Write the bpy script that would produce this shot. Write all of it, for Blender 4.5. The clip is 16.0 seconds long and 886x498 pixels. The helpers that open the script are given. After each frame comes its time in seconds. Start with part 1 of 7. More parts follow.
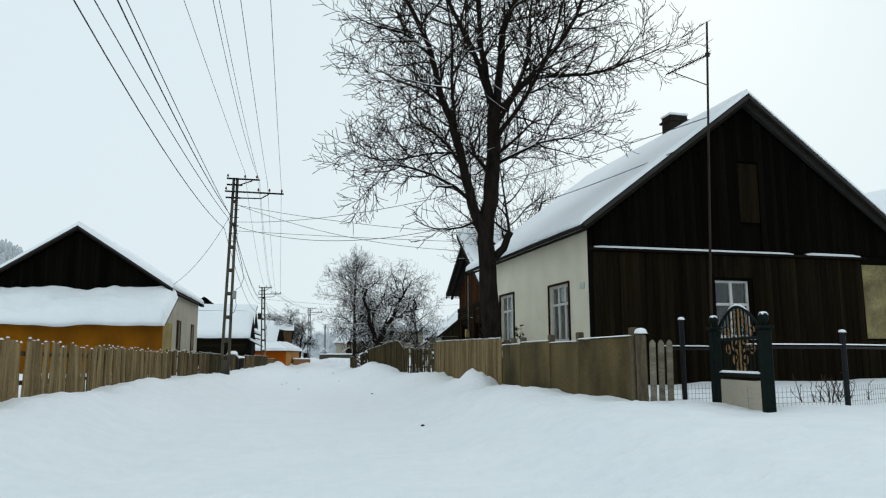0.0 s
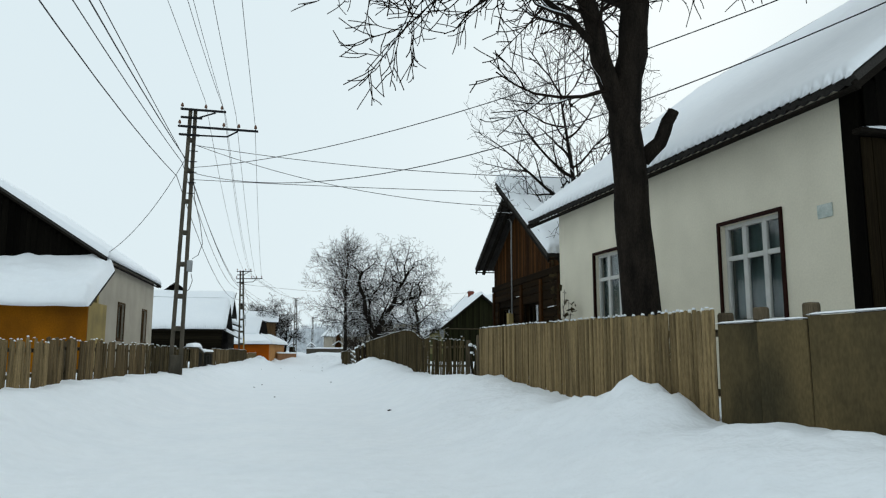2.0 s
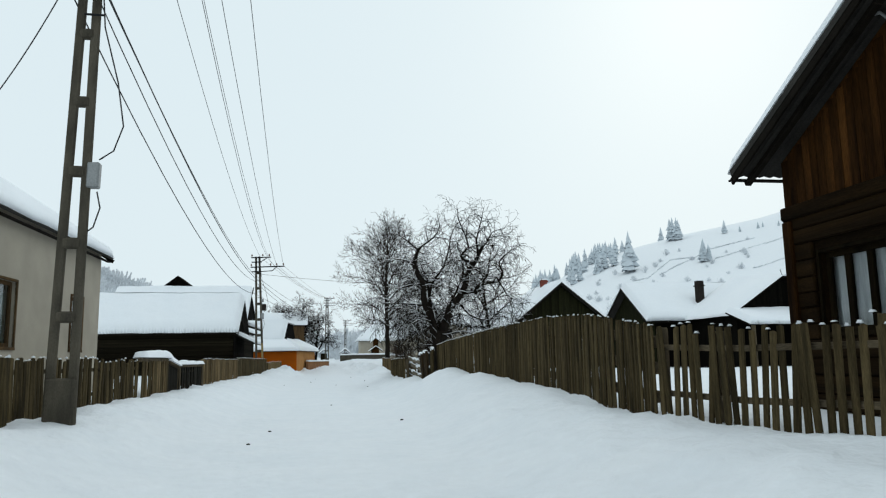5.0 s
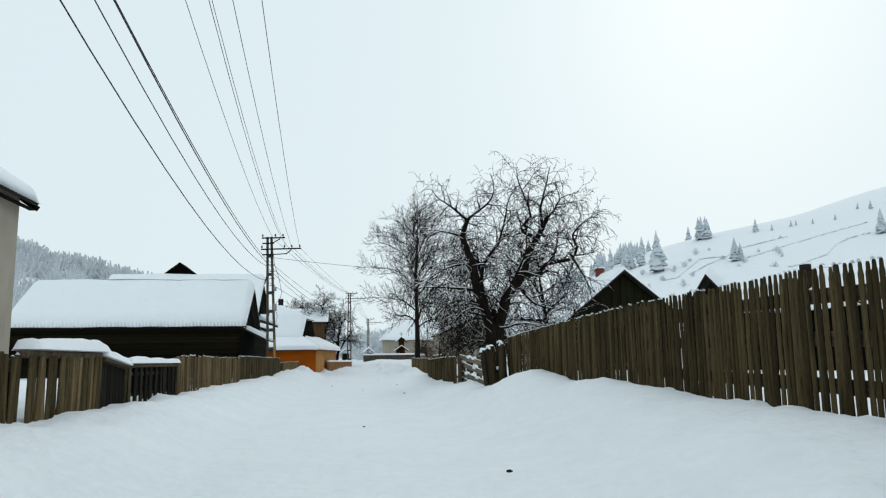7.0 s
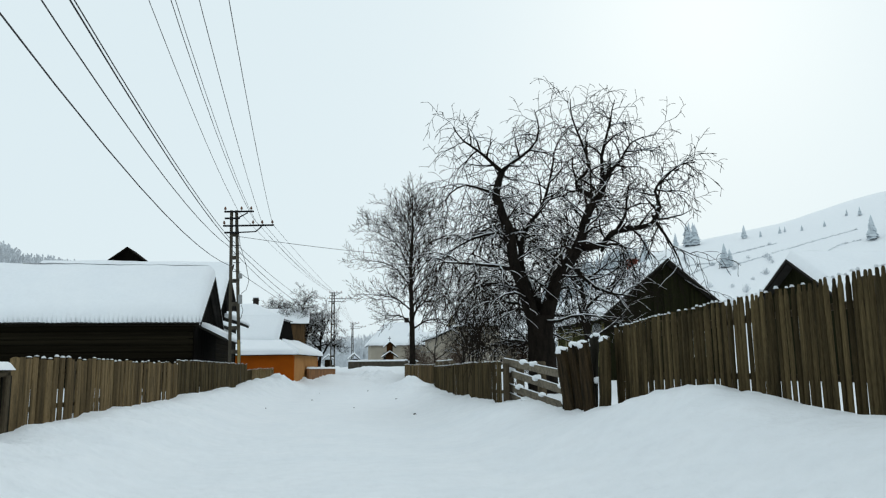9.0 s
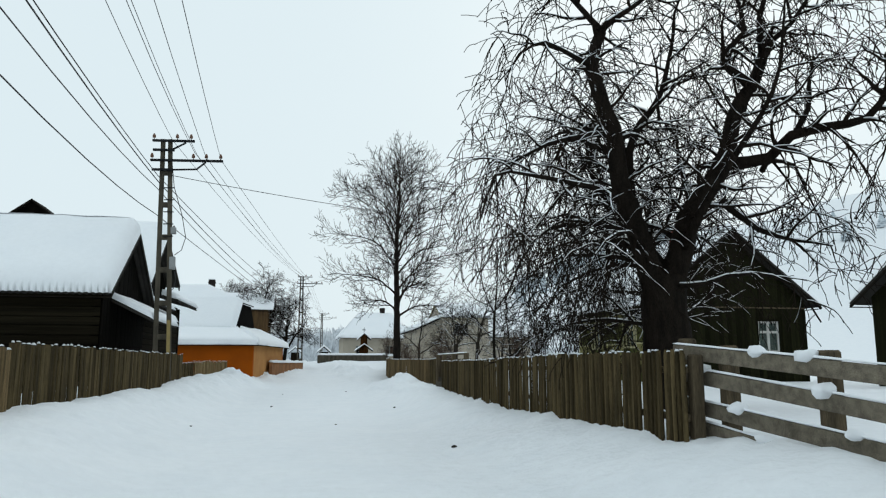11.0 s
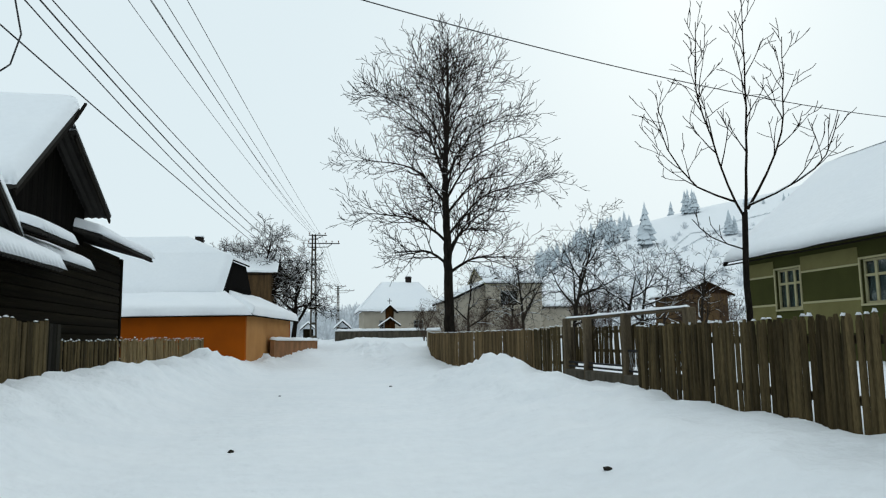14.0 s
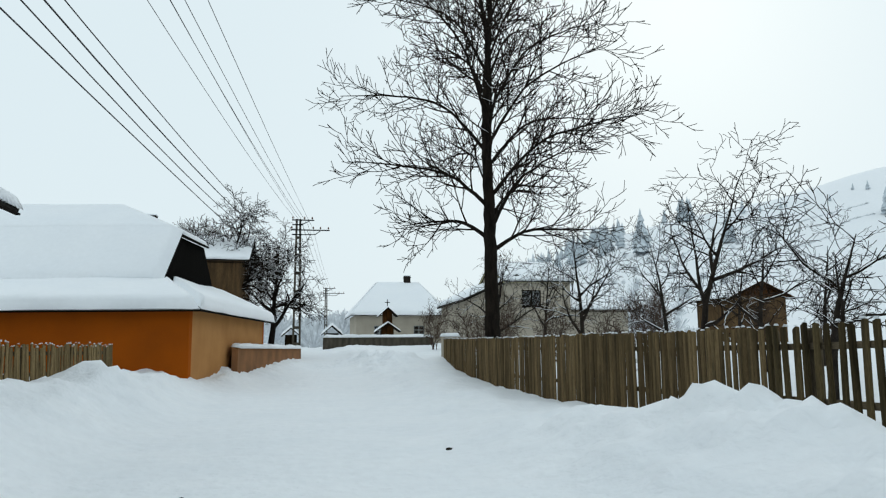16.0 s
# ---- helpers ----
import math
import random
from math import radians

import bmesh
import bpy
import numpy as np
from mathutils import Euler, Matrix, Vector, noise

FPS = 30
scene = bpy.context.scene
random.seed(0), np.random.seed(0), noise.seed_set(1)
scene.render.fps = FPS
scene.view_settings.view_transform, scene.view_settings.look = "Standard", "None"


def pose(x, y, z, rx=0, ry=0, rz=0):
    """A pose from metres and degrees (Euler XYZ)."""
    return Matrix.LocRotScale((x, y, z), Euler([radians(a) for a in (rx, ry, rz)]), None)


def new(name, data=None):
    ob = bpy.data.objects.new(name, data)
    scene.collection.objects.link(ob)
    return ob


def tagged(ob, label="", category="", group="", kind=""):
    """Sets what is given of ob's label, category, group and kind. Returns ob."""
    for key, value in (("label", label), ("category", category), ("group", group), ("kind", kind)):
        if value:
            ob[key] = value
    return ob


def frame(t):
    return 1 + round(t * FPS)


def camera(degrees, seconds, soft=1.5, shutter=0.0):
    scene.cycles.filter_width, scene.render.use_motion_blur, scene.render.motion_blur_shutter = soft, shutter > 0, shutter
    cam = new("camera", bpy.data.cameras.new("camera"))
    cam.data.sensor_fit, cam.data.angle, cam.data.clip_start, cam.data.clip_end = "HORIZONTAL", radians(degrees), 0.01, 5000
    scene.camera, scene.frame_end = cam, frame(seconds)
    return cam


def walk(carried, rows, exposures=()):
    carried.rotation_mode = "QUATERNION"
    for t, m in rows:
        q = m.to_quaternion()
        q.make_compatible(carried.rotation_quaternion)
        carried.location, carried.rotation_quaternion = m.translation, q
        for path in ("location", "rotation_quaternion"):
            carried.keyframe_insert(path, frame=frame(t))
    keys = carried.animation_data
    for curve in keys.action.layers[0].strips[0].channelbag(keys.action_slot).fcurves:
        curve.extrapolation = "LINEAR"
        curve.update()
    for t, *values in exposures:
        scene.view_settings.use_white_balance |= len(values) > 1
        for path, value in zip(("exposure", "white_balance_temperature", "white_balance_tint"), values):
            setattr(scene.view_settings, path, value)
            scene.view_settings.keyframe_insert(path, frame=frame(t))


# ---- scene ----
FOV = 62.2
cam = camera(FOV, 16.0, soft=1.2)
# seconds, x, y, z, yaw, pitch, roll of the car-borne camera
PATH = [
    (0.0, 0.000, 0.000, 1.165, -10.19, 8.54, 0.21),
    (0.5, 0.028, 2.434, 1.140, -10.72, 8.90, 0.26),
    (1.0, 0.133, 4.729, 1.143, -10.95, 8.63, 0.20),
    (1.5, 0.087, 7.130, 1.167, -11.16, 8.25, 0.23),
    (2.0, 0.171, 9.229, 1.181, -11.15, 8.15, -0.02),
    (2.5, 0.110, 11.502, 1.177, -11.40, 8.15, -0.17),
    (3.0, 0.107, 14.064, 1.188, -11.89, 8.24, 0.21),
    (3.5, 0.069, 16.779, 1.213, -11.84, 8.13, 0.25),
    (4.0, 0.074, 19.367, 1.262, -11.37, 8.13, 0.53),
    (4.5, 0.042, 21.776, 1.301, -10.36, 8.31, 0.82),
    (5.0, -0.011, 24.095, 1.339, -8.81, 8.47, 1.06),
    (7.5, -0.231, 34.105, 1.266, -7.22, 8.68, 0.85),
    (8.0, -0.247, 36.212, 1.278, -7.57, 8.98, 0.73),
    (10.5, -0.419, 47.504, 1.258, -10.50, 9.18, 0.31),
    (11.0, -0.381, 49.740, 1.257, -11.12, 8.81, -0.04),
    (11.5, -0.375, 51.958, 1.235, -11.14, 8.26, 0.17),
    (12.0, -0.347, 54.156, 1.203, -10.76, 7.62, 0.59),
    (12.5, -0.348, 56.066, 1.175, -10.87, 7.43, 1.11),
    (13.0, -0.326, 58.938, 1.161, -11.25, 7.45, 1.07),
    (13.5, -0.259, 61.164, 1.150, -10.56, 7.22, 0.71),
    (14.0, -0.211, 63.597, 1.159, -10.01, 7.09, 0.80),
    (14.5, -0.160, 65.999, 1.152, -9.94, 7.14, 0.68),
    (15.0, -0.091, 68.553, 1.176, -10.11, 7.31, 0.24),
    (15.5, -0.029, 71.175, 1.181, -10.46, 7.52, 0.13),
    (16.0, -0.000, 73.811, 1.181, -11.02, 7.75, 0.48),
]
walk(cam, [(t, pose(x, y, z, 90 + pitch, roll, yaw)) for t, x, y, z, yaw, pitch, roll in PATH],
     exposures=[(0.0, 0.0), (16.0, 0.0)])

# ---- world and light: an overcast winter day ----
world = bpy.data.worlds.new("overcast_sky")
scene.world = world
world.use_nodes = True
wn, wl = world.node_tree.nodes, world.node_tree.links
wn.clear()
sky = wn.new("ShaderNodeTexSky")
sky.sky_type = "NISHITA"
sky.sun_disc = False
sky.sun_elevation, sky.sun_rotation = radians(28), radians(30)
sky.air_density, sky.dust_density, sky.ozone_density = 1.0, 4.0, 1.0
veil = wn.new("ShaderNodeMix")
veil.data_type = "RGBA"
veil.inputs[0].default_value = 0.965
veil.inputs[7].default_value = (7.82, 9.05, 9.54, 1)
bg = wn.new("ShaderNodeBackground")
bg.inputs["Strength"].default_value = 0.095
wo = wn.new("ShaderNodeOutputWorld")
wl.new(sky.outputs[0], veil.inputs[6])
wl.new(veil.outputs[2], bg.inputs["Color"])
wl.new(bg.outputs[0], wo.inputs["Surface"])
sun_data = bpy.data.lights.new("sun", "SUN")
sun_data.energy, sun_data.angle, sun_data.color = 0.25, radians(40), (1.0, 0.97, 0.93)
sun = new("sun", sun_data)
sun.matrix_basis = pose(0, 0, 60, 62, 0, 150)


# ---- materials ----
def mat(name, base, rough=0.8, second=None, scale=3.0, stretch=(1, 1, 1), amount=0.5, fine=40.0, fine_amount=0.25,
        bump=0.15, bump_dist=0.01, random_amount=0.0, metallic=0.0, spec=0.03, island=False):
    """A surface with broad stains, fine grain, relief and some difference from piece to piece."""
    m = bpy.data.materials.new(name)
    m.use_nodes = True
    n, l = m.node_tree.nodes, m.node_tree.links
    b = n["Principled BSDF"]
    b.inputs["Roughness"].default_value = rough
    b.inputs["Metallic"].default_value = metallic
    b.inputs["Specular IOR Level"].default_value = spec
    tc = n.new("ShaderNodeTexCoord")
    mp = n.new("ShaderNodeMapping")
    mp.inputs["Scale"].default_value = stretch
    l.new(tc.outputs["Object"], mp.inputs["Vector"])
    vec = mp.outputs[0]
    info = None
    if random_amount:
        info = n.new("ShaderNodeNewGeometry") if island else n.new("ShaderNodeObjectInfo")
        rnd = info.outputs["Random Per Island" if island else "Random"]
        off = n.new("ShaderNodeVectorMath")
        off.operation = "MULTIPLY_ADD"
        comb = n.new("ShaderNodeCombineXYZ")
        for i in range(3):
            l.new(rnd, comb.inputs[i])
        off.inputs[1].default_value = (37, 23, 51)
        l.new(comb.outputs[0], off.inputs[0])
        l.new(vec, off.inputs[2])
        vec = off.outputs[0]
    big = n.new("ShaderNodeTexNoise")
    big.inputs["Scale"].default_value = scale
    big.inputs["Detail"].default_value = 5
    small = n.new("ShaderNodeTexNoise")
    small.inputs["Scale"].default_value = fine
    small.inputs["Detail"].default_value = 3
    l.new(vec, big.inputs["Vector"])
    l.new(vec, small.inputs["Vector"])
    ramp = n.new("ShaderNodeMapRange")
    ramp.inputs[1].default_value, ramp.inputs[2].default_value = 0.35, 0.68
    ramp.inputs[3].default_value, ramp.inputs[4].default_value = 0.0, amount
    l.new(big.outputs["Fac"], ramp.inputs[0])
    mix = n.new("ShaderNodeMix")
    mix.data_type = "RGBA"
    second = second or tuple(c * 0.55 for c in base)
    mix.inputs[6].default_value = (*base, 1)
    mix.inputs[7].default_value = (*second, 1)
    l.new(ramp.outputs[0], mix.inputs[0])
    grain = n.new("ShaderNodeMapRange")
    grain.inputs[1].default_value, grain.inputs[2].default_value = 0.3, 0.7
    grain.inputs[3].default_value, grain.inputs[4].default_value = 1 - fine_amount, 1 + fine_amount
    l.new(small.outputs["Fac"], grain.inputs[0])
    value = grain.outputs[0]
    if random_amount:
        rr = n.new("ShaderNodeMapRange")
        rr.inputs[3].default_value, rr.inputs[4].default_value = 1 - random_amount, 1 + random_amount
        l.new(rnd, rr.inputs[0])
        mul = n.new("ShaderNodeMath")
        mul.operation = "MULTIPLY"
        l.new(value, mul.inputs[0])
        l.new(rr.outputs[0], mul.inputs[1])
        value = mul.outputs[0]
    sc = n.new("ShaderNodeVectorMath")
    sc.operation = "SCALE"
    l.new(mix.outputs[2], sc.inputs[0])
    l.new(value, sc.inputs["Scale"])
    l.new(sc.outputs[0], b.inputs["Base Color"])
    if bump:
        add = n.new("ShaderNodeMath")
        add.operation = "ADD"
        l.new(big.outputs["Fac"], add.inputs[0])
        l.new(small.outputs["Fac"], add.inputs[1])
        bp = n.new("ShaderNodeBump")
        bp.inputs["Strength"].default_value = bump
        bp.inputs["Distance"].default_value = bump_dist
        l.new(add.outputs[0], bp.inputs["Height"])
        l.new(bp.outputs[0], b.inputs["Normal"])
    return m


def glass(name, tint):
    m = bpy.data.materials.new(name)
    m.use_nodes = True
    b = m.node_tree.nodes["Principled BSDF"]
    b.inputs["Base Color"].default_value = (*tint, 1)
    b.inputs["Roughness"].default_value = 0.05
    b.inputs["Transmission Weight"].default_value = 1.0
    b.inputs["IOR"].default_value = 1.45
    return m


SNOW = mat("snow", (0.845, 0.865, 0.885), 0.75, (0.79, 0.82, 0.85), 0.9, amount=0.6, fine=4.5, fine_amount=0.02, bump=0.6, bump_dist=0.09, spec=0.15)
ROOF_SNOW = mat("roof_snow", (0.87, 0.89, 0.91), 0.75, (0.82, 0.85, 0.885), 0.6, amount=0.5, fine=7, fine_amount=0.015, bump=0.3, bump_dist=0.03, spec=0.2)
FENCE = mat("weathered_fence_wood", (0.25, 0.18, 0.089), 0.9, (0.08, 0.06, 0.034), 2.2, (6, 6, 0.7), 0.75, 26, 0.3, 0.4, 0.006, 0.26)
FENCE_DARK = mat("dark_wet_fence_wood", (0.082, 0.061, 0.030), 0.9, (0.020, 0.0165, 0.0095), 2.2, (6, 6, 0.7), 0.85, 26, 0.3, 0.4, 0.006, 0.45)
PANEL = mat("fibreboard_panel", (0.132, 0.097, 0.046), 0.85, (0.034, 0.03, 0.018), 0.9, (1.4, 1.4, 0.7), 0.95, 30, 0.18, 0.2, 0.004, 0.15)
WET_SLAB = mat("wet_split_log", (0.05, 0.033, 0.016), 0.85, (0.009, 0.008, 0.006), 2.6, (5, 5, 0.9), 0.95, 26, 0.35, 0.5, 0.01, 0.3)
POLE_WOOD = mat("grey_post_wood", (0.115, 0.09, 0.058), 0.9, (0.04, 0.033, 0.024), 2.5, (5, 5, 0.6), 0.8, 26, 0.3, 0.4, 0.006, 0.25)
BLACK_WOOD = mat("tarred_boards", (0.0042, 0.0036, 0.0026), 0.95, (0.0018, 0.0016, 0.0013), 1.5, (5, 5, 0.5), 0.8, 22, 0.4, 0.4, 0.006, 0.4)
DARK_WALL = mat("dark_brown_boards", (0.0135, 0.0094, 0.0046), 0.95, (0.0026, 0.0021, 0.0013), 1.3, (5, 5, 0.5), 0.8, 22, 0.35, 0.4, 0.006, 0.35)
RED_WOOD = mat("red_brown_boards", (0.054, 0.022, 0.0058), 0.9, (0.0085, 0.0047, 0.0025), 1.6, (4, 4, 0.5), 0.9, 24, 0.4, 0.4, 0.006, 0.45)
LOG = mat("brown_logs", (0.020, 0.0112, 0.0045), 0.9, (0.006, 0.0042, 0.0025), 1.4, (0.5, 4, 4), 0.85, 24, 0.35, 0.4, 0.008, 0.3)
# own black of barn and timber house; painted shade on the log house
BLACK_SHADE_LOG = mat("blackened_and_shaded_logs", (0.0135, 0.0112, 0.0066), 0.95, (0.0032, 0.0028, 0.002), 1.5, (0.5, 4, 4), 0.8, 22, 0.4, 0.4, 0.008, 0.4)
RAFTER = mat("dark_rafters", (0.014, 0.0115, 0.009), 0.9, (0.006, 0.0052, 0.004), 2, (2, 2, 2), 0.7, 26, 0.3, 0.3, 0.005, 0.2)
CREAM = mat("cream_plaster", (0.72, 0.67, 0.54), 0.9, (0.57, 0.53, 0.42), 0.9, amount=0.6, fine=35, fine_amount=0.04, bump=0.25, bump_dist=0.008)
GREY_PLASTER = mat("grey_plaster", (0.42, 0.375, 0.305), 0.9, (0.30, 0.27, 0.22), 0.8, amount=0.7, fine=35, fine_amount=0.06, bump=0.25, bump_dist=0.008)
YELLOW_PLASTER = mat("ochre_plaster", (0.36, 0.27, 0.11), 0.9, (0.20, 0.16, 0.08), 1.1, amount=0.8, fine=30, fine_amount=0.08, bump=0.25, bump_dist=0.008)
DRAB_PLASTER = mat("drab_plaster", (0.25, 0.21, 0.105), 0.9, (0.07, 0.055, 0.03), 1.6, amount=0.9, fine=18, fine_amount=0.2, bump=0.3, bump_dist=0.01)
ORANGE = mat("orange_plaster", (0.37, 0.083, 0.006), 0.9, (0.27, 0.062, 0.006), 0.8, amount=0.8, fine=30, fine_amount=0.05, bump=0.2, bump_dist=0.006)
ORANGE_PALE = mat("pale_orange_plaster", (0.47, 0.235, 0.085), 0.85, (0.36, 0.17, 0.06), 0.9, amount=0.8, fine=30, fine_amount=0.05, bump=0.2, bump_dist=0.006)
PORCH_ORANGE = mat("orange_porch_plaster", (0.27, 0.098, 0.006), 0.85, (0.15, 0.056, 0.006), 0.9, (1.2, 1.2, 0.7), 0.85, 25, 0.15, 0.3, 0.006)
GREEN = mat("olive_plaster", (0.058, 0.060, 0.019), 0.85, (0.038, 0.040, 0.014), 1.0, amount=0.7, fine=30, fine_amount=0.06, bump=0.2, bump_dist=0.006)
OLIVE_PALE = mat("pale_olive_plaster", (0.175, 0.16, 0.068), 0.85, (0.12, 0.11, 0.045), 1.0, amount=0.7, fine=30, fine_amount=0.06, bump=0.2, bump_dist=0.006)
PALE_GREEN = mat("pale_green_paint", (0.40, 0.37, 0.22), 0.8, (0.30, 0.28, 0.16), 1.2, amount=0.6, fine=30, fine_amount=0.05, bump=0.1, bump_dist=0.004)
RED_BROWN_PAINT = mat("red_brown_paint", (0.024, 0.009, 0.007), 0.6, fine_amount=0.15)
WHITE_PAINT = mat("white_paint", (0.58, 0.58, 0.55), 0.55, (0.40, 0.39, 0.36), 4, amount=0.6, fine_amount=0.06, bump=0.1, bump_dist=0.003)
ENAMEL = mat("pale_enamel", (0.52, 0.56, 0.52), 0.5, (0.30, 0.36, 0.33), 9, amount=0.8, fine_amount=0.1)
GREY_PAINT = mat("grey_paint", (0.30, 0.32, 0.31), 0.6, fine_amount=0.1)
CURTAIN = mat("curtain_cloth", (0.105, 0.15, 0.14), 0.95, (0.05, 0.075, 0.07), 6, (8, 8, 0.4), 0.8, 60, 0.05, 0.2)
DIM_CURTAIN = mat("dim_curtain_cloth", (0.075, 0.085, 0.075), 0.95, (0.02, 0.024, 0.022), 5, (8, 8, 0.4), 0.9, 60, 0.05, 0.2)
REFLECT_CURTAIN = mat("reflection_pale_curtain", (0.52, 0.54, 0.54), 0.95, (0.3, 0.32, 0.33), 5, (8, 8, 0.4), 0.8, 60, 0.05, 0.2)
ROOM_DARK = mat("unlit_room_dark", (0.03, 0.03, 0.03), 0.9, fine_amount=0.1)
GLASS = glass("window_glass", (0.9, 0.93, 0.93))
CONCRETE = mat("pole_concrete", (0.105, 0.092, 0.07), 0.95, (0.04, 0.036, 0.029), 1.6, (3, 3, 0.8), 0.85, 40, 0.2, 0.3, 0.006)
IRON = mat("dark_iron", (0.022, 0.023, 0.025), 0.55, fine_amount=0.2, metallic=0.4)
RUST = mat("rusty_iron", (0.045, 0.032, 0.025), 0.7, (0.025, 0.02, 0.017), 8, fine_amount=0.25, metallic=0.3)
GREEN_IRON = mat("dark_green_gate_paint", (0.008, 0.013, 0.011), 0.6, fine_amount=0.2)
GOLD = mat("bronze_paint", (0.34, 0.20, 0.09), 0.5, fine_amount=0.2, metallic=0.4)
METAL_GREY = mat("zinc_grey", (0.32, 0.33, 0.33), 0.5, fine_amount=0.12, metallic=0.5)
PORCELAIN = mat("insulator_porcelain", (0.18, 0.10, 0.07), 0.3)
WIRE = mat("weathered_wire", (0.06, 0.06, 0.062), 0.6, fine_amount=0.1, metallic=0.3)
BARK = mat("dark_bark", (0.024, 0.019, 0.015), 0.95, (0.009, 0.0078, 0.0066), 3.0, (3, 3, 0.8), 0.9, 30, 0.35, 0.9, 0.03)
BARK_GREY = mat("grey_brown_bark", (0.045, 0.036, 0.029), 0.95, (0.018, 0.015, 0.013), 3.0, (3, 3, 0.8), 0.9, 30, 0.35, 0.9, 0.03)
TWIG = mat("twigs", (0.020, 0.015, 0.0115), 0.95, (0.011, 0.0085, 0.007), 1.0, bump=0)
TWIG_RED = mat("reddish_twigs", (0.075, 0.05, 0.038), 0.95, (0.04, 0.029, 0.024), 1.0, bump=0)
BRICK = mat("chimney_brick", (0.03, 0.024, 0.021), 0.95, (0.015, 0.013, 0.012), 6, fine_amount=0.25, bump=0.4)
RED_BRICK = mat("red_brick", (0.22, 0.065, 0.045), 0.9, (0.12, 0.045, 0.035), 6, fine_amount=0.25, bump=0.4)
ROOFING = mat("fibre_cement_sheet", (0.045, 0.042, 0.038), 0.9, (0.022, 0.021, 0.02), 2, fine_amount=0.2)
# distance haze is put into the base colour of these two, besides their snow
HAZE_WOOD = mat("haze_pale_spruces", (0.53, 0.585, 0.625), 0.95, (0.60, 0.65, 0.685), 0.05, amount=0.9, fine=0.6, fine_amount=0.06, bump=0)
HAZE_BRUSH = mat("haze_pale_brush", (0.67, 0.695, 0.72), 0.95, (0.58, 0.61, 0.64), 0.2, amount=0.9, fine=1.0, fine_amount=0.2, bump=0)
OLIVE_BOARDS = mat("dark_olive_boards", (0.016, 0.0165, 0.007), 0.9, (0.007, 0.007, 0.004), 1.5, (5, 5, 0.5), 0.8, 22, 0.3, 0.3, 0.006, 0.35)
BROWN_BOARDS = mat("weathered_brown_boards", (0.105, 0.065, 0.032), 0.9, (0.045, 0.03, 0.018), 1.5, (5, 5, 0.5), 0.8, 22, 0.3, 0.3, 0.006, 0.3)
BLACK_OAK = mat("black_wet_planks", (0.022, 0.02, 0.015), 0.9, (0.009, 0.0085, 0.007), 2.2, (6, 6, 0.7), 0.8, 26, 0.3, 0.4, 0.006, 0.4)
FENCE_MID = mat("brown_fence_wood", (0.155, 0.108, 0.054), 0.9, (0.045, 0.035, 0.02), 2.2, (6, 6, 0.7), 0.85, 26, 0.3, 0.4, 0.006, 0.4)
GREY_BOARD = mat("silvered_board", (0.19, 0.165, 0.125), 0.9, (0.085, 0.074, 0.058), 2.2, (0.7, 6, 6), 0.8, 26, 0.3, 0.4, 0.006, 0.25)
DULL_ORANGE = mat("grimy_orange_plaster", (0.29, 0.14, 0.065), 0.9, (0.16, 0.085, 0.045), 1.2, amount=0.9, fine=30, fine_amount=0.1, bump=0.3, bump_dist=0.008)
DEBRIS = mat("dark_debris", (0.03, 0.026, 0.02), 0.9)
DRY_LEAF = mat("dry_leaves", (0.06, 0.045, 0.022), 0.9, (0.03, 0.024, 0.015), 8, random_amount=0.3)


# ---- building helpers ----
def thing(name, label, category, m=None, group="", kind=""):
    ob = new(name)
    ob.empty_display_size = 0.2
    ob.matrix_basis = m or Matrix()
    return tagged(ob, label, category, group, kind)


def mesh_of(name, verts, faces, material, smooth=False):
    me = bpy.data.meshes.new(name)
    me.from_pydata(verts, [], faces)
    me.materials.append(material)
    if smooth:
        me.shade_smooth()
    me.update()
    return me


def part(name, me, parent, m=None, label="", kind=""):
    """Link a mesh as one part under a thing or a part, at the pose m in its parent's space."""
    ob = new(name, me)
    ob.parent = parent
    ob.matrix_basis = m or Matrix()
    return tagged(ob, label, kind=kind)


BOXES = {}


def box(sx, sy, sz, material, bevel=0.01):
    """A bevelled block, centred in x and y, standing on z = 0."""
    key = (round(sx, 3), round(sy, 3), round(sz, 3), material.name, bevel)
    if key not in BOXES:
        bm = bmesh.new()
        bmesh.ops.create_cube(bm, size=1, matrix=Matrix.Translation((0, 0, sz / 2)) @ Matrix.Diagonal((sx, sy, sz, 1)))
        if bevel:
            bmesh.ops.bevel(bm, geom=bm.edges[:], offset=min(bevel, 0.3 * min(sx, sy, sz)), segments=1, affect="EDGES")
        me = bpy.data.meshes.new("block")
        bm.to_mesh(me)
        bm.free()
        me.materials.append(material)
        BOXES[key] = me
    return BOXES[key]


def at(x, y, z, rz=0, rx=0, ry=0):
    return pose(x, y, z, rx, ry, rz)


def bar(name, a, b, w, d, material, parent, label="", bevel=0.006):
    """A straight bar of section w x d from a to b."""
    a, b = Vector(a), Vector(b)
    ln = (b - a).length
    q = (b - a).to_track_quat("Z", "Y")
    return part(name, box(w, d, round(ln, 3), material, bevel), parent, Matrix.Translation(a) @ q.to_matrix().to_4x4(), label)


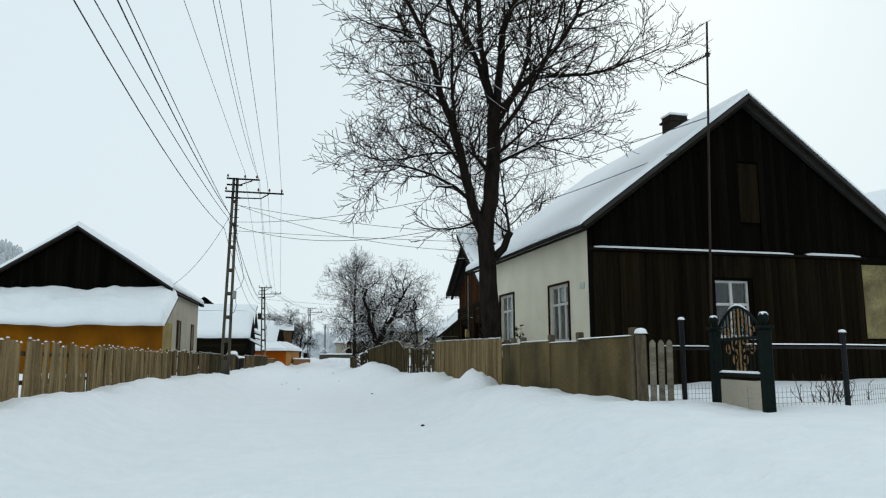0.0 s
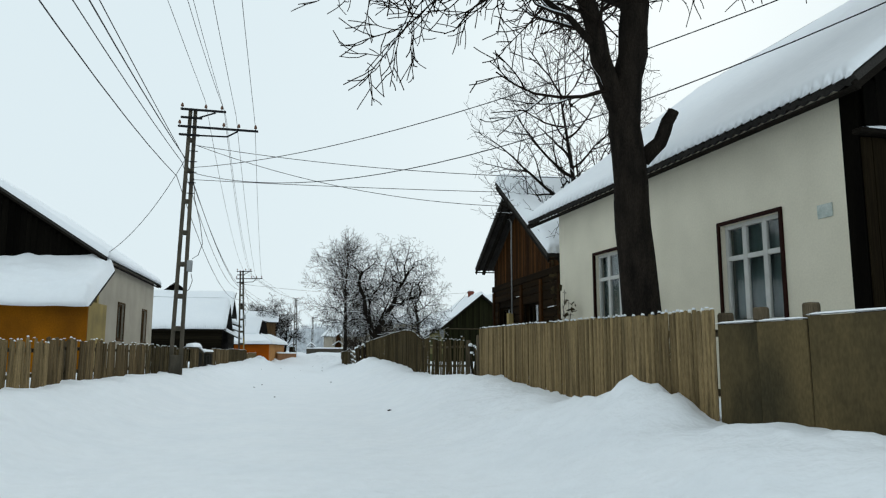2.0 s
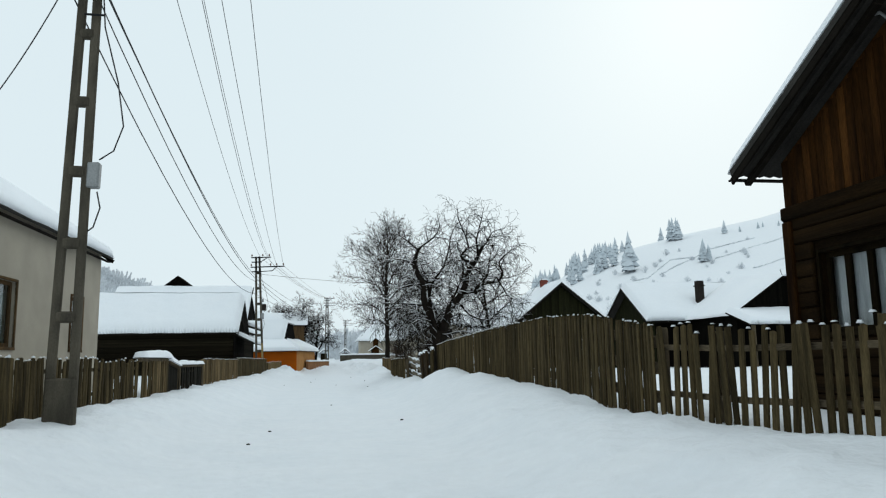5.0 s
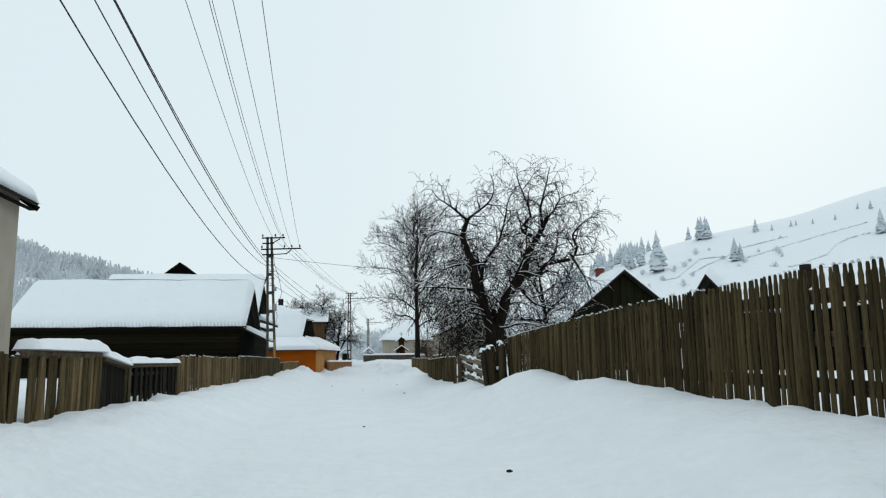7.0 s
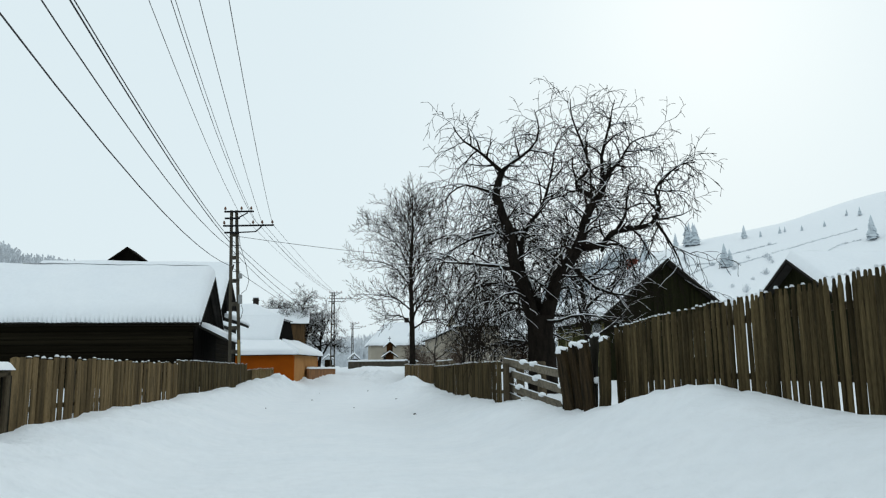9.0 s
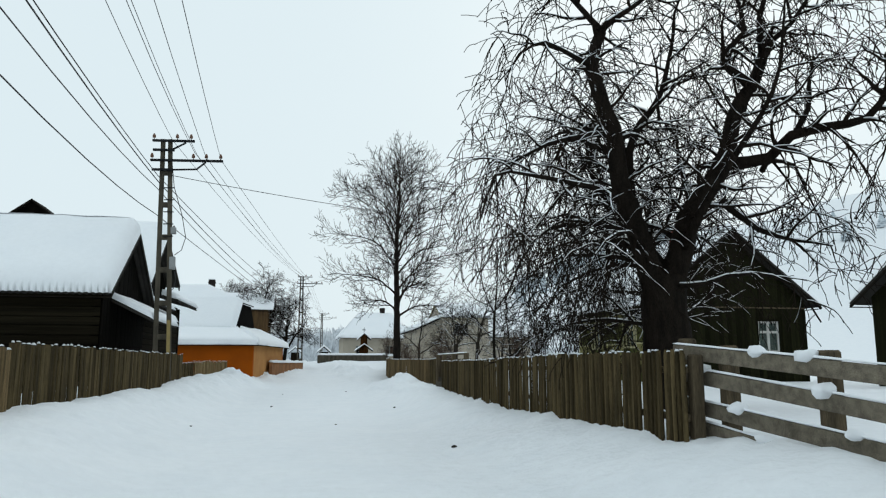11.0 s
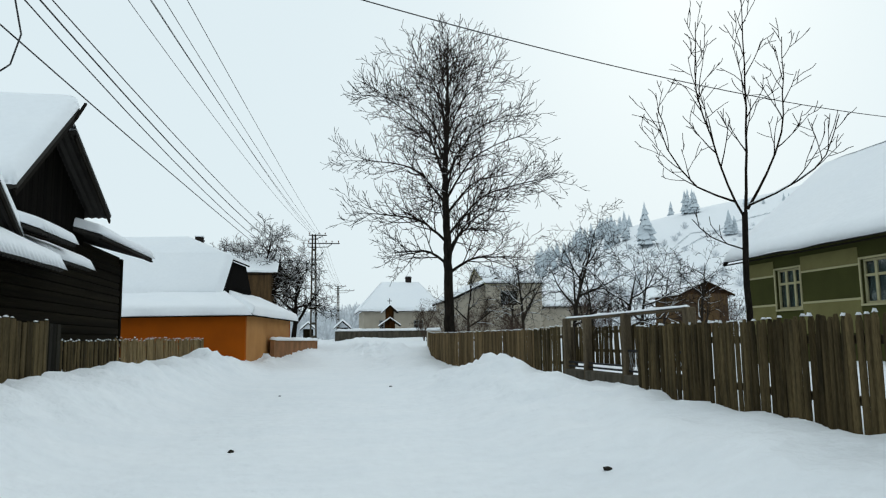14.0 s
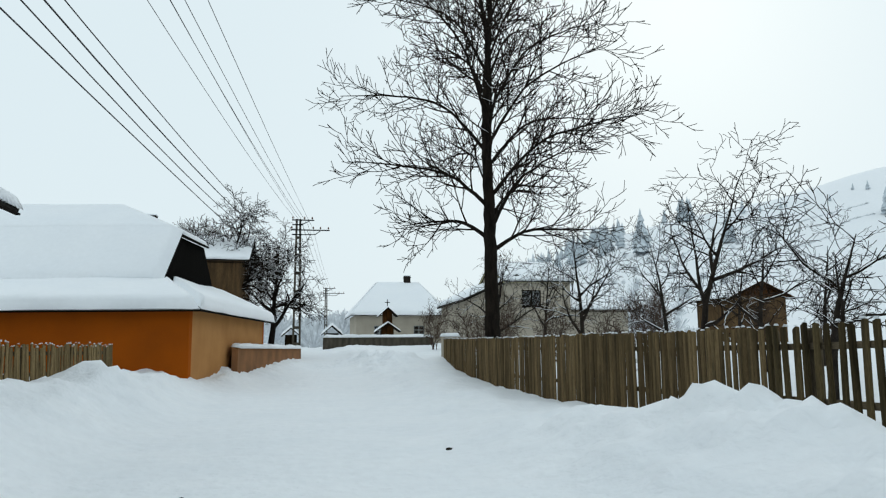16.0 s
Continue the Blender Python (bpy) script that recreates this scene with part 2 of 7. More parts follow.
def tube_data(lines, verts, faces):
    """Tapered tubes: each line is (points, radii, sides)."""
    for pts, radii, sides in lines:
        base = len(verts)
        pts = np.asarray(pts, float)
        tang = np.gradient(pts, axis=0)
        tang /= np.linalg.norm(tang, axis=1)[:, None] + 1e-9
        ref = np.array((0.31, 0.17, 0.93)) if abs(tang[:, 2]).mean() < 0.8 else np.array((0.95, 0.2, 0.1))
        u = np.cross(tang, ref)
        u /= np.linalg.norm(u, axis=1)[:, None] + 1e-9
        v = np.cross(tang, u)
        ang = np.arange(sides) * (2 * math.pi / sides)
        ring = pts[:, None, :] + np.asarray(radii)[:, None, None] * (np.cos(ang)[None, :, None] * u[:, None, :] + np.sin(ang)[None, :, None] * v[:, None, :])
        verts.extend(map(tuple, ring.reshape(-1, 3)))
        for i in range(len(pts) - 1):
            o = base + i * sides
            for k in range(sides):
                k2 = (k + 1) % sides
                faces.append((o + k, o + k2, o + sides + k2, o + sides + k))
        faces.append(tuple(base + k for k in range(sides))[::-1])
        o = base + (len(pts) - 1) * sides
        faces.append(tuple(o + k for k in range(sides)))


def tubes(name, lines, material):
    verts, faces = [], []
    tube_data(lines, verts, faces)
    return mesh_of(name, verts, faces, material, True)


def wall(length, height, thick, holes, material, name="wall"):
    """A wall along x from 0, its outer face at y = 0, thickness towards +y, with openings (x0, z0, x1, z1) right through it."""
    xs = sorted({0, length, *[h[0] for h in holes], *[h[2] for h in holes]})
    zs = sorted({0, height, *[h[1] for h in holes], *[h[3] for h in holes]})
    solid = {}
    for i in range(len(xs) - 1):
        for k in range(len(zs) - 1):
            cx, cz = (xs[i] + xs[i + 1]) / 2, (zs[k] + zs[k + 1]) / 2
            solid[i, k] = not any(h[0] < cx < h[2] and h[1] < cz < h[3] for h in holes)
    verts, faces = [], []

    def quad(*p):
        o = len(verts)
        verts.extend(p)
        faces.append((o, o + 1, o + 2, o + 3))
    for (i, k), s in solid.items():
        if not s:
            continue
        x0, x1, z0, z1, t = xs[i], xs[i + 1], zs[k], zs[k + 1], thick
        quad((x0, 0, z0), (x1, 0, z0), (x1, 0, z1), (x0, 0, z1))
        quad((x1, t, z0), (x0, t, z0), (x0, t, z1), (x1, t, z1))
        if not solid.get((i - 1, k)):
            quad((x0, t, z0), (x0, 0, z0), (x0, 0, z1), (x0, t, z1))
        if not solid.get((i + 1, k)):
            quad((x1, 0, z0), (x1, t, z0), (x1, t, z1), (x1, 0, z1))
        if not solid.get((i, k - 1)):
            quad((x0, t, z0), (x1, t, z0), (x1, 0, z0), (x0, 0, z0))
        if not solid.get((i, k + 1)):
            quad((x0, 0, z1), (x1, 0, z1), (x1, t, z1), (x0, t, z1))
    return mesh_of(name, verts, faces, material)


def prism(poly, thick, material, name="gable"):
    """A polygon (x, z) in the plane y = 0, given thickness towards +y."""
    n = len(poly)
    verts = [(x, 0, z) for x, z in poly] + [(x, thick, z) for x, z in poly]
    faces = [tuple(range(n)), tuple(range(2 * n - 1, n - 1, -1))]
    for i in range(n):
        j = (i + 1) % n
        faces.append((j, i, n + i, n + j))
    return mesh_of(name, verts, faces, material)


def slab(a, b, c, d, thick, material, name="roof", wave=0.0, pitch=0.177):
    """A roof plane with corners eave a-b and ridge c-d (c above b, d above a), with corrugations that run down the slope."""
    a, b, c, d = map(Vector, (a, b, c, d))
    nrm = (b - a).cross(d - a).normalized()
    if nrm.z < 0:
        nrm = -nrm
    n = max(1, int((b - a).length / pitch * 4)) if wave else 1
    verts, faces = [], []
    for i in range(n + 1):
        s = i / n
        off = nrm * (wave * math.sin(i * math.pi / 2) if wave else 0)
        lo, hi = a.lerp(b, s) + off, d.lerp(c, s) + off
        verts += [tuple(lo), tuple(hi), tuple(lo - nrm * thick), tuple(hi - nrm * thick)]
    for i in range(n):
        o, p = 4 * i, 4 * i + 4
        faces += [(o, p, p + 1, o + 1), (o + 2, o + 3, p + 3, p + 2), (o, o + 2, p + 2, p), (o + 1, p + 1, p + 3, o + 3)]
    faces += [(0, 1, 3, 2), (4 * n, 4 * n + 2, 4 * n + 3, 4 * n + 1)]
    return mesh_of(name, verts, faces, material)


def snow_on(a, b, c, d, depth, seed=0, lip=0.12, name="roof_snow", step=0.22, scallop=0.0, sag=0.0, lump=0.0):
    """A blanket of snow on the plane a-b (eave), c-d (ridge): full in the middle, rounded at its uneven rim."""
    a, b, c, d = map(Vector, (a, b, c, d))
    nrm = (b - a).cross(d - a).normalized()
    if nrm.z < 0:
        nrm = -nrm
    lu, lv = (b - a).length, ((d - a).length + (c - b).length) / 2
    nu, nv = max(6, min(110, int(lu / step))), max(6, min(60, int(lv / step)))
    if scallop:
        nu = int(lu / 0.059)
    down = (a - d).normalized()
    verts, faces = [], []
    for j in range(nv + 1):
        # rows crowd towards the eave so that the lip is round
        v = (j / nv) ** (1.35 if lv >= 0.9 else 1.0)
        for i in range(nu + 1):
            u = i / nu
            p = a.lerp(b, u).lerp(d.lerp(c, u), v)
            e = min(u * lu, (1 - u) * lu, v * lv)
            if lv < 0.9:
                # free-standing rolls and caps are rounded on every side
                e = min(e, (1 - v) * lv)
            rim = min(1.0, e / (min(depth * 0.9, 0.5 * min(lu, lv)) + 0.004))
            h = depth * math.sqrt(max(0.0, 1 - (1 - rim) ** 2))
            h *= 1 + 0.16 * noise.noise(p * 0.45 + Vector((seed, 0, 0))) + 0.05 * noise.noise(p * 1.7)
            if lump:
                h *= 1 + lump * noise.noise(p * 0.75 + Vector((5, seed, 0))) + 0.5 * lump * noise.noise(p * 2.1 + Vector((seed, 2, 0)))
            q = p + Vector((0, 0, 1)) * (h + 0.012)
            if v == 0 and (lv >= 0.9 or lip):
                q += down * (lip * (0.4 + 0.8 * noise.noise(p * 0.9 + Vector((0, seed, 3))))) + Vector((0, 0, -0.02))
                q += down * scallop * math.sin(u * lu / 0.177 * 2 * math.pi)
            elif j <= 2:
                q += down * (lip * 0.6 + (0.5 if j == 1 else 0.1) * scallop * math.sin(u * lu / 0.177 * 2 * math.pi))
            if sag:
                q.z -= sag * (1 - (2 * u - 1) ** 2)
            verts.append(tuple(q))
    w = nu + 1
    for j in range(nv):
        for i in range(nu):
            faces.append((j * w + i, j * w + i + 1, (j + 1) * w + i + 1, (j + 1) * w + i))
    # closed underside
    o = len(verts)
    for p in (a + down * lip * 0.3, b + down * lip * 0.3, c, d):
        verts.append(tuple(p + Vector((0, 0, 0.008))))
    low = list(range(w))
    faces.append(tuple(low[::-1] + [o, o + 1]))
    faces.append((o + 3, o + 2, o + 1, o))
    return mesh_of(name, verts, faces, ROOF_SNOW, True)


def window(parent, x, z, w, h, m, frame_mat, casing_mat=None, cols=2, transom=0.3, curtain=True, bar_w=0.055, name="window", depth=0.08):
    """A window in a wall's opening (lower left corner x, z in the wall's frame m): casing, frame, glazing bars, panes,
    curtain, sill, and a dark sheet for the unlit room.
    """
    b = bar_w
    win = part(name, wall(w, h, 0.06, [(b, b, w - b, h - b)], frame_mat, "window_frame"), parent, m @ at(x, depth, z))

    def strip(nm, x0, z0, x1, z1, y0, d, ma, label=""):
        part(nm, box(abs(x1 - x0), d, abs(z1 - z0), ma, 0.006), win, at((x0 + x1) / 2, y0, min(z0, z1)), label)
    if casing_mat:
        c = 0.055
        strip("casing", -c, -c, 0, h + c, -depth - 0.005, 0.06, casing_mat, "dark painted casing")
        strip("casing", w, -c, w + c, h + c, -depth - 0.005, 0.06, casing_mat, "dark painted casing")
        strip("casing", 0, h, w, h + c, -depth - 0.005, 0.06, casing_mat, "dark painted casing")
    strip("sill", -0.05, -0.06, w + 0.05, 0, -depth * 0.6, 0.16, casing_mat or frame_mat)
    zt = h * (1 - transom)
    for i in range(1, cols):
        xx = w * i / cols
        strip("mullion", xx - b * 0.75, b, xx + b * 0.75, h - b, 0.028, 0.055, frame_mat)
    if transom:
        for i in range(cols):
            strip("transom", w * i / cols + b * 0.76, zt - b * 0.6, w * (i + 1) / cols - b * 0.76, zt + b * 0.6, 0.028, 0.05, frame_mat)
    for i in range(cols):
        for z0, z1 in (((b, zt), (zt, h - b)) if transom else ((b, h - b),)):
            p = part("pane", box(w / cols - 0.02, 0.006, z1 - z0, GLASS, 0), win, at(w * (i + 0.5) / cols, 0.035, z0))
            p.visible_shadow = False
    if curtain:
        folds = max(8, int(w / 0.05))
        vv = []
        for i in range(folds + 1):
            xx = w * i / folds
            yy = 0.11 + 0.02 * math.sin(i * 1.9)
            vv += [(xx, yy, 0.02), (xx, yy, h - 0.03)]
        part("curtain", mesh_of("curtain", vv, [(2 * i, 2 * i + 2, 2 * i + 3, 2 * i + 1) for i in range(folds)], CURTAIN if curtain is True else curtain, True), win)
    # added dark sheet: the room's darkness is put into its colour
    part("backing", box(w + 0.1, 0.02, h + 0.1, ROOM_DARK, 0), win, at(w / 2, 0.32, -0.05))
    return win


def chimney(parent, x, y, z, w, d, h, material=BRICK):
    c = part("chimney", box(w, d, h, material, 0.015), parent, at(x, y, z))
    part("cap", box(w + 0.12, d + 0.12, 0.07, material, 0.015), c, at(0, 0, h * 0.86))
    part("cap_snow", box(w + 0.06, d + 0.06, 0.07, ROOF_SNOW, 0.03), c, at(0, 0, h), "snow on the chimney")
    return c


# ---- ground: one sheet of snow, a packed road between raised verges, hills behind ----
HILLS = [(-180, 4), (-120, 5), (-60, 6), (-34, 8), (-24, 7.0), (-16, 5.0), (-8, 2.2), (0, 2.0), (10, 2.8), (16, 4.8), (20, 6.5), (24, 7.9), (28, 8.7), (34, 9.4), (39, 10.6), (50, 12), (70, 12), (110, 8), (180, 4)]
MOUNDS = [(3.72, 16.3, 0.34, 0.42, 0.62), (3.45, 17.3, 0.16, 0.6, 0.8), (4.2, 24.5, 0.16, 0.9, 2.2), (3.6, 13.2, 0.12, 0.9, 1.4), (4.3, 42.5, 0.26, 0.9, 3.6), (4.1, 49.0, 0.40, 0.9, 2.2), (4.3, 45.2, 0.16, 0.8, 2.2), (4.2, 37.5, 0.12, 0.7, 2.5), (-3.16, 88.0, 0.42, 0.8, 1.1), (-3.0, 92.0, 0.12, 0.8, 1.6), (-3.7, 84.5, 0.18, 0.8, 1.6), (-3.5, 80.0, 0.14, 0.7, 1.4),
          (3.9, 79.7, 0.36, 0.65, 1.5), (4.2, 83.8, 0.12, 0.8, 1.9), (-2.2, 98.6, 0.34, 0.75, 3.2), (-1.5, 104.2, 0.30, 0.8, 3.6), (-0.8, 109.0, 0.25, 0.9, 4.0), (4.4, 105, 0.40, 1.0, 1.6), (4.2, 98, 0.1, 1.0, 2.5), (3.1, 108, 0.35, 1.6, 2.0), (-3.3, 76, 0.12, 0.8, 2.0), (-3.7, 19, 0.12, 0.7, 2.0)]


def smooth(e0, e1, x):
    t = min(1.0, max(0.0, (x - e0) / (e1 - e0)))
    return t * t * (3 - 2 * t)


def ground_z(x, y):
    c = -0.15
    d = x - c
    side = 0.56 if d < 0 else 0.53 - 0.08 * smooth(58, 64, y) - 0.07 * smooth(66, 73, y) - 0.27 * smooth(80, 86, y) + 0.12 * smooth(88, 94, y)
    z = side * smooth(1.6, 3.9, abs(d)) + 0.10 * smooth(5, 16, abs(d))
    z += 1.35 * smooth(91, 133, y) * (1 - smooth(40, 120, abs(d)))
    z += 0.018 * noise.noise(Vector((x * 0.9, y * 0.5, 0))) * (1 + 2.5 * smooth(1.5, 3.5, abs(d)))
    z += 0.05 * noise.noise(Vector((x * 0.35, y * 0.22, 7))) * smooth(1.0, 4, abs(d))
    bank = smooth(2.0, 3.1, abs(d)) * (1 - smooth(4.5, 6.5, abs(d)))
    if d > 0:
        bank *= 1 - 0.6 * smooth(40, 44, y) * (1 - smooth(53, 57, y))
    z += bank * ((0.06 + 0.05 * smooth(58, 76, y)) * noise.noise(Vector((x * 1.6, y * 1.2, 4))) + 0.05 * abs(noise.noise(Vector((x * 3.4, y * 3.1, 9)))) + 0.02 * noise.noise(Vector((x * 6, y * 6, 2))))
    # soft uneven heaps thrown up along the verges
    heap = smooth(2.3, 3.1, abs(d)) * (1 - smooth(3.9, 5.2, abs(d))) * (0.35 + 0.65 * smooth(70, 77, y) * (1 - smooth(110, 125, y)))
    if d > 0:
        heap *= 1 - 0.75 * smooth(82, 85, y) * (1 - smooth(101, 104, y)) - 0.6 * smooth(36, 40, y) * (1 - smooth(50, 53, y))
    if heap > 0.01:
        q = 1 - abs(noise.noise(Vector((x * 1.3, y * 0.9, 11)))) * 2.2
        z += heap * (0.13 * max(0.0, q) ** 2 + 0.07 * noise.noise(Vector((x * 2.9, y * 2.3, 15))) + 0.03 * noise.noise(Vector((x * 7, y * 6, 3))))
    # faint wheel tracks
    for tx in (-0.95, 0.75):
        z -= 0.012 * math.exp(-((d - tx) / 0.22) ** 2)
    if abs(d) < 8 and -5 < y < 115:
        for mx, my, h, wx, wy in MOUNDS:
            ex = ((x - mx) / wx) ** 2 + ((y - my) / wy) ** 2
            if ex < 6:
                rough = 0.3 if 35 < my < 55 else 1.0
                z += h * math.exp(-ex) * (1 + rough * 0.45 * noise.noise(Vector((x * 2.2, y * 2.2, 1))) + rough * 0.35 * noise.noise(Vector((x * 4.6, y * 4.6, 6))))
    r = math.hypot(x, y - 40)
    if r > 130:
        az = math.degrees(math.atan2(x, y - 40))
        el = np.interp(az, [h[0] for h in HILLS], [h[1] for h in HILLS])
        rise = smooth(190, 560, r)
        z += 560 * math.tan(radians(el)) * rise * (1 + 0.05 * noise.noise(Vector((x * 0.008, y * 0.008, 2))) * rise)
    return z


def axis(parts):
    out = []
    for a, b, s in parts:
        n = max(1, round((b - a) / s))
        out += [a + (b - a) * i / n for i in range(n)]
    return out + [parts[-1][1]]


GX = axis([(-2500, -700, 150), (-700, -200, 25), (-200, -60, 9), (-60, -12, 2), (-12, -5, 0.35), (-5, 5.5, 0.14), (5.5, 14, 0.35), (14, 60, 2), (60, 200, 8), (200, 700, 16), (700, 2500, 150)])
GY = axis([(-2000, -300, 150), (-300, -40, 20), (-40, -4, 2), (-4, 8, 0.4), (8, 112, 0.16), (112, 160, 0.8), (160, 280, 5), (280, 760, 14), (760, 3500, 150)])
gv = [(x, y, ground_z(x, y)) for y in GY for x in GX]
w = len(GX)
gf = [(j * w + i, j * w + i + 1, (j + 1) * w + i + 1, (j + 1) * w + i) for j in range(len(GY) - 1) for i in range(w - 1)]
tagged(new("ground", mesh_of("ground", gv, gf, SNOW, True)), "deep white snow over the lane, verges and far hills", "snow", kind="structure")


# ---- houses ----
def board_face(parent, x0, x1, z0, top, material, width=0.17, y=-0.022, name="board", thick=0.022, gap=0.006):
    """Upright boards along a facade from x0 to x1; top(x) gives the height at which each ends."""
    rng = random.Random(int(x0 * 100 + x1 * 7 + z0 * 31))
    x = x0
    while x < x1 - 0.02:
        w = min(width * rng.uniform(0.85, 1.15), x1 - x)
        zt = min(top(x), top(x + w)) if callable(top) else top
        if zt - z0 > 0.06:
            ob = part(name, box(round(width, 3), thick, 1.0, material, 0.004), parent, at(x + w / 2, y + rng.uniform(-0.006, 0.0), z0, 0, rng.uniform(-0.15, 0.15)))
            ob.scale = ((w - gap) / width, 1, zt - z0)
        x += w


def log_face(parent, x0, x1, z0, z1, material, hgt=0.24, name="log", m=None, holes=()):
    """Squared logs laid along a facade, with gaps at the openings."""
    rng = random.Random(int(x0 * 100 + x1 * 7 + z1 * 31))
    z = z0
    m = m or Matrix()
    while z < z1 - 0.05:
        h = min(hgt * rng.uniform(0.85, 1.12), z1 - z)
        cuts = [(x0, x1)]
        for hx0, hz0, hx1, hz1 in holes:
            if hz0 < z + h / 2 < hz1:
                cuts = [q for a, b in cuts for q in ((a, min(b, hx0)), (max(a, hx1), b)) if q[1] - q[0] > 0.05]
        for a, b in cuts:
            ob = part(name, box(1.0, 0.07, 0.24, material, 0.02), parent, m @ at((a + b) / 2, -0.03 + rng.uniform(-0.01, 0.01), z + 0.004))
            ob.scale = (b - a, 1, (h - 0.012) / 0.24)
        z += h


def gable_house(name, label, m, W, D, ze, zr, wall_mats, gable_mat, oe=0.45, og=0.5, ob=0.4, snow=0.32, holes=None, wave=0.018,
                slabs=(True, True), roof_mat=None, peak=None, snow_scallop=0.03, category="house", t=0.08, rake_mat=None):
    """A house whose gable stands in the local plane y = 0, its ridge running along +y. wall_mats: front, left, back, right."""
    holes = holes or {}
    h = thing(name, label, category, m)
    px = peak if peak is not None else W / 2
    part("front_wall", wall(W, ze, 0.25, holes.get("front", []), wall_mats[0]), h)
    part("left_wall", wall(D - 0.5, ze, 0.25, holes.get("left", []), wall_mats[1]), h, at(0, D - 0.25, 0, -90))
    part("back_wall", wall(W, ze, 0.25, [], wall_mats[2]), h, at(W, D, 0, 180))
    part("right_wall", wall(D - 0.5, ze, 0.25, holes.get("right", []), wall_mats[3]), h, at(W, 0.25, 0, 90))
    part("gable", prism([(0, ze + 0.002), (W, ze + 0.002), (px, zr - 0.06)], 0.18, gable_mat), h)
    part("gable", prism([(0, ze + 0.002), (W, ze + 0.002), (px, zr - 0.06)], 0.18, gable_mat), h, at(0, D - 0.18, 0))
    sl, sr = (zr - ze) / px, (zr - ze) / (W - px)
    rm = roof_mat or ROOFING
    lift = 0.10
    for k in (0, 1):
        if not slabs[k]:
            continue
        if k == 0:
            a, b = (-oe, -og, ze - oe * sl + lift), (-oe, D + ob, ze - oe * sl + lift)
        else:
            a, b = (W + oe, -og, ze - oe * sr + lift), (W + oe, D + ob, ze - oe * sr + lift)
        c, d = (px, D + ob, zr + lift), (px, -og, zr + lift)
        r = part("roof", slab(a, b, c, d, t, rm, wave=wave), h)
        if snow:
            up = Vector((0, 0, wave + 0.004))
            part("roof_snow", snow_on(*[Vector(p) + up for p in (a, b, c, d)], snow, seed=k + len(label), scallop=snow_scallop if wave else 0), h, label="thick unbroken white snow")
        # barge boards along both gable ends, and the eave board
        for yy in (-og + 0.02, D + ob - 0.02):
            bar("barge_board", (a[0], yy, a[2] - t - 0.05), (px, yy, zr + lift - t - 0.05), 0.03, 0.11, rake_mat or RAFTER, h)
        bar("eave_board", (a[0] * 0.985 if k else a[0] + 0.03, -og, a[2] - t - 0.06), (a[0] * 0.985 if k else a[0] + 0.03, D + ob, a[2] - t - 0.06), 0.12, 0.03, rake_mat or RAFTER, h)
    return h


# the white-washed house with the tarred gable
WH = at(6.61, 16.52, 0, 4.5)
white = gable_house("village_house", "whitewashed village house with tarred board gable and snowy roof", WH, 8.76, 8.4, 4.5, 7.8,
                    (BLACK_WOOD, CREAM, CREAM, CREAM), BLACK_WOOD, oe=0.4, og=0.4, ob=0.9, snow=0.14, snow_scallop=0.05, wave=0.026,
                    holes={"front": [(3.33, 1.68, 4.33, 3.1)], "left": [(5.5, 1.62, 6.77, 3.09), (1.44, 1.7, 2.72, 3.17)]})
board_face(white, 0.0, 3.25, 0.3, 3.72, DARK_WALL, 0.18, name="wall_board")
board_face(white, 4.41, 7.80, 0.3, 3.72, DARK_WALL, 0.18, name="wall_board")
board_face(white, 3.25, 4.41, 0.3, 1.6, DARK_WALL, 0.18, name="wall_board")
board_face(white, 3.25, 4.41, 3.17, 3.72, DARK_WALL, 0.18, name="wall_board")
slope_w = (7.8 - 4.5) / 4.38
rake = lambda x: 4.5 + slope_w * min(x, 8.76 - x) - 0.12
board_face(white, 0.05, 4.15, 3.86, rake, BLACK_WOOD, 0.17, y=-0.05, name="gable_board")
board_face(white, 4.75, 8.7, 3.86, rake, BLACK_WOOD, 0.17, y=-0.05, name="gable_board")
board_face(white, 4.15, 4.75, 6.2, rake, BLACK_WOOD, 0.17, y=-0.05, name="gable_board")
part("loft_door", box(0.58, 0.03, 1.55, DARK_WALL, 0.008), white, at(4.45, -0.03, 4.6), "narrow grey-brown loft hatch")
part("ledge", box(8.0, 0.14, 0.06, RAFTER, 0.01), white, at(3.9, -0.07, 3.74))
part("ledge_snow", snow_on((0, -0.15, 3.80), (5.6, -0.15, 3.80), (5.6, -0.01, 3.83), (0, -0.01, 3.83), 0.022, 3, 0.01), white, label="line of snow on the ledge")
part("ledge_snow", snow_on((6.0, -0.15, 3.80), (7.7, -0.15, 3.80), (7.7, -0.01, 3.83), (6.0, -0.01, 3.83), 0.04, 3, 0.01), white, label="line of snow on the ledge")
part("side_plaster", box(0.96, 0.02, 1.95, DRAB_PLASTER, 0.004), white, at(8.28, -0.012, 1.66), "patchy ochre plaster")
board_face(white, 7.8, 8.76, 0.3, 1.62, DARK_WALL, 0.18, name="wall_board")
window(white, 3.33, 1.68, 1.0, 1.42, Matrix(), WHITE_PAINT, None, 2, 0.42, curtain=False, bar_w=0.055)
LW = at(0, 8.15, 0, -90)
for x, z in ((5.5, 1.62), (1.44, 1.7)):
    window(white, x, z, 1.27, 1.47, LW, WHITE_PAINT, RED_BROWN_PAINT, 3, 0.34, bar_w=0.06)
part("plaque", box(0.02, 0.24, 0.17, ENAMEL, 0.004), white, at(-0.012, 0.58, 2.86), "small pale enamel plaque")
chimney(white, 4.75, 3.6, 7.2, 0.6, 0.5, 1.42)

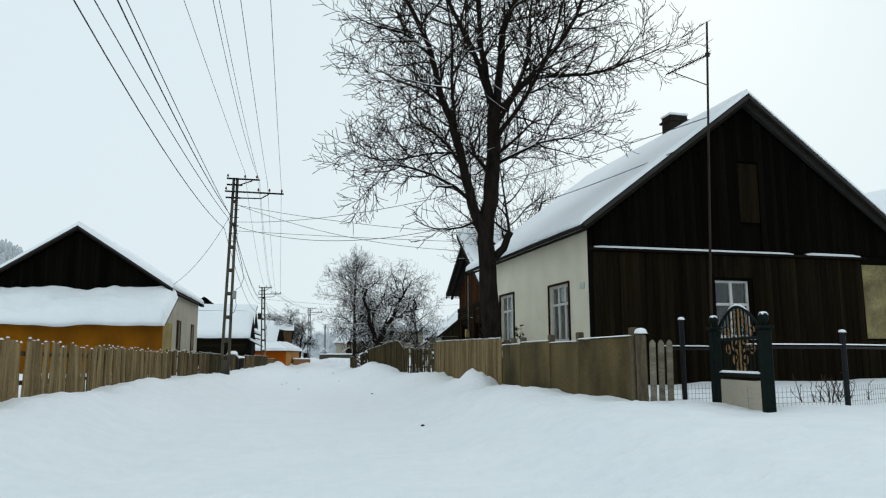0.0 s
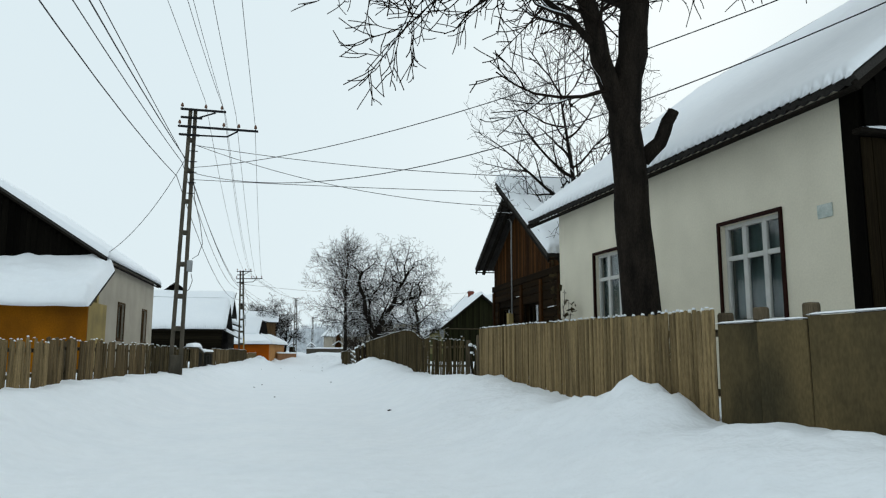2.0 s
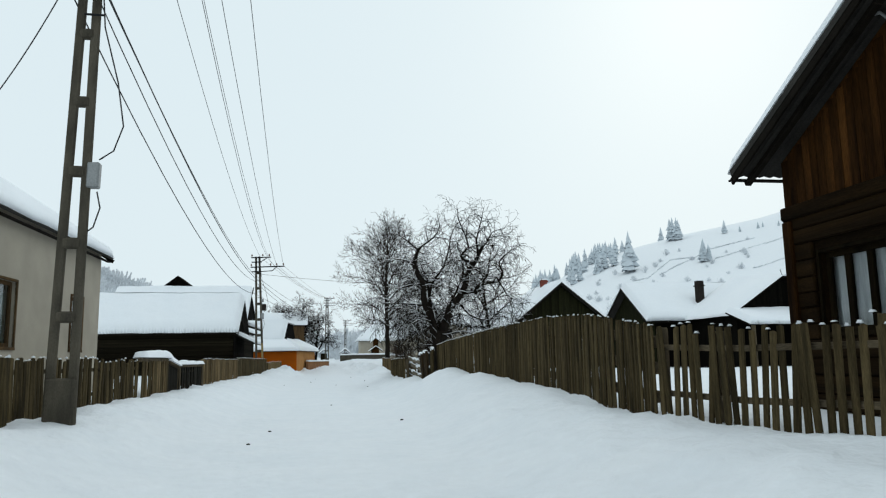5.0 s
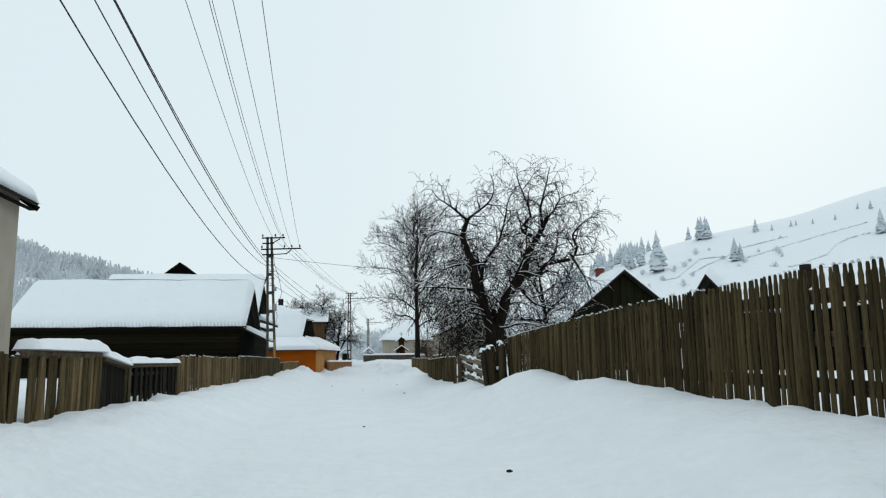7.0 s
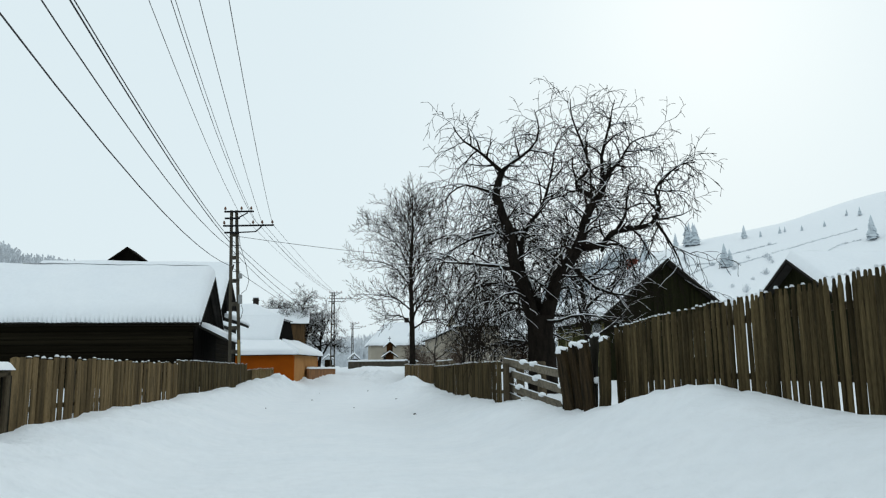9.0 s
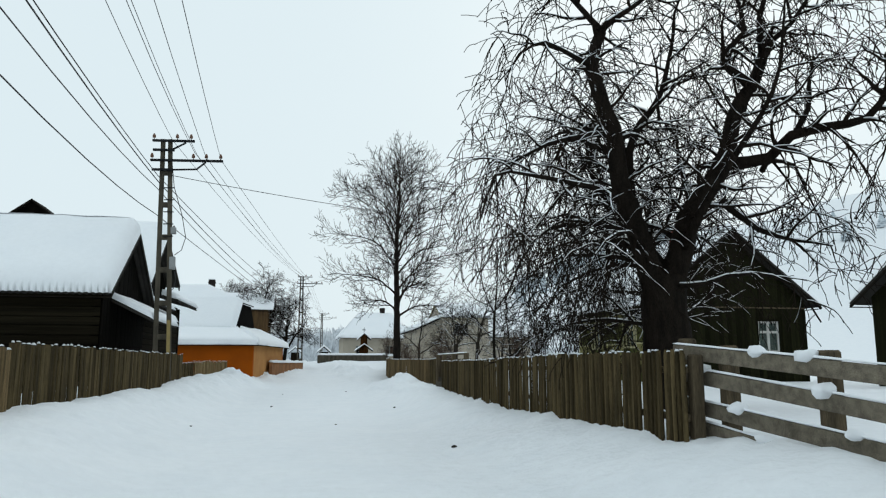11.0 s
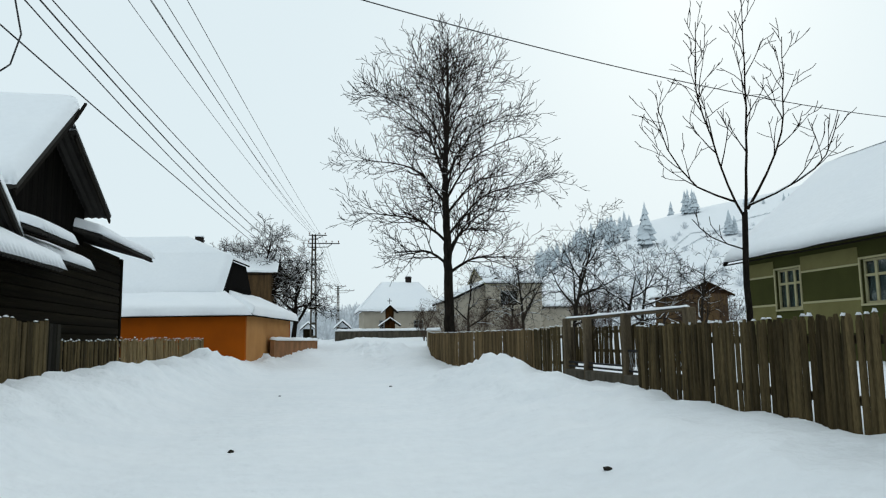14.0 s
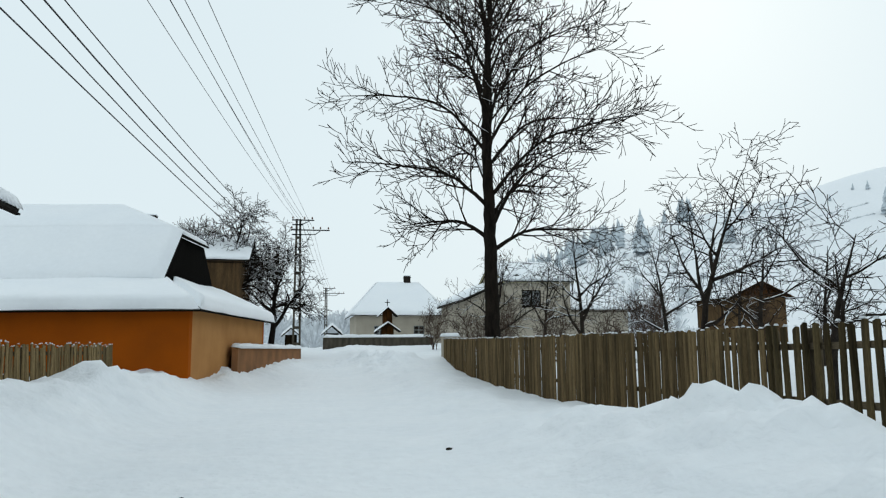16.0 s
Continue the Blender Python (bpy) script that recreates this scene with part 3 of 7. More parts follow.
# the red-brown log house, its gable turned to the lane
BH = at(7.0, 34.3, 0, -90)
brown = thing("log_house", "red-brown wooden log house with board gable and snowy roof", "house", BH)
bholes = [(0.68, 1.6, 1.97, 2.74), (3.56, 1.6, 4.96, 2.7)]
part("front_wall", wall(6.8, 3.9, 0.22, bholes, LOG), brown)
log_face(brown, -0.05, 6.85, 0.3, 3.45, LOG, 0.25, holes=[(q[0] - 0.1, q[1] - 0.1, q[2] + 0.1, q[3] + 0.1) for q in bholes])
# this side's shade is put into its colour: black logs instead of brown
part("side_wall", wall(6.5, 3.9, 0.22, [], BLACK_SHADE_LOG), brown, at(6.8, 0.22, 0, 90))
log_face(brown, 0, 6.5, 0.3, 3.8, BLACK_SHADE_LOG, 0.25, m=at(6.8, 0.22, 0, 90))
part("side_wall", wall(6.5, 3.9, 0.22, [], LOG), brown, at(0, 6.72, 0, -90))
part("back_wall", wall(6.8, 3.9, 0.22, [], LOG), brown, at(6.8, 7.0, 0, 180))
gpoly = [(0, 3.902), (6.8, 3.902), (2.75, 6.3), (2.75, 5.7), (0, 4.28)]
part("gable", prism(gpoly, 0.15, RED_WOOD), brown)
part("gable", prism(gpoly, 0.15, RED_WOOD), brown, at(0, 6.8, 0))
btop = lambda x: (4.36 + 0.5 * x if x < 2.75 else 6.35 - 0.605 * (x - 2.75)) - 0.1
board_face(brown, 0.0, 6.8, 3.52, btop, RED_WOOD, 0.17, name="gable_board")
part("beam", box(6.84, 0.12, 0.2, LOG, 0.02), brown, at(3.42, -0.07, 3.32), "heavy squared brown beam")
for x in (0.1, 3.33, 5.2, 6.7):
    part("upright", box(0.2, 0.1, 3.0, RED_WOOD, 0.02), brown, at(x, -0.07, 0.3))
for a, b, c, d, s in (((-0.52, -0.6, 4.24), (-0.52, 7.6, 4.24), (3.0, 7.6, 6.0), (3.0, -0.6, 6.0), 1),
                      ((7.45, -0.65, 3.72), (7.45, 7.6, 3.72), (2.5, 7.6, 6.72), (2.5, -0.65, 6.72), 2)):
    part("roof", slab(a, b, c, d, 0.1, ROOFING, wave=0.018), brown)
    part("roof_snow", snow_on(*[Vector(p) + Vector((0, 0, 0.02)) for p in (a, b, c, d)], 0.26, seed=s, scallop=0.03), brown, label="thick unbroken white snow")
    bar("barge_board", (a[0], a[1] + 0.03, a[2] - 0.17), (d[0], a[1] + 0.03, d[2] - 0.17), 0.04, 0.12, RAFTER, brown)
    bar("barge_board", (a[0], -0.3, a[2] - 0.2), (d[0], -0.3, d[2] - 0.2), 0.1, 0.08, RAFTER, brown)
    bar("eave_board", (a[0], a[1], a[2] - 0.14), (a[0], 7.6, a[2] - 0.14), 0.12, 0.03, RAFTER, brown)
# pale curtain whose colour also carries the pale reflection in the panes
window(brown, 0.68, 1.6, 1.29, 1.14, Matrix(), DARK_WALL, DARK_WALL, 3, 0.0, curtain=REFLECT_CURTAIN, bar_w=0.075)
window(brown, 3.56, 1.6, 1.4, 1.1, Matrix(), DARK_WALL, DARK_WALL, 3, 0.0, curtain=DIM_CURTAIN, bar_w=0.075)
for x, z, ln in ((6.1, 2.45, 0.7), (3.0, 2.95, 0.5)):
    part("log_snow", snow_on((-ln / 2, -0.03, 0), (ln / 2, -0.03, 0), (ln / 2, 0.02, 0), (-ln / 2, 0.02, 0), 0.013, 3, 0.0, step=0.08), brown, at(x, -0.06, z), "thin line of snow")
part("meter_box", box(0.24, 0.16, 0.36, YELLOW_PLASTER, 0.015), brown, at(2.38, -0.17, 2.12), "ochre metal meter box")
part("cable_pipe", tubes("cable_pipe", [([(2.5, -0.14, 2.45), (2.52, -0.14, 4.6), (2.56, -0.14, 5.4), (2.5, -0.2, 5.52), (2.3, -0.25, 5.55)], [0.022] * 5, 6)], METAL_GREY), brown, label="thin grey cable pipe")

# the house with the orange porch
LH = at(-15.2, 37.4, 0, 0)
left = gable_house("village_house", "grey plastered house with black board gable under snow", LH, 8.3, 10.4, 4.72, 7.45,
                   (YELLOW_PLASTER, GREY_PLASTER, GREY_PLASTER, GREY_PLASTER), BLACK_WOOD, oe=0.32, og=0.35, ob=0.15, snow=0.24, wave=0.0,
                   holes={"right": [(2.95, 1.75, 4.05, 3.2), (7.65, 1.75, 8.6, 3.2)]})
rk = lambda x: 4.72 + (7.45 - 4.72) / 4.15 * min(x, 8.3 - x) - 0.12
board_face(left, 0.1, 8.2, 4.2, rk, BLACK_WOOD, 0.2, y=-0.03, name="gable_board")
RW = at(8.3, 0.25, 0, 90)
window(left, 2.95, 1.75, 1.1, 1.45, RW, BROWN_BOARDS, BROWN_BOARDS, 1, 0.0, curtain=True, bar_w=0.09)
window(left, 7.65, 1.75, 0.95, 1.45, RW, BROWN_BOARDS, BROWN_BOARDS, 1, 0.0, curtain=False, bar_w=0.09)
porch = thing("porch", "orange plastered porch with a thick drooping snow roof", "porch", at(-15.2, 34.6, 0))
part("front_wall", wall(8.35, 2.75, 0.12, [], PORCH_ORANGE), porch, at(0.3, 0.35, 0))
part("side_wall", wall(2.3, 2.9, 0.12, [], YELLOW_PLASTER), porch, at(8.65, 0.49, 0, 90), "olive-yellow side wall")
a, b, c, d = (0.0, -0.1, 2.78), (8.85, -0.1, 2.78), (8.85, 2.75, 4.15), (0.0, 2.75, 4.15)
part("roof", slab(a, b, c, d, 0.08, ROOFING), porch)
part("roof_snow", snow_on(a, b, c, d, 0.46, seed=9, lip=0.42, step=0.12, lump=0.45), porch, label="sagging drift of snow")

# the long dark barn
BN = at(-5.9, 72.1, 0, 90)
barn = gable_house("barn", "long dark wooden barn under a deep snow roof", BN, 5.9, 11.4, 3.35, 5.35, (BLACK_WOOD, BLACK_SHADE_LOG, BLACK_WOOD, BLACK_SHADE_LOG), BLACK_WOOD,
                   oe=0.35, og=0.35, ob=0.3, snow=0.50, category="barn")
log_face(barn, 0, 11.4, 0.3, 3.2, BLACK_SHADE_LOG, 0.28, m=at(0, 11.4, 0, -90))
board_face(barn, 0, 5.9, 0.3, lambda x: 3.25 + 0.627 * min(x, 5.9 - x), BLACK_WOOD, 0.2)
a, b, c, d = (5.9, -1.2, 2.55), (1.0, -1.2, 2.55), (1.0, 0.1, 3.2), (5.9, 0.1, 3.2)
part("lean_to_roof", slab(b, a, d, c, 0.06, ROOFING, wave=0.018), barn)
part("lean_to_snow", snow_on(*[Vector(p) + Vector((0, 0, 0.02)) for p in (b, a, d, c)], 0.2, seed=4, scallop=0.03), barn, label="snow on the lean-to")

# the blackened timber house
TH = at(-6.35, 79.2, 0, 90)
timber = thing("timber_house", "blackened timber house with a steep gable and snow roofs", "house", TH)
part("front_wall", wall(5.4, 4.4, 0.22, [], BLACK_SHADE_LOG), timber)
log_face(timber, 0, 9.38, 0.3, 3.75, BLACK_SHADE_LOG, 0.24)
part("left_wall", wall(8.5, 4.4, 0.22, [], BLACK_SHADE_LOG), timber, at(0, 8.72, 0, -90))
part("back_wall", wall(5.4, 4.4, 0.22, [], BLACK_SHADE_LOG), timber, at(5.4, 9.0, 0, 180))
tpoly = [(0, 4.402), (5.4, 4.402), (5.4, 4.75), (2.75, 6.1), (2.75, 6.45)]
part("gable", prism(tpoly, 0.15, BLACK_WOOD), timber)
part("gable", prism(tpoly, 0.15, BLACK_WOOD), timber, at(0, 8.8, 0))
board_face(timber, 0, 5.4, 3.8, lambda x: 4.4 + 0.75 * x if x < 2.75 else 6.05 - 0.47 * (x - 2.75), BLACK_WOOD, 0.18)
for k, (a, b, c, d) in enumerate((((-0.75, -0.6, 4.2), (-0.75, 9.3, 4.2), (2.7, 9.3, 6.8), (2.7, -0.6, 6.8)), ((5.85, -0.6, 4.72), (5.85, 9.3, 4.72), (2.6, 9.3, 6.22), (2.6, -0.6, 6.22)))):
    part("roof", slab(a, b, c, d, 0.08, ROOFING, wave=0.018), timber)
    part("roof_snow", snow_on(*[Vector(p) + Vector((0, 0, 0.02)) for p in (a, b, c, d)], 0.3 if k == 0 else 0.16, seed=k, scallop=0.03), timber, label="thick unbroken white snow")
    bar("barge_board", (a[0], -0.57, a[2] - 0.17), (d[0], -0.57, d[2] - 0.17), 0.04, 0.12, RAFTER, timber)
part("dormer", prism([(0, 0), (3.1, 0), (1.55, 1.2)], 0.12, BLACK_WOOD), timber, at(3.0, 6.5, 6.65, -90), "small black boarded dormer gable")
for x0 in (0.0, 3.1):
    part("dormer_roof", slab((x0 - 0.15 if x0 == 0 else x0 + 0.15, -0.2, -0.02), (x0 - 0.15 if x0 == 0 else x0 + 0.15, 1.6, -0.02), (1.55, 1.6, 1.28), (1.55, -0.2, 1.28), 0.06, RAFTER), timber, at(3.0, 6.5, 6.65, -90))
bar("roof_pole", (2.4, -0.62, 6.45), (2.95, -0.66, 7.0), 0.06, 0.06, RAFTER, timber)
part("annex_wall", wall(3.98, 3.95, 0.2, [], BLACK_SHADE_LOG), timber, at(5.4, 0.0, 0))
part("annex_wall", wall(8.0, 3.95, 0.2, [], BLACK_SHADE_LOG), timber, at(9.38, 0.2, 0, 90))
log_face(timber, 0.0, 8.0, 0.3, 3.9, BLACK_SHADE_LOG, 0.24, m=at(9.38, 0.2, 0, 90))
part("corner_board", box(0.16, 0.16, 3.6, BLACK_SHADE_LOG, 0.02), timber, at(9.4, -0.02, 0.3))
a, b, c, d = (4.5, -0.75, 3.98), (10.6, -0.75, 4.05), (10.6, 2.6, 5.0), (4.5, 2.6, 4.95)
part("annex_roof", slab(a, b, c, d, 0.08, ROOFING, wave=0.018), timber)
part("annex_snow", snow_on(*[Vector(p) + Vector((0, 0, 0.02)) for p in (a, b, c, d)], 0.26, seed=6, scallop=0.03), timber, label="snow on the lower roof")
bar("annex_board", (4.5, -0.73, 3.88), (10.6, -0.73, 3.95), 0.1, 0.04, RAFTER, timber)
part("annex_roof", slab((4.5, 8.4, 3.6), (10.6, 8.4, 3.6), (10.6, 2.6, 5.0), (4.5, 2.6, 4.95), 0.08, ROOFING), timber)
part("annex_gable", prism([(0, 3.952), (8.2, 3.7), (2.6, 4.9)], 0.15, BLACK_WOOD), timber, at(9.38, 0.0, 0, 90))
for (x0, x1, z0, y1, s) in ((-0.95, 1.1, 3.3, -1.15, 1), (-0.3, 3.0, 2.95, -0.95, 2)):
    a, b, c, d = (x0, y1, z0), (x1, y1, z0), (x1, 0, z0 + 0.4), (x0, 0, z0 + 0.4)
    part("porch_roof", slab(a, b, c, d, 0.06, ROOFING, wave=0.018), timber)
    part("porch_snow", snow_on(*[Vector(p) + Vector((0, 0, 0.02)) for p in (a, b, c, d)], 0.2, seed=s, scallop=0.03), timber, label="snow on the porch roof")

# the orange outbuilding and the house whose roof runs down over it
OH = at(-2.95, 95.0, 0, -9.0)
orange = thing("orange_outbuilding", "orange plastered outbuilding under a deep snow roof", "building", OH)
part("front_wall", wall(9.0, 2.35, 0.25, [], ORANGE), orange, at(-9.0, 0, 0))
part("side_wall", wall(9.6, 2.35, 0.25, [], ORANGE_PALE), orange, at(0, 0.25, 0, 90), "pale orange plaster")
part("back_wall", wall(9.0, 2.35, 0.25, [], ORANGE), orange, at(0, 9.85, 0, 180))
a, b, c, d = (-9.6, -0.35, 2.32), (0.4, -0.35, 2.32), (-1.7, 3.6, 3.2), (-9.6, 3.6, 3.2)
part("roof", slab(a, b, c, d, 0.08, RAFTER), orange)
part("roof_snow", snow_on(a, b, (-1.7, 3.6, 3.25), (-9.6, 3.6, 3.25), 0.36, seed=3, lip=0.16), orange, label="thick rounded snow")
a, b, c, d = (0.4, -0.35, 2.32), (0.4, 10.2, 2.32), (-1.7, 10.2, 3.2), (-1.7, 3.6, 3.2)
part("roof", slab(a, b, c, d, 0.08, RAFTER), orange)
part("roof_snow", snow_on(a, b, (-1.7, 10.2, 3.25), (-1.7, 3.6, 3.25), 0.36, seed=5, lip=0.16), orange, label="thick rounded snow")
main = thing("village_house", "house with a wide snow roof and dark gable above the outbuilding", "house", OH)
part("wall", wall(9.0, 3.5, 0.25, [], GREY_PLASTER), main, at(-11, 3.5, 0))
part("wall", wall(9.0, 3.5, 0.25, [], GREY_PLASTER), main, at(-2, 9.6, 0, 180))
part("gable", prism([(3.5, 2.4), (9.6, 2.4), (9.6, 3.7), (8.2, 5.15), (4.9, 5.15), (3.5, 3.7)], 0.2, BLACK_WOOD), main, at(-2.05, 0, 0, 90), "dark boarded gable")
for k, (a, b, c, d) in enumerate((((-11, 3.1, 3.35), (-1.85, 3.1, 3.35), (-1.85, 4.9, 5.2), (-11, 4.9, 5.2)), ((-11, 4.9, 5.2), (-1.85, 4.9, 5.2), (-4.4, 6.55, 6.3), (-11, 6.55, 6.3)),
                                  ((-1.85, 4.9, 5.2), (-1.85, 8.2, 5.2), (-4.4, 6.6, 6.3), (-4.4, 6.5, 6.3)), ((-1.75, 10.0, 3.42), (-11, 10.0, 3.42), (-11, 6.55, 6.25), (-4.4, 6.55, 6.25)))):
    part("roof", slab(a, b, c, d, 0.08, RAFTER), main)
    part("roof_snow", snow_on(a, b, c, d, 0.26 if k < 2 else 0.15, seed=k, lip=0.05), main, label="thick unbroken white snow")
behind = gable_house("village_house", "brown boarded house behind the orange outbuilding", at(-11.0, 116.0, 0, -90), 7.4, 8.3, 5.3, 6.75, (BROWN_BOARDS, BROWN_BOARDS, BROWN_BOARDS, BROWN_BOARDS), BROWN_BOARDS, oe=0.12, og=0.15, snow=0.1, wave=0.0)
chimney(behind, 3.0, 3.5, 6.2, 0.5, 0.5, 1.85)

# the olive-green house
GH = at(13.85, 77.6, 0, 0)
gh_holes = [(1.64, 1.95, 2.8, 3.15), (5.24, 1.95, 6.49, 3.1)]
green = gable_house("village_house", "olive-green plastered house with pale bands and snow roof", GH, 7.0, 8.1, 3.92, 6.75, (OLIVE_BOARDS, GREEN, GREEN, GREEN), OLIVE_BOARDS,
                    oe=0.45, og=0.5, ob=0.5, snow=0.26, wave=0.0, holes={"front": [(4.75, 1.7, 5.75, 3.0)], "left": [(q[0] - 0.25, q[1], q[2] - 0.25, q[3]) for q in gh_holes]})
GL = at(0, 7.85, 0, -90)
for x0, x1 in ((-0.25, 1.39), (2.55, 4.99), (6.24, 7.85)):
    for z, h, m_, y_ in ((3.02, 0.42, OLIVE_PALE, -0.008), (2.96, 0.055, PALE_GREEN, -0.012), (2.06, 0.06, PALE_GREEN, -0.012), (1.2, 0.86, OLIVE_PALE, -0.008)):
        part("band", box(x1 - x0 - 0.13, 0.03, h, m_, 0.004), green, GL @ at((x0 + x1) / 2, y_, z), "pale painted band")
part("corner_strip", box(0.1, 0.035, 3.3, PALE_GREEN, 0.006), green, GL @ at(-0.2, -0.02, 0.3), "pale corner strip")
board_face(green, 0.0, 4.65, 0.3, 3.5, OLIVE_BOARDS, 0.2)
board_face(green, 5.85, 7.0, 0.3, 3.5, OLIVE_BOARDS, 0.2)
board_face(green, 4.65, 5.85, 3.08, 3.5, OLIVE_BOARDS, 0.2)
board_face(green, 4.65, 5.85, 0.3, 1.6, OLIVE_BOARDS, 0.2)
board_face(green, 0.05, 6.95, 3.62, lambda x: 3.8 + 0.808 * min(x, 7 - x), OLIVE_BOARDS, 0.2, y=-0.04, name="gable_board")
part("band", box(7.0, 0.05, 0.06, POLE_WOOD, 0.004), green, at(3.5, -0.03, 3.53), "thin weathered ledge")
window(green, 4.75, 1.7, 1.0, 1.3, Matrix(), WHITE_PAINT, None, 2, 0.35, bar_w=0.08)
bar("roof_rod", (0.9, 1.5, 5.2), (0.9, 1.5, 5.9), 0.03, 0.03, IRON, green)
bar("roof_rod", (0.9, 1.5, 5.3), (3.3, 3.9, 7.6), 0.025, 0.025, IRON, green)
for q in gh_holes:
    window(green, q[0] - 0.25, q[1], q[2] - q[0], q[3] - q[1], GL, PALE_GREEN, PALE_GREEN, 3, 0.36, bar_w=0.06)
chimney(green, 3.5, 4.2, 6.3, 0.5, 0.45, 1.2, RED_BRICK)
dish = part("satellite_dish", tubes("dish", [([(0, 0.0, 0), (0, 0.04, 0), (0, 0.1, 0), (0, 0.14, 0)], [0.05, 0.22, 0.37, 0.44], 20)], METAL_GREY), green, GL @ at(7.12, -0.22, 3.05, 20, 15))

# dark houses behind the orchard
g2 = gable_house("village_house", "low house with snow roof and olive-brown gable", at(18.9, 71.6, 0, -90), 6.2, 9.5, 3.5, 5.45, (OLIVE_BOARDS, GREY_PLASTER, GREY_PLASTER, BLACK_WOOD), OLIVE_BOARDS, snow=0.35, wave=0.0, holes={"front": [(2.7, 3.55 - 1.3, 3.4, 3.2)]})
window(g2, 2.7, 2.25, 0.7, 0.95, Matrix(), GREY_PAINT, None, 2, 0.3)
chimney(g2, 5.5, 3.6, 3.4, 0.42, 0.4, 2.35)
barn = thing("barn", "dark boarded barn with a clipped gable above a snowy lean-to", "barn", at(21.2, 60.0, 0))
part("front_wall", wall(7.2, 3.5, 0.2, [], BLACK_WOOD), barn)
part("side_wall", wall(5.6, 3.5, 0.2, [], BLACK_WOOD), barn, at(0, 5.8, 0, -90))
part("side_wall", wall(5.6, 3.5, 0.2, [], BLACK_WOOD), barn, at(7.2, 0.2, 0, 90))
part("back_wall", wall(7.2, 3.5, 0.2, [], BLACK_WOOD), barn, at(7.2, 6.0, 0, 180))
part("gable", prism([(0, 3.502), (7.2, 3.502), (4.5, 5.3), (2.7, 5.3)], 0.15, BLACK_WOOD), barn, label="dark boards under a clipped ridge")
board_face(barn, 0.05, 7.15, 3.52, lambda x: min(5.28, 3.45 + 0.667 * min(x, 7.2 - x)), BLACK_WOOD, 0.2, name="gable_board")
for k, (a, b, c, d) in enumerate((((-0.4, -0.25, 3.3), (-0.4, 6.3, 3.3), (3.55, 6.3, 5.9), (2.7, -0.25, 5.36)), ((7.6, 6.3, 3.3), (7.6, -0.25, 3.3), (4.5, -0.25, 5.36), (3.65, 6.3, 5.9)),
                                  ((2.7, -0.25, 5.36), (4.5, -0.25, 5.36), (3.65, 1.2, 5.9), (3.55, 1.2, 5.9)))):
    part("roof", slab(a, b, c, d, 0.07, RAFTER), barn)
    part("roof_snow", snow_on(a, b, c, d, 0.1, seed=k + 4, lip=0.03), barn, label="thin unbroken snow")
a, b, c, d = (-0.6, -2.2, 2.75), (7.8, -2.2, 2.75), (7.8, 0.0, 3.45), (-0.6, 0.0, 3.45)
part("lean_to_roof", slab(a, b, c, d, 0.07, RAFTER), barn)
part("roof_snow", snow_on(a, b, c, d, 0.28, seed=9, lip=0.08), barn, label="thick snow on the lean-to")
for x in (-0.3, 3.6, 7.5):
    part("post", box(0.16, 0.16, 2.6, POLE_WOOD, 0.01), barn, at(x, -2.0, 0.1))
canopy = gable_house("shed", "low shed with a red-brown gable and thin snow", at(31.4, 123.0, 0, 0), 4.4, 5.0, 4.9, 5.9, (BROWN_BOARDS,) * 4, RED_WOOD, snow=0.12, wave=0.0, roof_mat=RED_WOOD, category="shed")

# houses at the end of the lane
far = thing("village_house", "brown-grey house with a wide hipped snow roof", "house", at(5.0, 140.0, 0))
part("front_wall", wall(8.0, 4.3, 0.25, [(1.6, 2.0, 2.6, 3.3), (5.2, 2.0, 6.2, 3.3)], GREY_PLASTER), far)
part("left_wall", wall(8.0, 4.3, 0.25, [], GREY_PLASTER), far, at(0, 8.25, 0, -90))
part("right_wall", wall(8.0, 4.3, 0.25, [], GREY_PLASTER), far, at(8.0, 0.25, 0, 90))
for a, b, c, d in (((-0.5, -0.5, 4.25), (8.5, -0.5, 4.25), (6.3, 4, 7.3), (2.2, 4, 7.3)), ((-0.5, 8.8, 4.25), (-0.5, -0.5, 4.25), (2.2, 4, 7.3), (2.2, 4.3, 7.3)),
                   ((8.5, -0.5, 4.25), (8.5, 8.8, 4.25), (6.3, 4.3, 7.3), (6.3, 4, 7.3))):
    part("roof", slab(a, b, c, d, 0.08, RAFTER), far)
    part("roof_snow", snow_on(a, b, c, d, 0.3, seed=2), far, label="thick unbroken white snow")
for x in (1.6, 5.2):
    window(far, x, 2.0, 1.0, 1.3, Matrix(), GREY_PAINT, None, 2, 0.3, curtain=False)
chimney(far, 5.2, 4.2, 7.0, 0.6, 0.6, 1.2)
grey = gable_house("grey_house", "grey plaster house with a low snow-covered gable roof", at(11.3, 123.3, 0, 0), 7.0, 9.0, 4.6, 6.2, (GREY_PLASTER,) * 4, GREY_PLASTER, oe=0.3, snow=0.3, wave=0.0)
eaves = gable_house("grey_house", "weathered grey plaster house with a small dark window", at(13.9, 130.2, 0, -90), 7.4, 4.8, 5.85, 7.3, (GREY_PLASTER,) * 4, GREY_PLASTER, oe=0.3, og=0.15, ob=0.2, snow=0.22, wave=0.0,
                    holes={"right": [(1.0, 4.05, 2.4, 5.2)]}, rake_mat=PALE_GREEN)
window(eaves, 1.0, 4.05, 1.4, 1.15, at(7.4, 0.25, 0, 90), DARK_WALL, None, 2, 0.0, curtain=False)
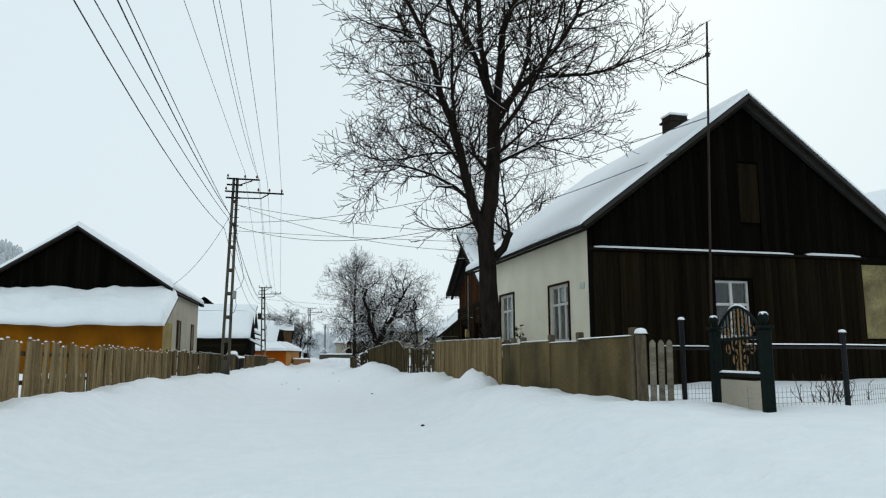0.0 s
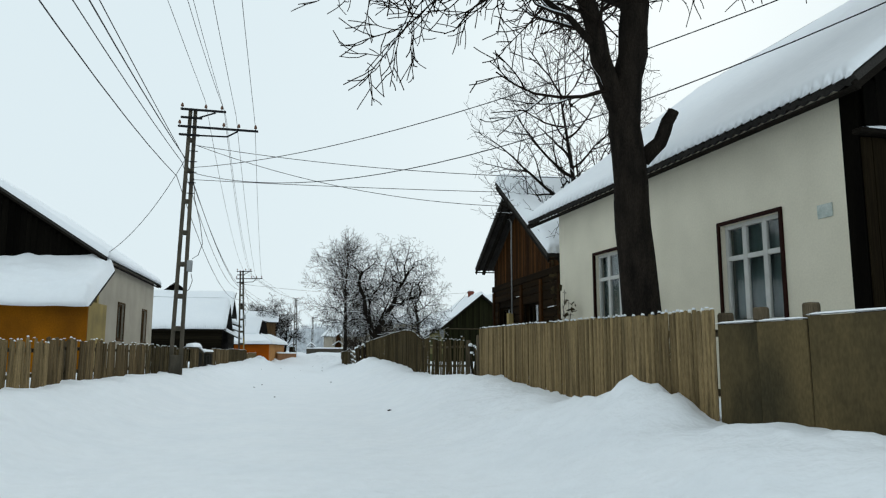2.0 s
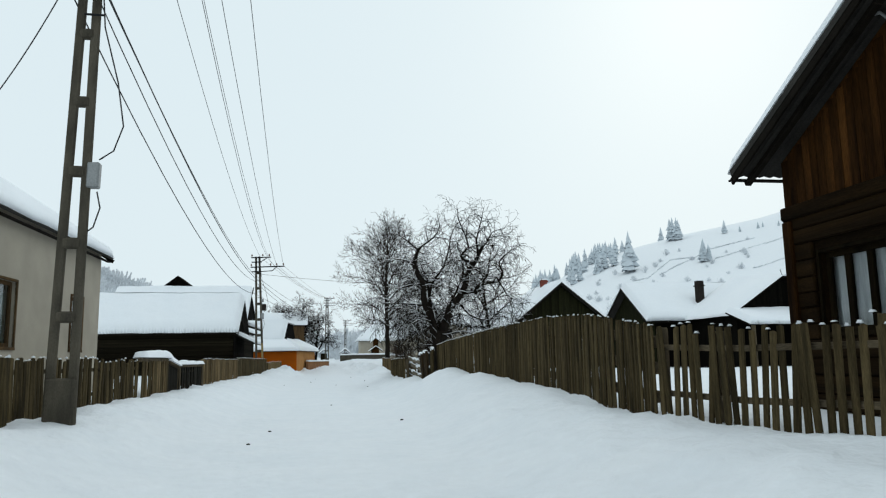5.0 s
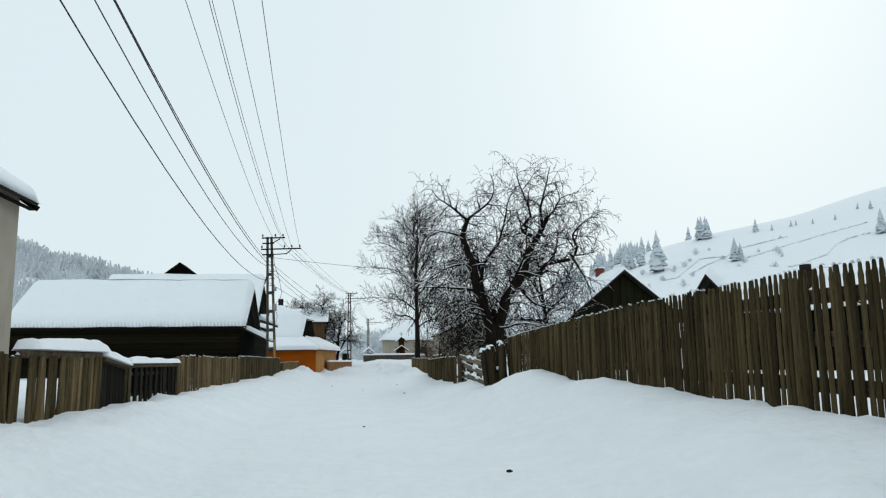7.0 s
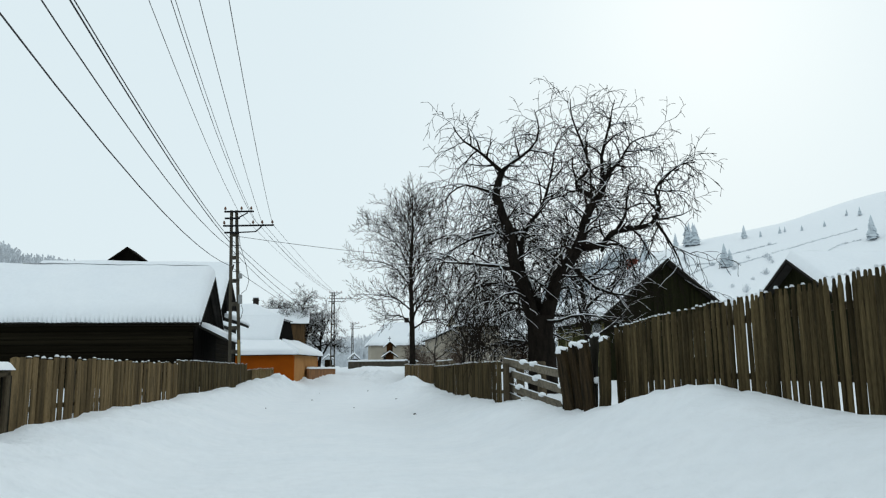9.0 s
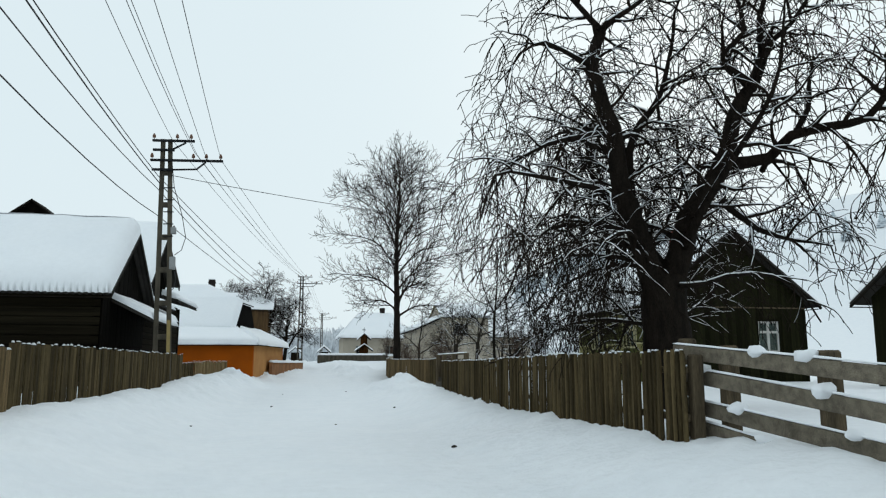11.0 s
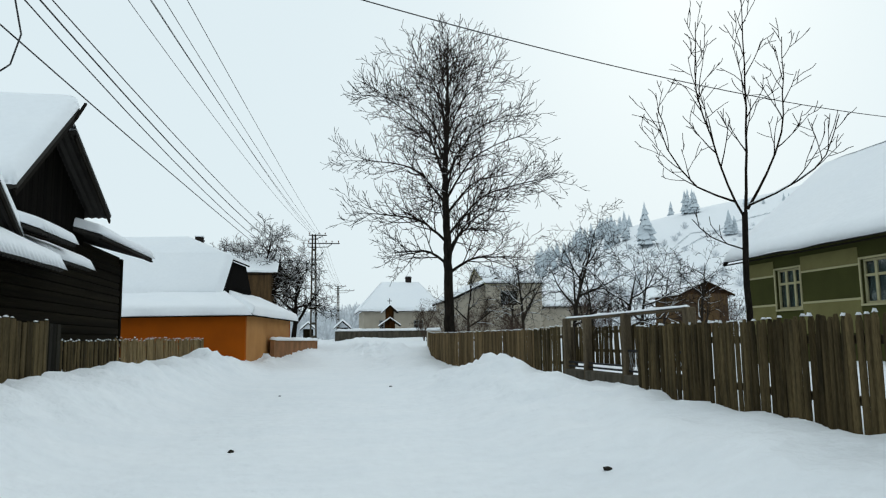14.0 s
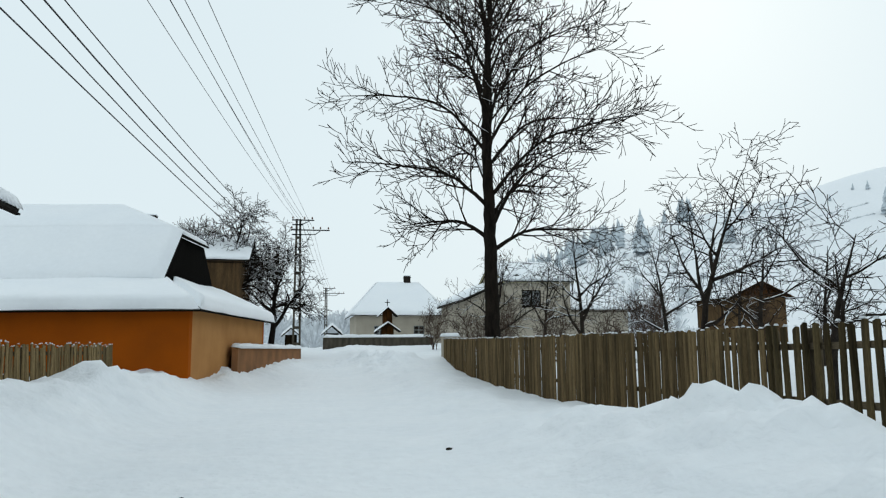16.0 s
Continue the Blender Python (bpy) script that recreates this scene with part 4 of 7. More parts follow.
gable_house("grey_house", "low grey outbuilding joined to the plaster house", at(18.75, 130.2, 0, -90), 6.6, 4.6, 3.9, 5.0, (GREY_PLASTER,) * 4, GREY_PLASTER, oe=0.3, og=0.1, ob=0.3, snow=0.22, wave=0.0)
shrine = thing("wayside_shrine", "small wooden wayside shrine with a snowy pointed roof", "shrine", at(6.8, 131.5, 0.4))
part("base", box(1.3, 1.0, 1.5, RED_WOOD, 0.03), shrine)
for z, s in ((1.4, 1.7), (2.6, 1.3)):
    part("body", box(s * 0.55, 0.6, 1.3, RED_WOOD, 0.02), shrine, at(0, 0, z))
    for sg in (-1, 1):
        a, b, c, d = (sg * s * 0.6, -0.6, z + 0.75), (sg * s * 0.6, 0.6, z + 0.75), (0, 0.6, z + 1.45), (0, -0.6, z + 1.45)
        part("roof", slab(a, b, c, d, 0.06, RAFTER), shrine)
        part("roof_snow", snow_on(a, b, c, d, 0.12, seed=1, lip=0.03), shrine, label="snow cap")
bar("cross", (0, 0, 4.0), (0, 0, 4.7), 0.06, 0.06, RAFTER, shrine)
bar("cross", (-0.2, 0, 4.45), (0.2, 0, 4.45), 0.06, 0.06, RAFTER, shrine)


# ---- poles and wires ----
def lattice_pole(name, x, y, h, lean=0.0, box_on=False, arm=1.0, wide=1.0, label="concrete lattice power pole with crossarms"):
    """A pre-cast concrete pole: two tapering legs joined by rungs, crossarms with insulators at the top."""
    z0 = ground_z(x, y) - 0.15
    p = thing(name, label, "power pole", at(x, y, z0, 0, 0, lean), group="power poles along the lane")
    top = h - z0
    w0, w1 = 0.33 * wide, 0.165 * wide
    for s in (-1, 1):
        bar("leg", (s * w0 / 2, 0, 0), (s * w1 / 2, 0, top), 0.08 * wide ** 1.6, 0.13, CONCRETE, p, bevel=0.015)
    part("footing", box(w0 + 0.09, 0.2, 0.8, CONCRETE, 0.03), p, at(0, 0, -0.05))
    n = int(top / 1.1)
    for i in range(n):
        z = 0.45 + i * (top - 0.6) / n
        w = w0 + (w1 - w0) * z / top
        part("rung", box(w, 0.11, 0.17, CONCRETE, 0.03), p, at(0, 0, z))
    # crossarms reach over the lane
    for z, x0, x1 in ((top - 0.12, -0.4, 1.15), (top - 0.75, -0.45, 2.3), (top - 0.42, -0.38, 0.35), (top - 1.05, -0.4, 0.3)):
        x1 *= arm
        part("crossarm", box(x1 - x0, 0.09, 0.07, IRON, 0.01), p, at((x0 + x1) / 2, -0.15, z))
    bar("brace", (0.1, -0.15, top - 0.42), (0.8 * arm, -0.15, top - 0.14), 0.05, 0.05, IRON, p)
    bar("brace", (0.1, -0.15, top - 1.02), (1.25 * arm, -0.15, top - 0.99), 0.05, 0.05, IRON, p)
    bar("brace", (1.22 * arm, -0.15, top - 1.0), (1.6 * arm, -0.15, top - 0.76), 0.05, 0.05, IRON, p)
    ins = tubes("insulator", [([(0, 0, 0), (0, 0, 0.05), (0, 0, 0.06), (0, 0, 0.12), (0, 0, 0.16), (0, 0, 0.19)], [0.012, 0.012, 0.05, 0.05, 0.035, 0.02], 8)], PORCELAIN)
    for dx, dz in ((0.45, -0.05), (1.0, -0.05), (1.1, -0.68), (1.62, -0.68), (2.2, -0.68), (-0.35, -0.05), (-0.4, -0.68)):
        part("insulator", ins, p, at(dx * arm if dx > 0 else dx, -0.15, top + dz))
    for k in range(5):
        part("step_iron", box(0.3, 0.03, 0.03, IRON, 0.005), p, at(0.12, -0.12, top - 1.6 - 0.38 * k))
    if box_on:
        part("junction_box", box(0.18, 0.14, 0.4, METAL_GREY, 0.02), p, at(0.24, 0, 3.6), "grey metal junction box")
        part("cable", tubes("cable", [([(0.3, 0, 4.05), (0.5, 0, 4.2), (0.62, 0, 4.6), (0.5, 0, 5.3), (0.25, 0, 6.2), (0.15, 0, 7.2)], [0.012] * 6, 5),
                                      ([(0.3, 0, 3.55), (0.36, 0, 3.3), (0.28, 0, 3.0), (0.16, 0, 2.9)], [0.012] * 4, 5)], WIRE), p, label="loose black cable")
    return p


POLES = [(-3.15, -3.0, 9.9, 0.0, 1.0), (-3.86, 35.7, 9.85, 1.0, 1.0), (-4.35, 73.3, 8.2, -1.9, 0.75), (-0.15, 120.5, 9.4, 0.0, 0.85)]
for i, (x, y, h, lean, arm) in enumerate(POLES):
    pole = lattice_pole("power_pole", x, y, h, lean, i in (1, 2), arm, 1.28 if i >= 2 else 1.0)
    if i == 2:
        part("paint_patch", box(0.1, 0.012, 1.0, YELLOW_PLASTER, 0.002), pole, at(0.185, -0.072, 1.05), "worn yellow paint")
        part("junction_box", box(0.16, 0.12, 0.22, METAL_GREY, 0.02), pole, at(0.26, -0.02, 4.7), "grey metal junction box")
tagged(lattice_pole("power_pole", 3.3, 168.0, 9.0, 0.0), "distant power pole beyond the shrine")


def wire(a, b, sag, r=0.012, n=14, name="power_wire", label="sagging overhead power wire", group="overhead wires"):
    a, b = Vector(a), Vector(b)
    pts = [tuple(a.lerp(b, i / n) - Vector((0, 0, 4 * sag * (i / n) * (1 - i / n)))) for i in range(n + 1)]
    ob = new(name, tubes("wire", [(pts, [r] * (n + 1), 5)], WIRE))
    return tagged(ob, label, "wire", group)


# where each wire is tied at the four poles (x, height), its sag in the three spans, its radius
TIES = [
    ((-3.16, 9.92), (-3.27, 10.1), (-4.4, 8.12), (-0.4, 9.46), (0.15, 0.85, 0.47), 0.008),
    ((-1.75, 10.0), (-2.62, 9.82), (-3.73, 7.78), (0.0, 9.4), (1.3, 1.26, 0.45), 0.008),
    ((-1.65, 9.4), (-2.55, 9.6), (-3.65, 7.7), (0.1, 9.0), (0.7, 1.1, 0.4), 0.007),
    ((-1.2, 9.42), (-2.19, 9.6), (-3.39, 7.66), (0.45, 9.0), (0.43, 0.74, 0.4), 0.008),
    ((-0.58, 9.59), (-1.53, 9.37), (-2.92, 7.57), (0.77, 8.76), (0.25, 0.78, 0.22), 0.008),
    ((-3.4, 8.53), (-3.9, 8.02), (-4.79, 6.99), (-0.84, 7.46), (0.29, 0.67, 0.52), 0.012),
    ((-3.13, 8.09), (-3.85, 7.97), (-4.74, 6.77), (-0.31, 7.04), (0.7, 0.73, 0.9), 0.015),
    ((-3.81, 8.2), (-3.95, 7.82), (-4.78, 6.58), (-0.48, 7.02), (0.62, 1.08, 1.08), 0.012),
    ((-3.43, 7.69), (-4.11, 7.33), (-4.77, 5.76), (-0.89, 5.8), (0.98, 1.22, 0.2), 0.013)]
SPANS = [y - 0.15 for x, y, h, lean, arm in POLES]
for *ties, sags, r in TIES:
    for (xa, za), (xb, zb), ya, yb, sag in zip(ties, ties[1:], SPANS, SPANS[1:], sags):
        wire((xa, ya, za), (xb, yb, zb), sag, r)
    wire((*ties[-1][:1], SPANS[-1], ties[-1][1]), (3.3 + ties[-1][0] + 0.15, 167.85, ties[-1][1] - 0.5), 0.6, r)
SERVICE = dict(name="service_cable", label="black service cable from pole to house", group="service cables")
P1, P2 = (-3.65, 35.65), (-4.41, 73.2)
for a, b, sag in (((*P1, 8.51), (12.7, 25.4, 5.66), 0.46), ((*P1, 8.54), (7.1, 32.1, 6.0), 0.49), ((*P1, 7.25), (9.0, 30.25, 6.1), 0.06), ((*P1, 7.5), (8.78, 15.9, 6.2), 1.4),
                  ((*P1, 7.68), (9.55, 15.95, 7.05), 0.75), ((-3.8, 35.8, 8.2), (-6.7, 37.4, 4.75), 0.45), ((*P2, 7.02), (17.42, 81.8, 7.38), 0.5)):
    wire(a, b, sag, 0.011, 24, **SERVICE)

# ---- fences ----
PLANKS = {}


def plank_mesh(w, top, material, v):
    """A fence plank one metre high on its mesh, with a pointed, rounded or square worn top."""
    key = (w, top, material.name, v)
    if key in PLANKS:
        return PLANKS[key]
    rng = random.Random(v * 13 + len(top))
    h, t = w / 2, 0.014
    j = lambda s: rng.uniform(-s, s)
    if top == "point":
        prof = [(-h, 0.955 + j(0.008)), (-h * 0.35, 0.992), (h * 0.1 + j(0.01), 1.0), (h * 0.45, 0.985), (h, 0.95 + j(0.008))]
    elif top == "knob":
        prof = [(-h, 0.93 + j(0.008)), (-h * 0.5, 0.955), (-h * 0.42, 0.985), (0, 1.0), (h * 0.42, 0.985), (h * 0.5, 0.955), (h, 0.93 + j(0.008))]
    elif top == "round":
        prof = [(-h, 0.96 + j(0.005)), (-h * 0.6, 0.988), (0, 1.0), (h * 0.6, 0.988), (h, 0.96 + j(0.005))]
    else:
        prof = [(-h, 0.985 + j(0.015)), (-h * 0.2, 0.99 + j(0.01)), (h, 0.985 + j(0.015))]
    prof = [(-h * (1 + j(0.08)), 0.0)] + prof + [(h * (1 + j(0.08)), 0.0)]
    n = len(prof)
    # edges worn round: both faces are a little narrower than the middle
    inset = lambda x: x * (1 - min(0.3, 0.012 / h))
    verts = [(inset(x), -t, z) for x, z in prof] + [(x, 0.0, z) for x, z in prof] + [(inset(x), t, z) for x, z in prof]
    faces = [tuple(range(n)), tuple(range(3 * n - 1, 2 * n - 1, -1))]
    for o in (0, n):
        faces += [(o + (i + 1) % n, o + i, o + n + i, o + n + (i + 1) % n) for i in range(n)]
    PLANKS[key] = mesh_of("plank", verts, faces, material)
    return PLANKS[key]


def along(points, step):
    """Places at an even step along a line of (x, y, top) points: x, y, heading, top."""
    out, carry = [], 0.0
    for (x0, y0, t0), (x1, y1, t1) in zip(points, points[1:]):
        ln = math.hypot(x1 - x0, y1 - y0)
        d = carry
        while d < ln:
            s = d / ln
            out.append((x0 + (x1 - x0) * s, y0 + (y1 - y0) * s, math.degrees(math.atan2(y1 - y0, x1 - x0)), t0 + (t1 - t0) * s))
            d += step
        carry = d - ln
    return out


def top_crumbs(places, size, rng, share=0.7):
    """Small lumps of snow that sit on the plank tops."""
    verts, faces = [], []
    for x, y, z, hd in places:
        if rng.random() > share:
            continue
        sx, sy, sz = size * rng.uniform(0.4, 0.8), 0.024 * rng.uniform(0.7, 1.2), 0.02 * rng.uniform(0.5, 1.6)
        c, s = math.cos(radians(hd)), math.sin(radians(hd))
        o = len(verts)
        for px, py, pz in ((-1, -0.6, -0.3), (-1, 0.6, -0.3), (1, 0.6, -0.3), (1, -0.6, -0.3), (-0.45, -0.3, 0.7), (-0.5, 0.3, 0.6), (0.4, 0.3, 0.8), (0.5, -0.3, 0.6)):
            qx, qy = px * sx / 2, py * sy
            verts.append((x + qx * c - qy * s, y + qx * s + qy * c, z + pz * sz))
        faces += [(o, o + 1, o + 2, o + 3)[::-1], (o + 4, o + 5, o + 6, o + 7)[::-1], (o, o + 1, o + 5, o + 4), (o + 1, o + 2, o + 6, o + 5), (o + 2, o + 3, o + 7, o + 6), (o + 3, o, o + 4, o + 7)]
    return mesh_of("top_snow", verts, faces, ROOF_SNOW, True) if verts else None


def fence(label, points, width=0.12, gap=0.012, top="point", material=FENCE, jitter=0.02, lean=0.8, side=1, post=2.2, snow=0.75, dip=0.15, category="fence", tilt=0.0, broad=False):
    """A plank fence along points (x, y, top height): posts and rails on the yard side, planks on the lane side. side: +1 when the yard lies to the right of the line."""
    x0, y0, _ = points[0]
    rng = random.Random(int(x0 * 31 + y0 * 17))
    f = thing("fence", label, category, at(x0, y0, 0), group="wooden fences along the lane")
    caps = []
    for x, y, hd, tp in along(points, width + gap):
        base = ground_z(x, y) - dip
        zt = tp + rng.uniform(-jitter, jitter)
        v = rng.randrange(7)
        ob = part("plank", plank_mesh(width, top, material, v), f, at(x - x0 + rng.uniform(-0.004, 0.004), y - y0, base, hd, rng.uniform(-lean, lean) * 0.7, tilt + rng.uniform(-lean, lean)) @ pose(0, rng.uniform(-0.014, 0.014), 0, 0, 0, rng.uniform(-6, 6)))
        ob.scale = (rng.uniform(0.88, 1.02), 1, zt - base)
        caps.append((x - x0, y - y0, zt + 0.004, hd))
    nx = lambda hd: (math.sin(radians(hd)) * side, -math.cos(radians(hd)) * side)
    for x, y, hd, tp in along(points, post):
        ox, oy = nx(hd)
        base = ground_z(x, y) - 0.3
        part("post", box(0.12, 0.12, 1.0, POLE_WOOD, 0.015), f, at(x - x0 + ox * 0.13, y - y0 + oy * 0.13, base, hd, 0, rng.uniform(-1.5, 1.5))).scale = (1, 1, tp - 0.04 - base)
    for (xa, ya, ta), (xb, yb, tb) in zip(points, points[1:]):
        hd = math.degrees(math.atan2(yb - ya, xb - xa))
        ox, oy = nx(hd)
        ba, bb = ground_z(xa, ya), ground_z(xb, yb)
        for k in (0.18, 0.5, 0.8) if broad else (0.25, 0.78):
            bar("rail", (xa - x0 + ox * 0.045, ya - y0 + oy * 0.045, ba + (ta - ba) * k), (xb - x0 + ox * 0.045, yb - y0 + oy * 0.045, bb + (tb - bb) * k), 0.05, 0.15 if broad else 0.07, POLE_WOOD, f)
    if snow:
        me = top_crumbs(caps, width, rng, snow)
        if me:
            part("top_snow", me, f, label="crumbs of snow on the plank tops", kind="stuff")
    return f


# right-hand side, from the gate onwards
fence("pale weathered picket fence with narrow gaps and snow crumbs", [(4.12, 15.75, 1.62), (4.28, 21.55, 1.72)], 0.074, 0.012, "square", FENCE, 0.01, 0.5)
fence("pale fence of narrow tight boards with a line of snow", [(4.30, 21.68, 1.73), (4.48, 26.5, 1.80)], 0.074, 0.004, "square", FENCE, 0.008, 0.4)
fence("leaning dark broken picket fence half sunk in snow", [(4.85, 29.9, 1.62), (4.45, 31.6, 1.62), (4.12, 33.0, 1.66)], 0.10, 0.035, "square", FENCE_DARK, 0.07, 4.0)
fence("tall leaning plank fence with gaps between its loose planks", [(4.12, 33.1, 1.72), (4.3, 36.0, 2.02), (4.5, 39.0, 2.15), (4.62, 43.5, 2.18), (4.62, 44.6, 2.16)], 0.076, 0.022, "knob", FENCE_DARK, 0.018, 0.7, broad=True, snow=0.4)
fence("tall dark weathered plank fence above a snow bank", [(4.62, 44.7, 2.16), (4.6, 47.0, 2.12), (4.2, 50.3, 1.95), (4.02, 51.6, 1.84)], 0.072, 0.009, "knob", FENCE_DARK, 0.015, 0.6)
fence("low dark plank fence beside the old tree", [(3.3, 56.4, 1.38), (3.35, 60.0, 1.38), (3.5, 65.0, 1.32), (3.85, 70.0, 1.31), (4.2, 73.2, 1.31)], 0.078, 0.009, "point", FENCE_DARK, 0.015, 0.6, snow=0.6)
fence("open picket fence with wide gaps", [(5.05, 78.55, 1.44), (5.25, 81.4, 1.4)], 0.105, 0.072, "square", FENCE_DARK, 0.02, 1.0)
fence("old plank fence with snow along its foot", [(5.25, 81.5, 1.4), (5.4, 84.0, 1.42), (5.2, 92.0, 1.46), (5.35, 98.0, 1.52), (6.85, 108.8, 1.68)], 0.12, 0.008, "square", FENCE_MID, 0.02, 0.6)
# left-hand side
LSEG = [(6.0, 11.9, FENCE, "square", 0.19), (12.0, 17.0, FENCE, "square", 0.16), (17.1, 24.0, FENCE, "point", 0.13), (24.1, 33.0, FENCE_MID, "square", 0.2), (33.1, 35.0, FENCE_DARK, "square", 0.26), (35.1, 42.1, FENCE_DARK, "square", 0.13), (50.75, 61.0, FENCE_MID, "square", 0.24), (61.1, 75.4, FENCE_DARK, "square", 0.19)]
for i, (ya, yb, ma, tp, wd) in enumerate(LSEG):
    z = 1.52 if i == 7 else 1.46 - 0.02 * (i % 3)
    fence("weathered grey-brown plank fence with a ragged snowy top", [(-4.1 if i == 7 else -4.32 - 0.04 * (i % 2), yb, z), (-4.36, ya, z + 0.03)], wd, 0.02 if i < 4 else 0.012, tp, ma, 0.05 if i < 6 and wd < 0.3 else 0.022, 2.4 if i < 6 and wd < 0.3 else 0.6, side=1, post=2.4)
fence("slatted dark gate with snow along its top", [(-4.3, 50.6, 1.26), (-4.28, 46.6, 1.26)], 0.25, 0.14, "square", BLACK_OAK, 0.004, 0.2, category="gate", snow=0)
fence("narrow dark plank gate beside the timber house", [(-4.38, 76.8, 1.52), (-4.34, 75.6, 1.54)], 0.2, 0.004, "square", BLACK_OAK, 0.01, 0.3, category="gate", snow=0.2)
fence("short leaning picket fence sprinkled with snow", [(-4.1, 91.6, 1.33), (-4.4, 87.6, 1.31), (-4.45, 80.9, 1.28)], 0.075, 0.012, "square", FENCE, 0.05, 3.0, tilt=7.0)
fence("low dark slat fence before the timber house", [(-4.45, 80.8, 1.26), (-4.4, 76.9, 1.24)], 0.10, 0.06, "square", FENCE_DARK, 0.02, 0.8)

# the snow-laden gate on the left
wide = thing("board_gate", "board gate leaves with a thick roll of snow on top", "gate", at(-4.3, 42.2, 0.18))
for k in range(22):
    rr = random.Random(k)
    part("board", plank_mesh(0.13, "square", FENCE_MID if k % 5 > 1 else FENCE_DARK, k % 7), wide, at(0.02 + rr.uniform(-0.01, 0.01), 0.07 + 0.13 * k, 0.0, 90, rr.uniform(-1.5, 1.5))).scale = (1, 1, 1.24)
part("top_beam", box(0.16, 2.95, 0.1, POLE_WOOD, 0.02), wide, at(-0.04, 1.45, 1.2))
for k in range(8):
    part("dark_board", plank_mesh(0.17, "square", BLACK_OAK, k % 7), wide, at(0.0, 2.98 + 0.17 * k, 0.0, 90)).scale = (1, 1, 1.16 - 0.02 * k)
bar("cap_board", (0, 2.85, 1.2), (0, 4.32, 1.04), 0.2, 0.05, POLE_WOOD, wide)
part("cap_snow", snow_on((-0.14, 0, 0), (-0.14, 1.45, -0.16), (0.14, 1.45, -0.16), (0.14, 0, 0), 0.14, 7, 0.02, step=0.06, lump=0.3), wide, at(0, 2.85, 1.23), "rounded snow")
part("top_snow", snow_on((-0.17, 0, 1.3), (-0.17, 2.9, 1.3), (0.17, 2.9, 1.3), (0.17, 0, 1.3), 0.17, 4, 0.05, step=0.07, lump=0.8), wide, label="thick roll of snow")
lintel = thing("gate_beam", "timber beam over the slatted gate under snow", "beam", at(-4.3, 46.6, 1.22))
part("beam", box(0.12, 4.0, 0.07, POLE_WOOD, 0.02), lintel, at(0, 2.0, 0))
part("backing_board", box(0.03, 3.9, 0.5, BLACK_OAK, 0.005), lintel, at(-0.06, 2.0, -0.5), "dark board across the upper half")
part("top_snow", snow_on((-0.11, 0, 0.07), (-0.11, 4.0, 0.07), (0.11, 4.0, 0.07), (0.11, 0, 0.07), 0.11, 6, 0.02, step=0.08, lump=0.6), lintel, label="roll of snow")
for y in (0.05, 3.95):
    part("post", box(0.12, 0.12, 1.3, POLE_WOOD, 0.02), lintel, at(0, y, -1.15))

# wide sheet panels between the gate and the pickets
sheet = thing("panel_fence", "fence of wide brown fibreboard sheets with snow along the top", "fence", at(4.45, 9.7, 0))
rng = random.Random(5)
d, dirx, diry = 0.0, (4.14 - 4.45) / 6.0, 6.0 / 6.0
for w_ in (1.9, 1.25, 1.6, 0.62, 0.6):
    y = 9.72 + d + w_ / 2
    x = 4.45 - 0.052 * (y - 9.7)
    base = ground_z(x, y) - 0.15
    zt = 1.46 + rng.uniform(-0.02, 0.03)
    part("panel", box(w_ - 0.012, 0.018, 1.0, PANEL, 0.004), sheet, at(x - 4.45 + rng.uniform(-0.01, 0.01), y - 9.7, base, 93.0, rng.uniform(-1.0, 1.0))).scale = (1, 1, zt - base)
    part("post", box(0.11, 0.11, 1.75, POLE_WOOD, 0.015), sheet, at(x - 4.45 + 0.09, y - 9.7 - w_ / 2 + 0.06, -0.15, 93))
    part("top_snow", snow_on((-w_ / 2, -0.03, 0), (w_ / 2, -0.03, 0), (w_ / 2, 0.03, 0), (-w_ / 2, 0.03, 0), 0.014, rng.randrange(9), 0.0, step=0.1), sheet, at(x - 4.45, y - 9.7, zt, 93), "thin line of snow")
    d += w_
part("corner_post", box(0.13, 0.13, 1.6, POLE_WOOD, 0.03), sheet, at(0.06, -0.1, -0.1))
part("corner_snow", snow_on((-0.075, -0.075, 0), (0.075, -0.075, 0), (0.075, 0.075, 0), (-0.075, 0.075, 0), 0.075, 2, 0.0, step=0.02), sheet, at(0.06, -0.1, 1.5), "round cap of snow")
for k in range(3):
    part("plank", plank_mesh(0.095, "round", GREY_BOARD, k), sheet, at(0.18 + 0.125 * k, -0.16, 0.2, 0, 0, 1)).scale = (1, 1, 1.22)

# iron gate with bronze scrolls, wire mesh to both sides
gate = thing("iron_gate", "dark green iron gate with bronze scroll ornament, snow on its posts", "gate", at(5.47, 8.2, 0.3))
GA, GB = Vector((0, 0, 0)), Vector((0.21, 1.5, 0))
for q, hgt in ((GA, 1.22), (GB, 1.26)):
    p = part("gate_post", box(0.125, 0.125, hgt, GREEN_IRON, 0.015), gate, Matrix.Translation(q))
    part("cap", box(0.17, 0.17, 0.04, GREEN_IRON, 0.015), p, at(0, 0, hgt))
    part("finial", tubes("finial", [([(0, 0, 0), (0, 0, 0.03), (0, 0, 0.06), (0, 0, 0.11), (0, 0, 0.15), (0, 0, 0.16)], [0.03, 0.03, 0.055, 0.07, 0.045, 0.01], 10)], GREEN_IRON), p, at(0, 0, hgt + 0.04))
    part("post_snow", snow_on((-0.045, -0.045, 0), (0.045, -0.045, 0), (0.045, 0.045, 0), (-0.045, 0.045, 0), 0.035, 2, 0.0, step=0.02), p, at(0, 0, hgt + 0.165), "snow cap")
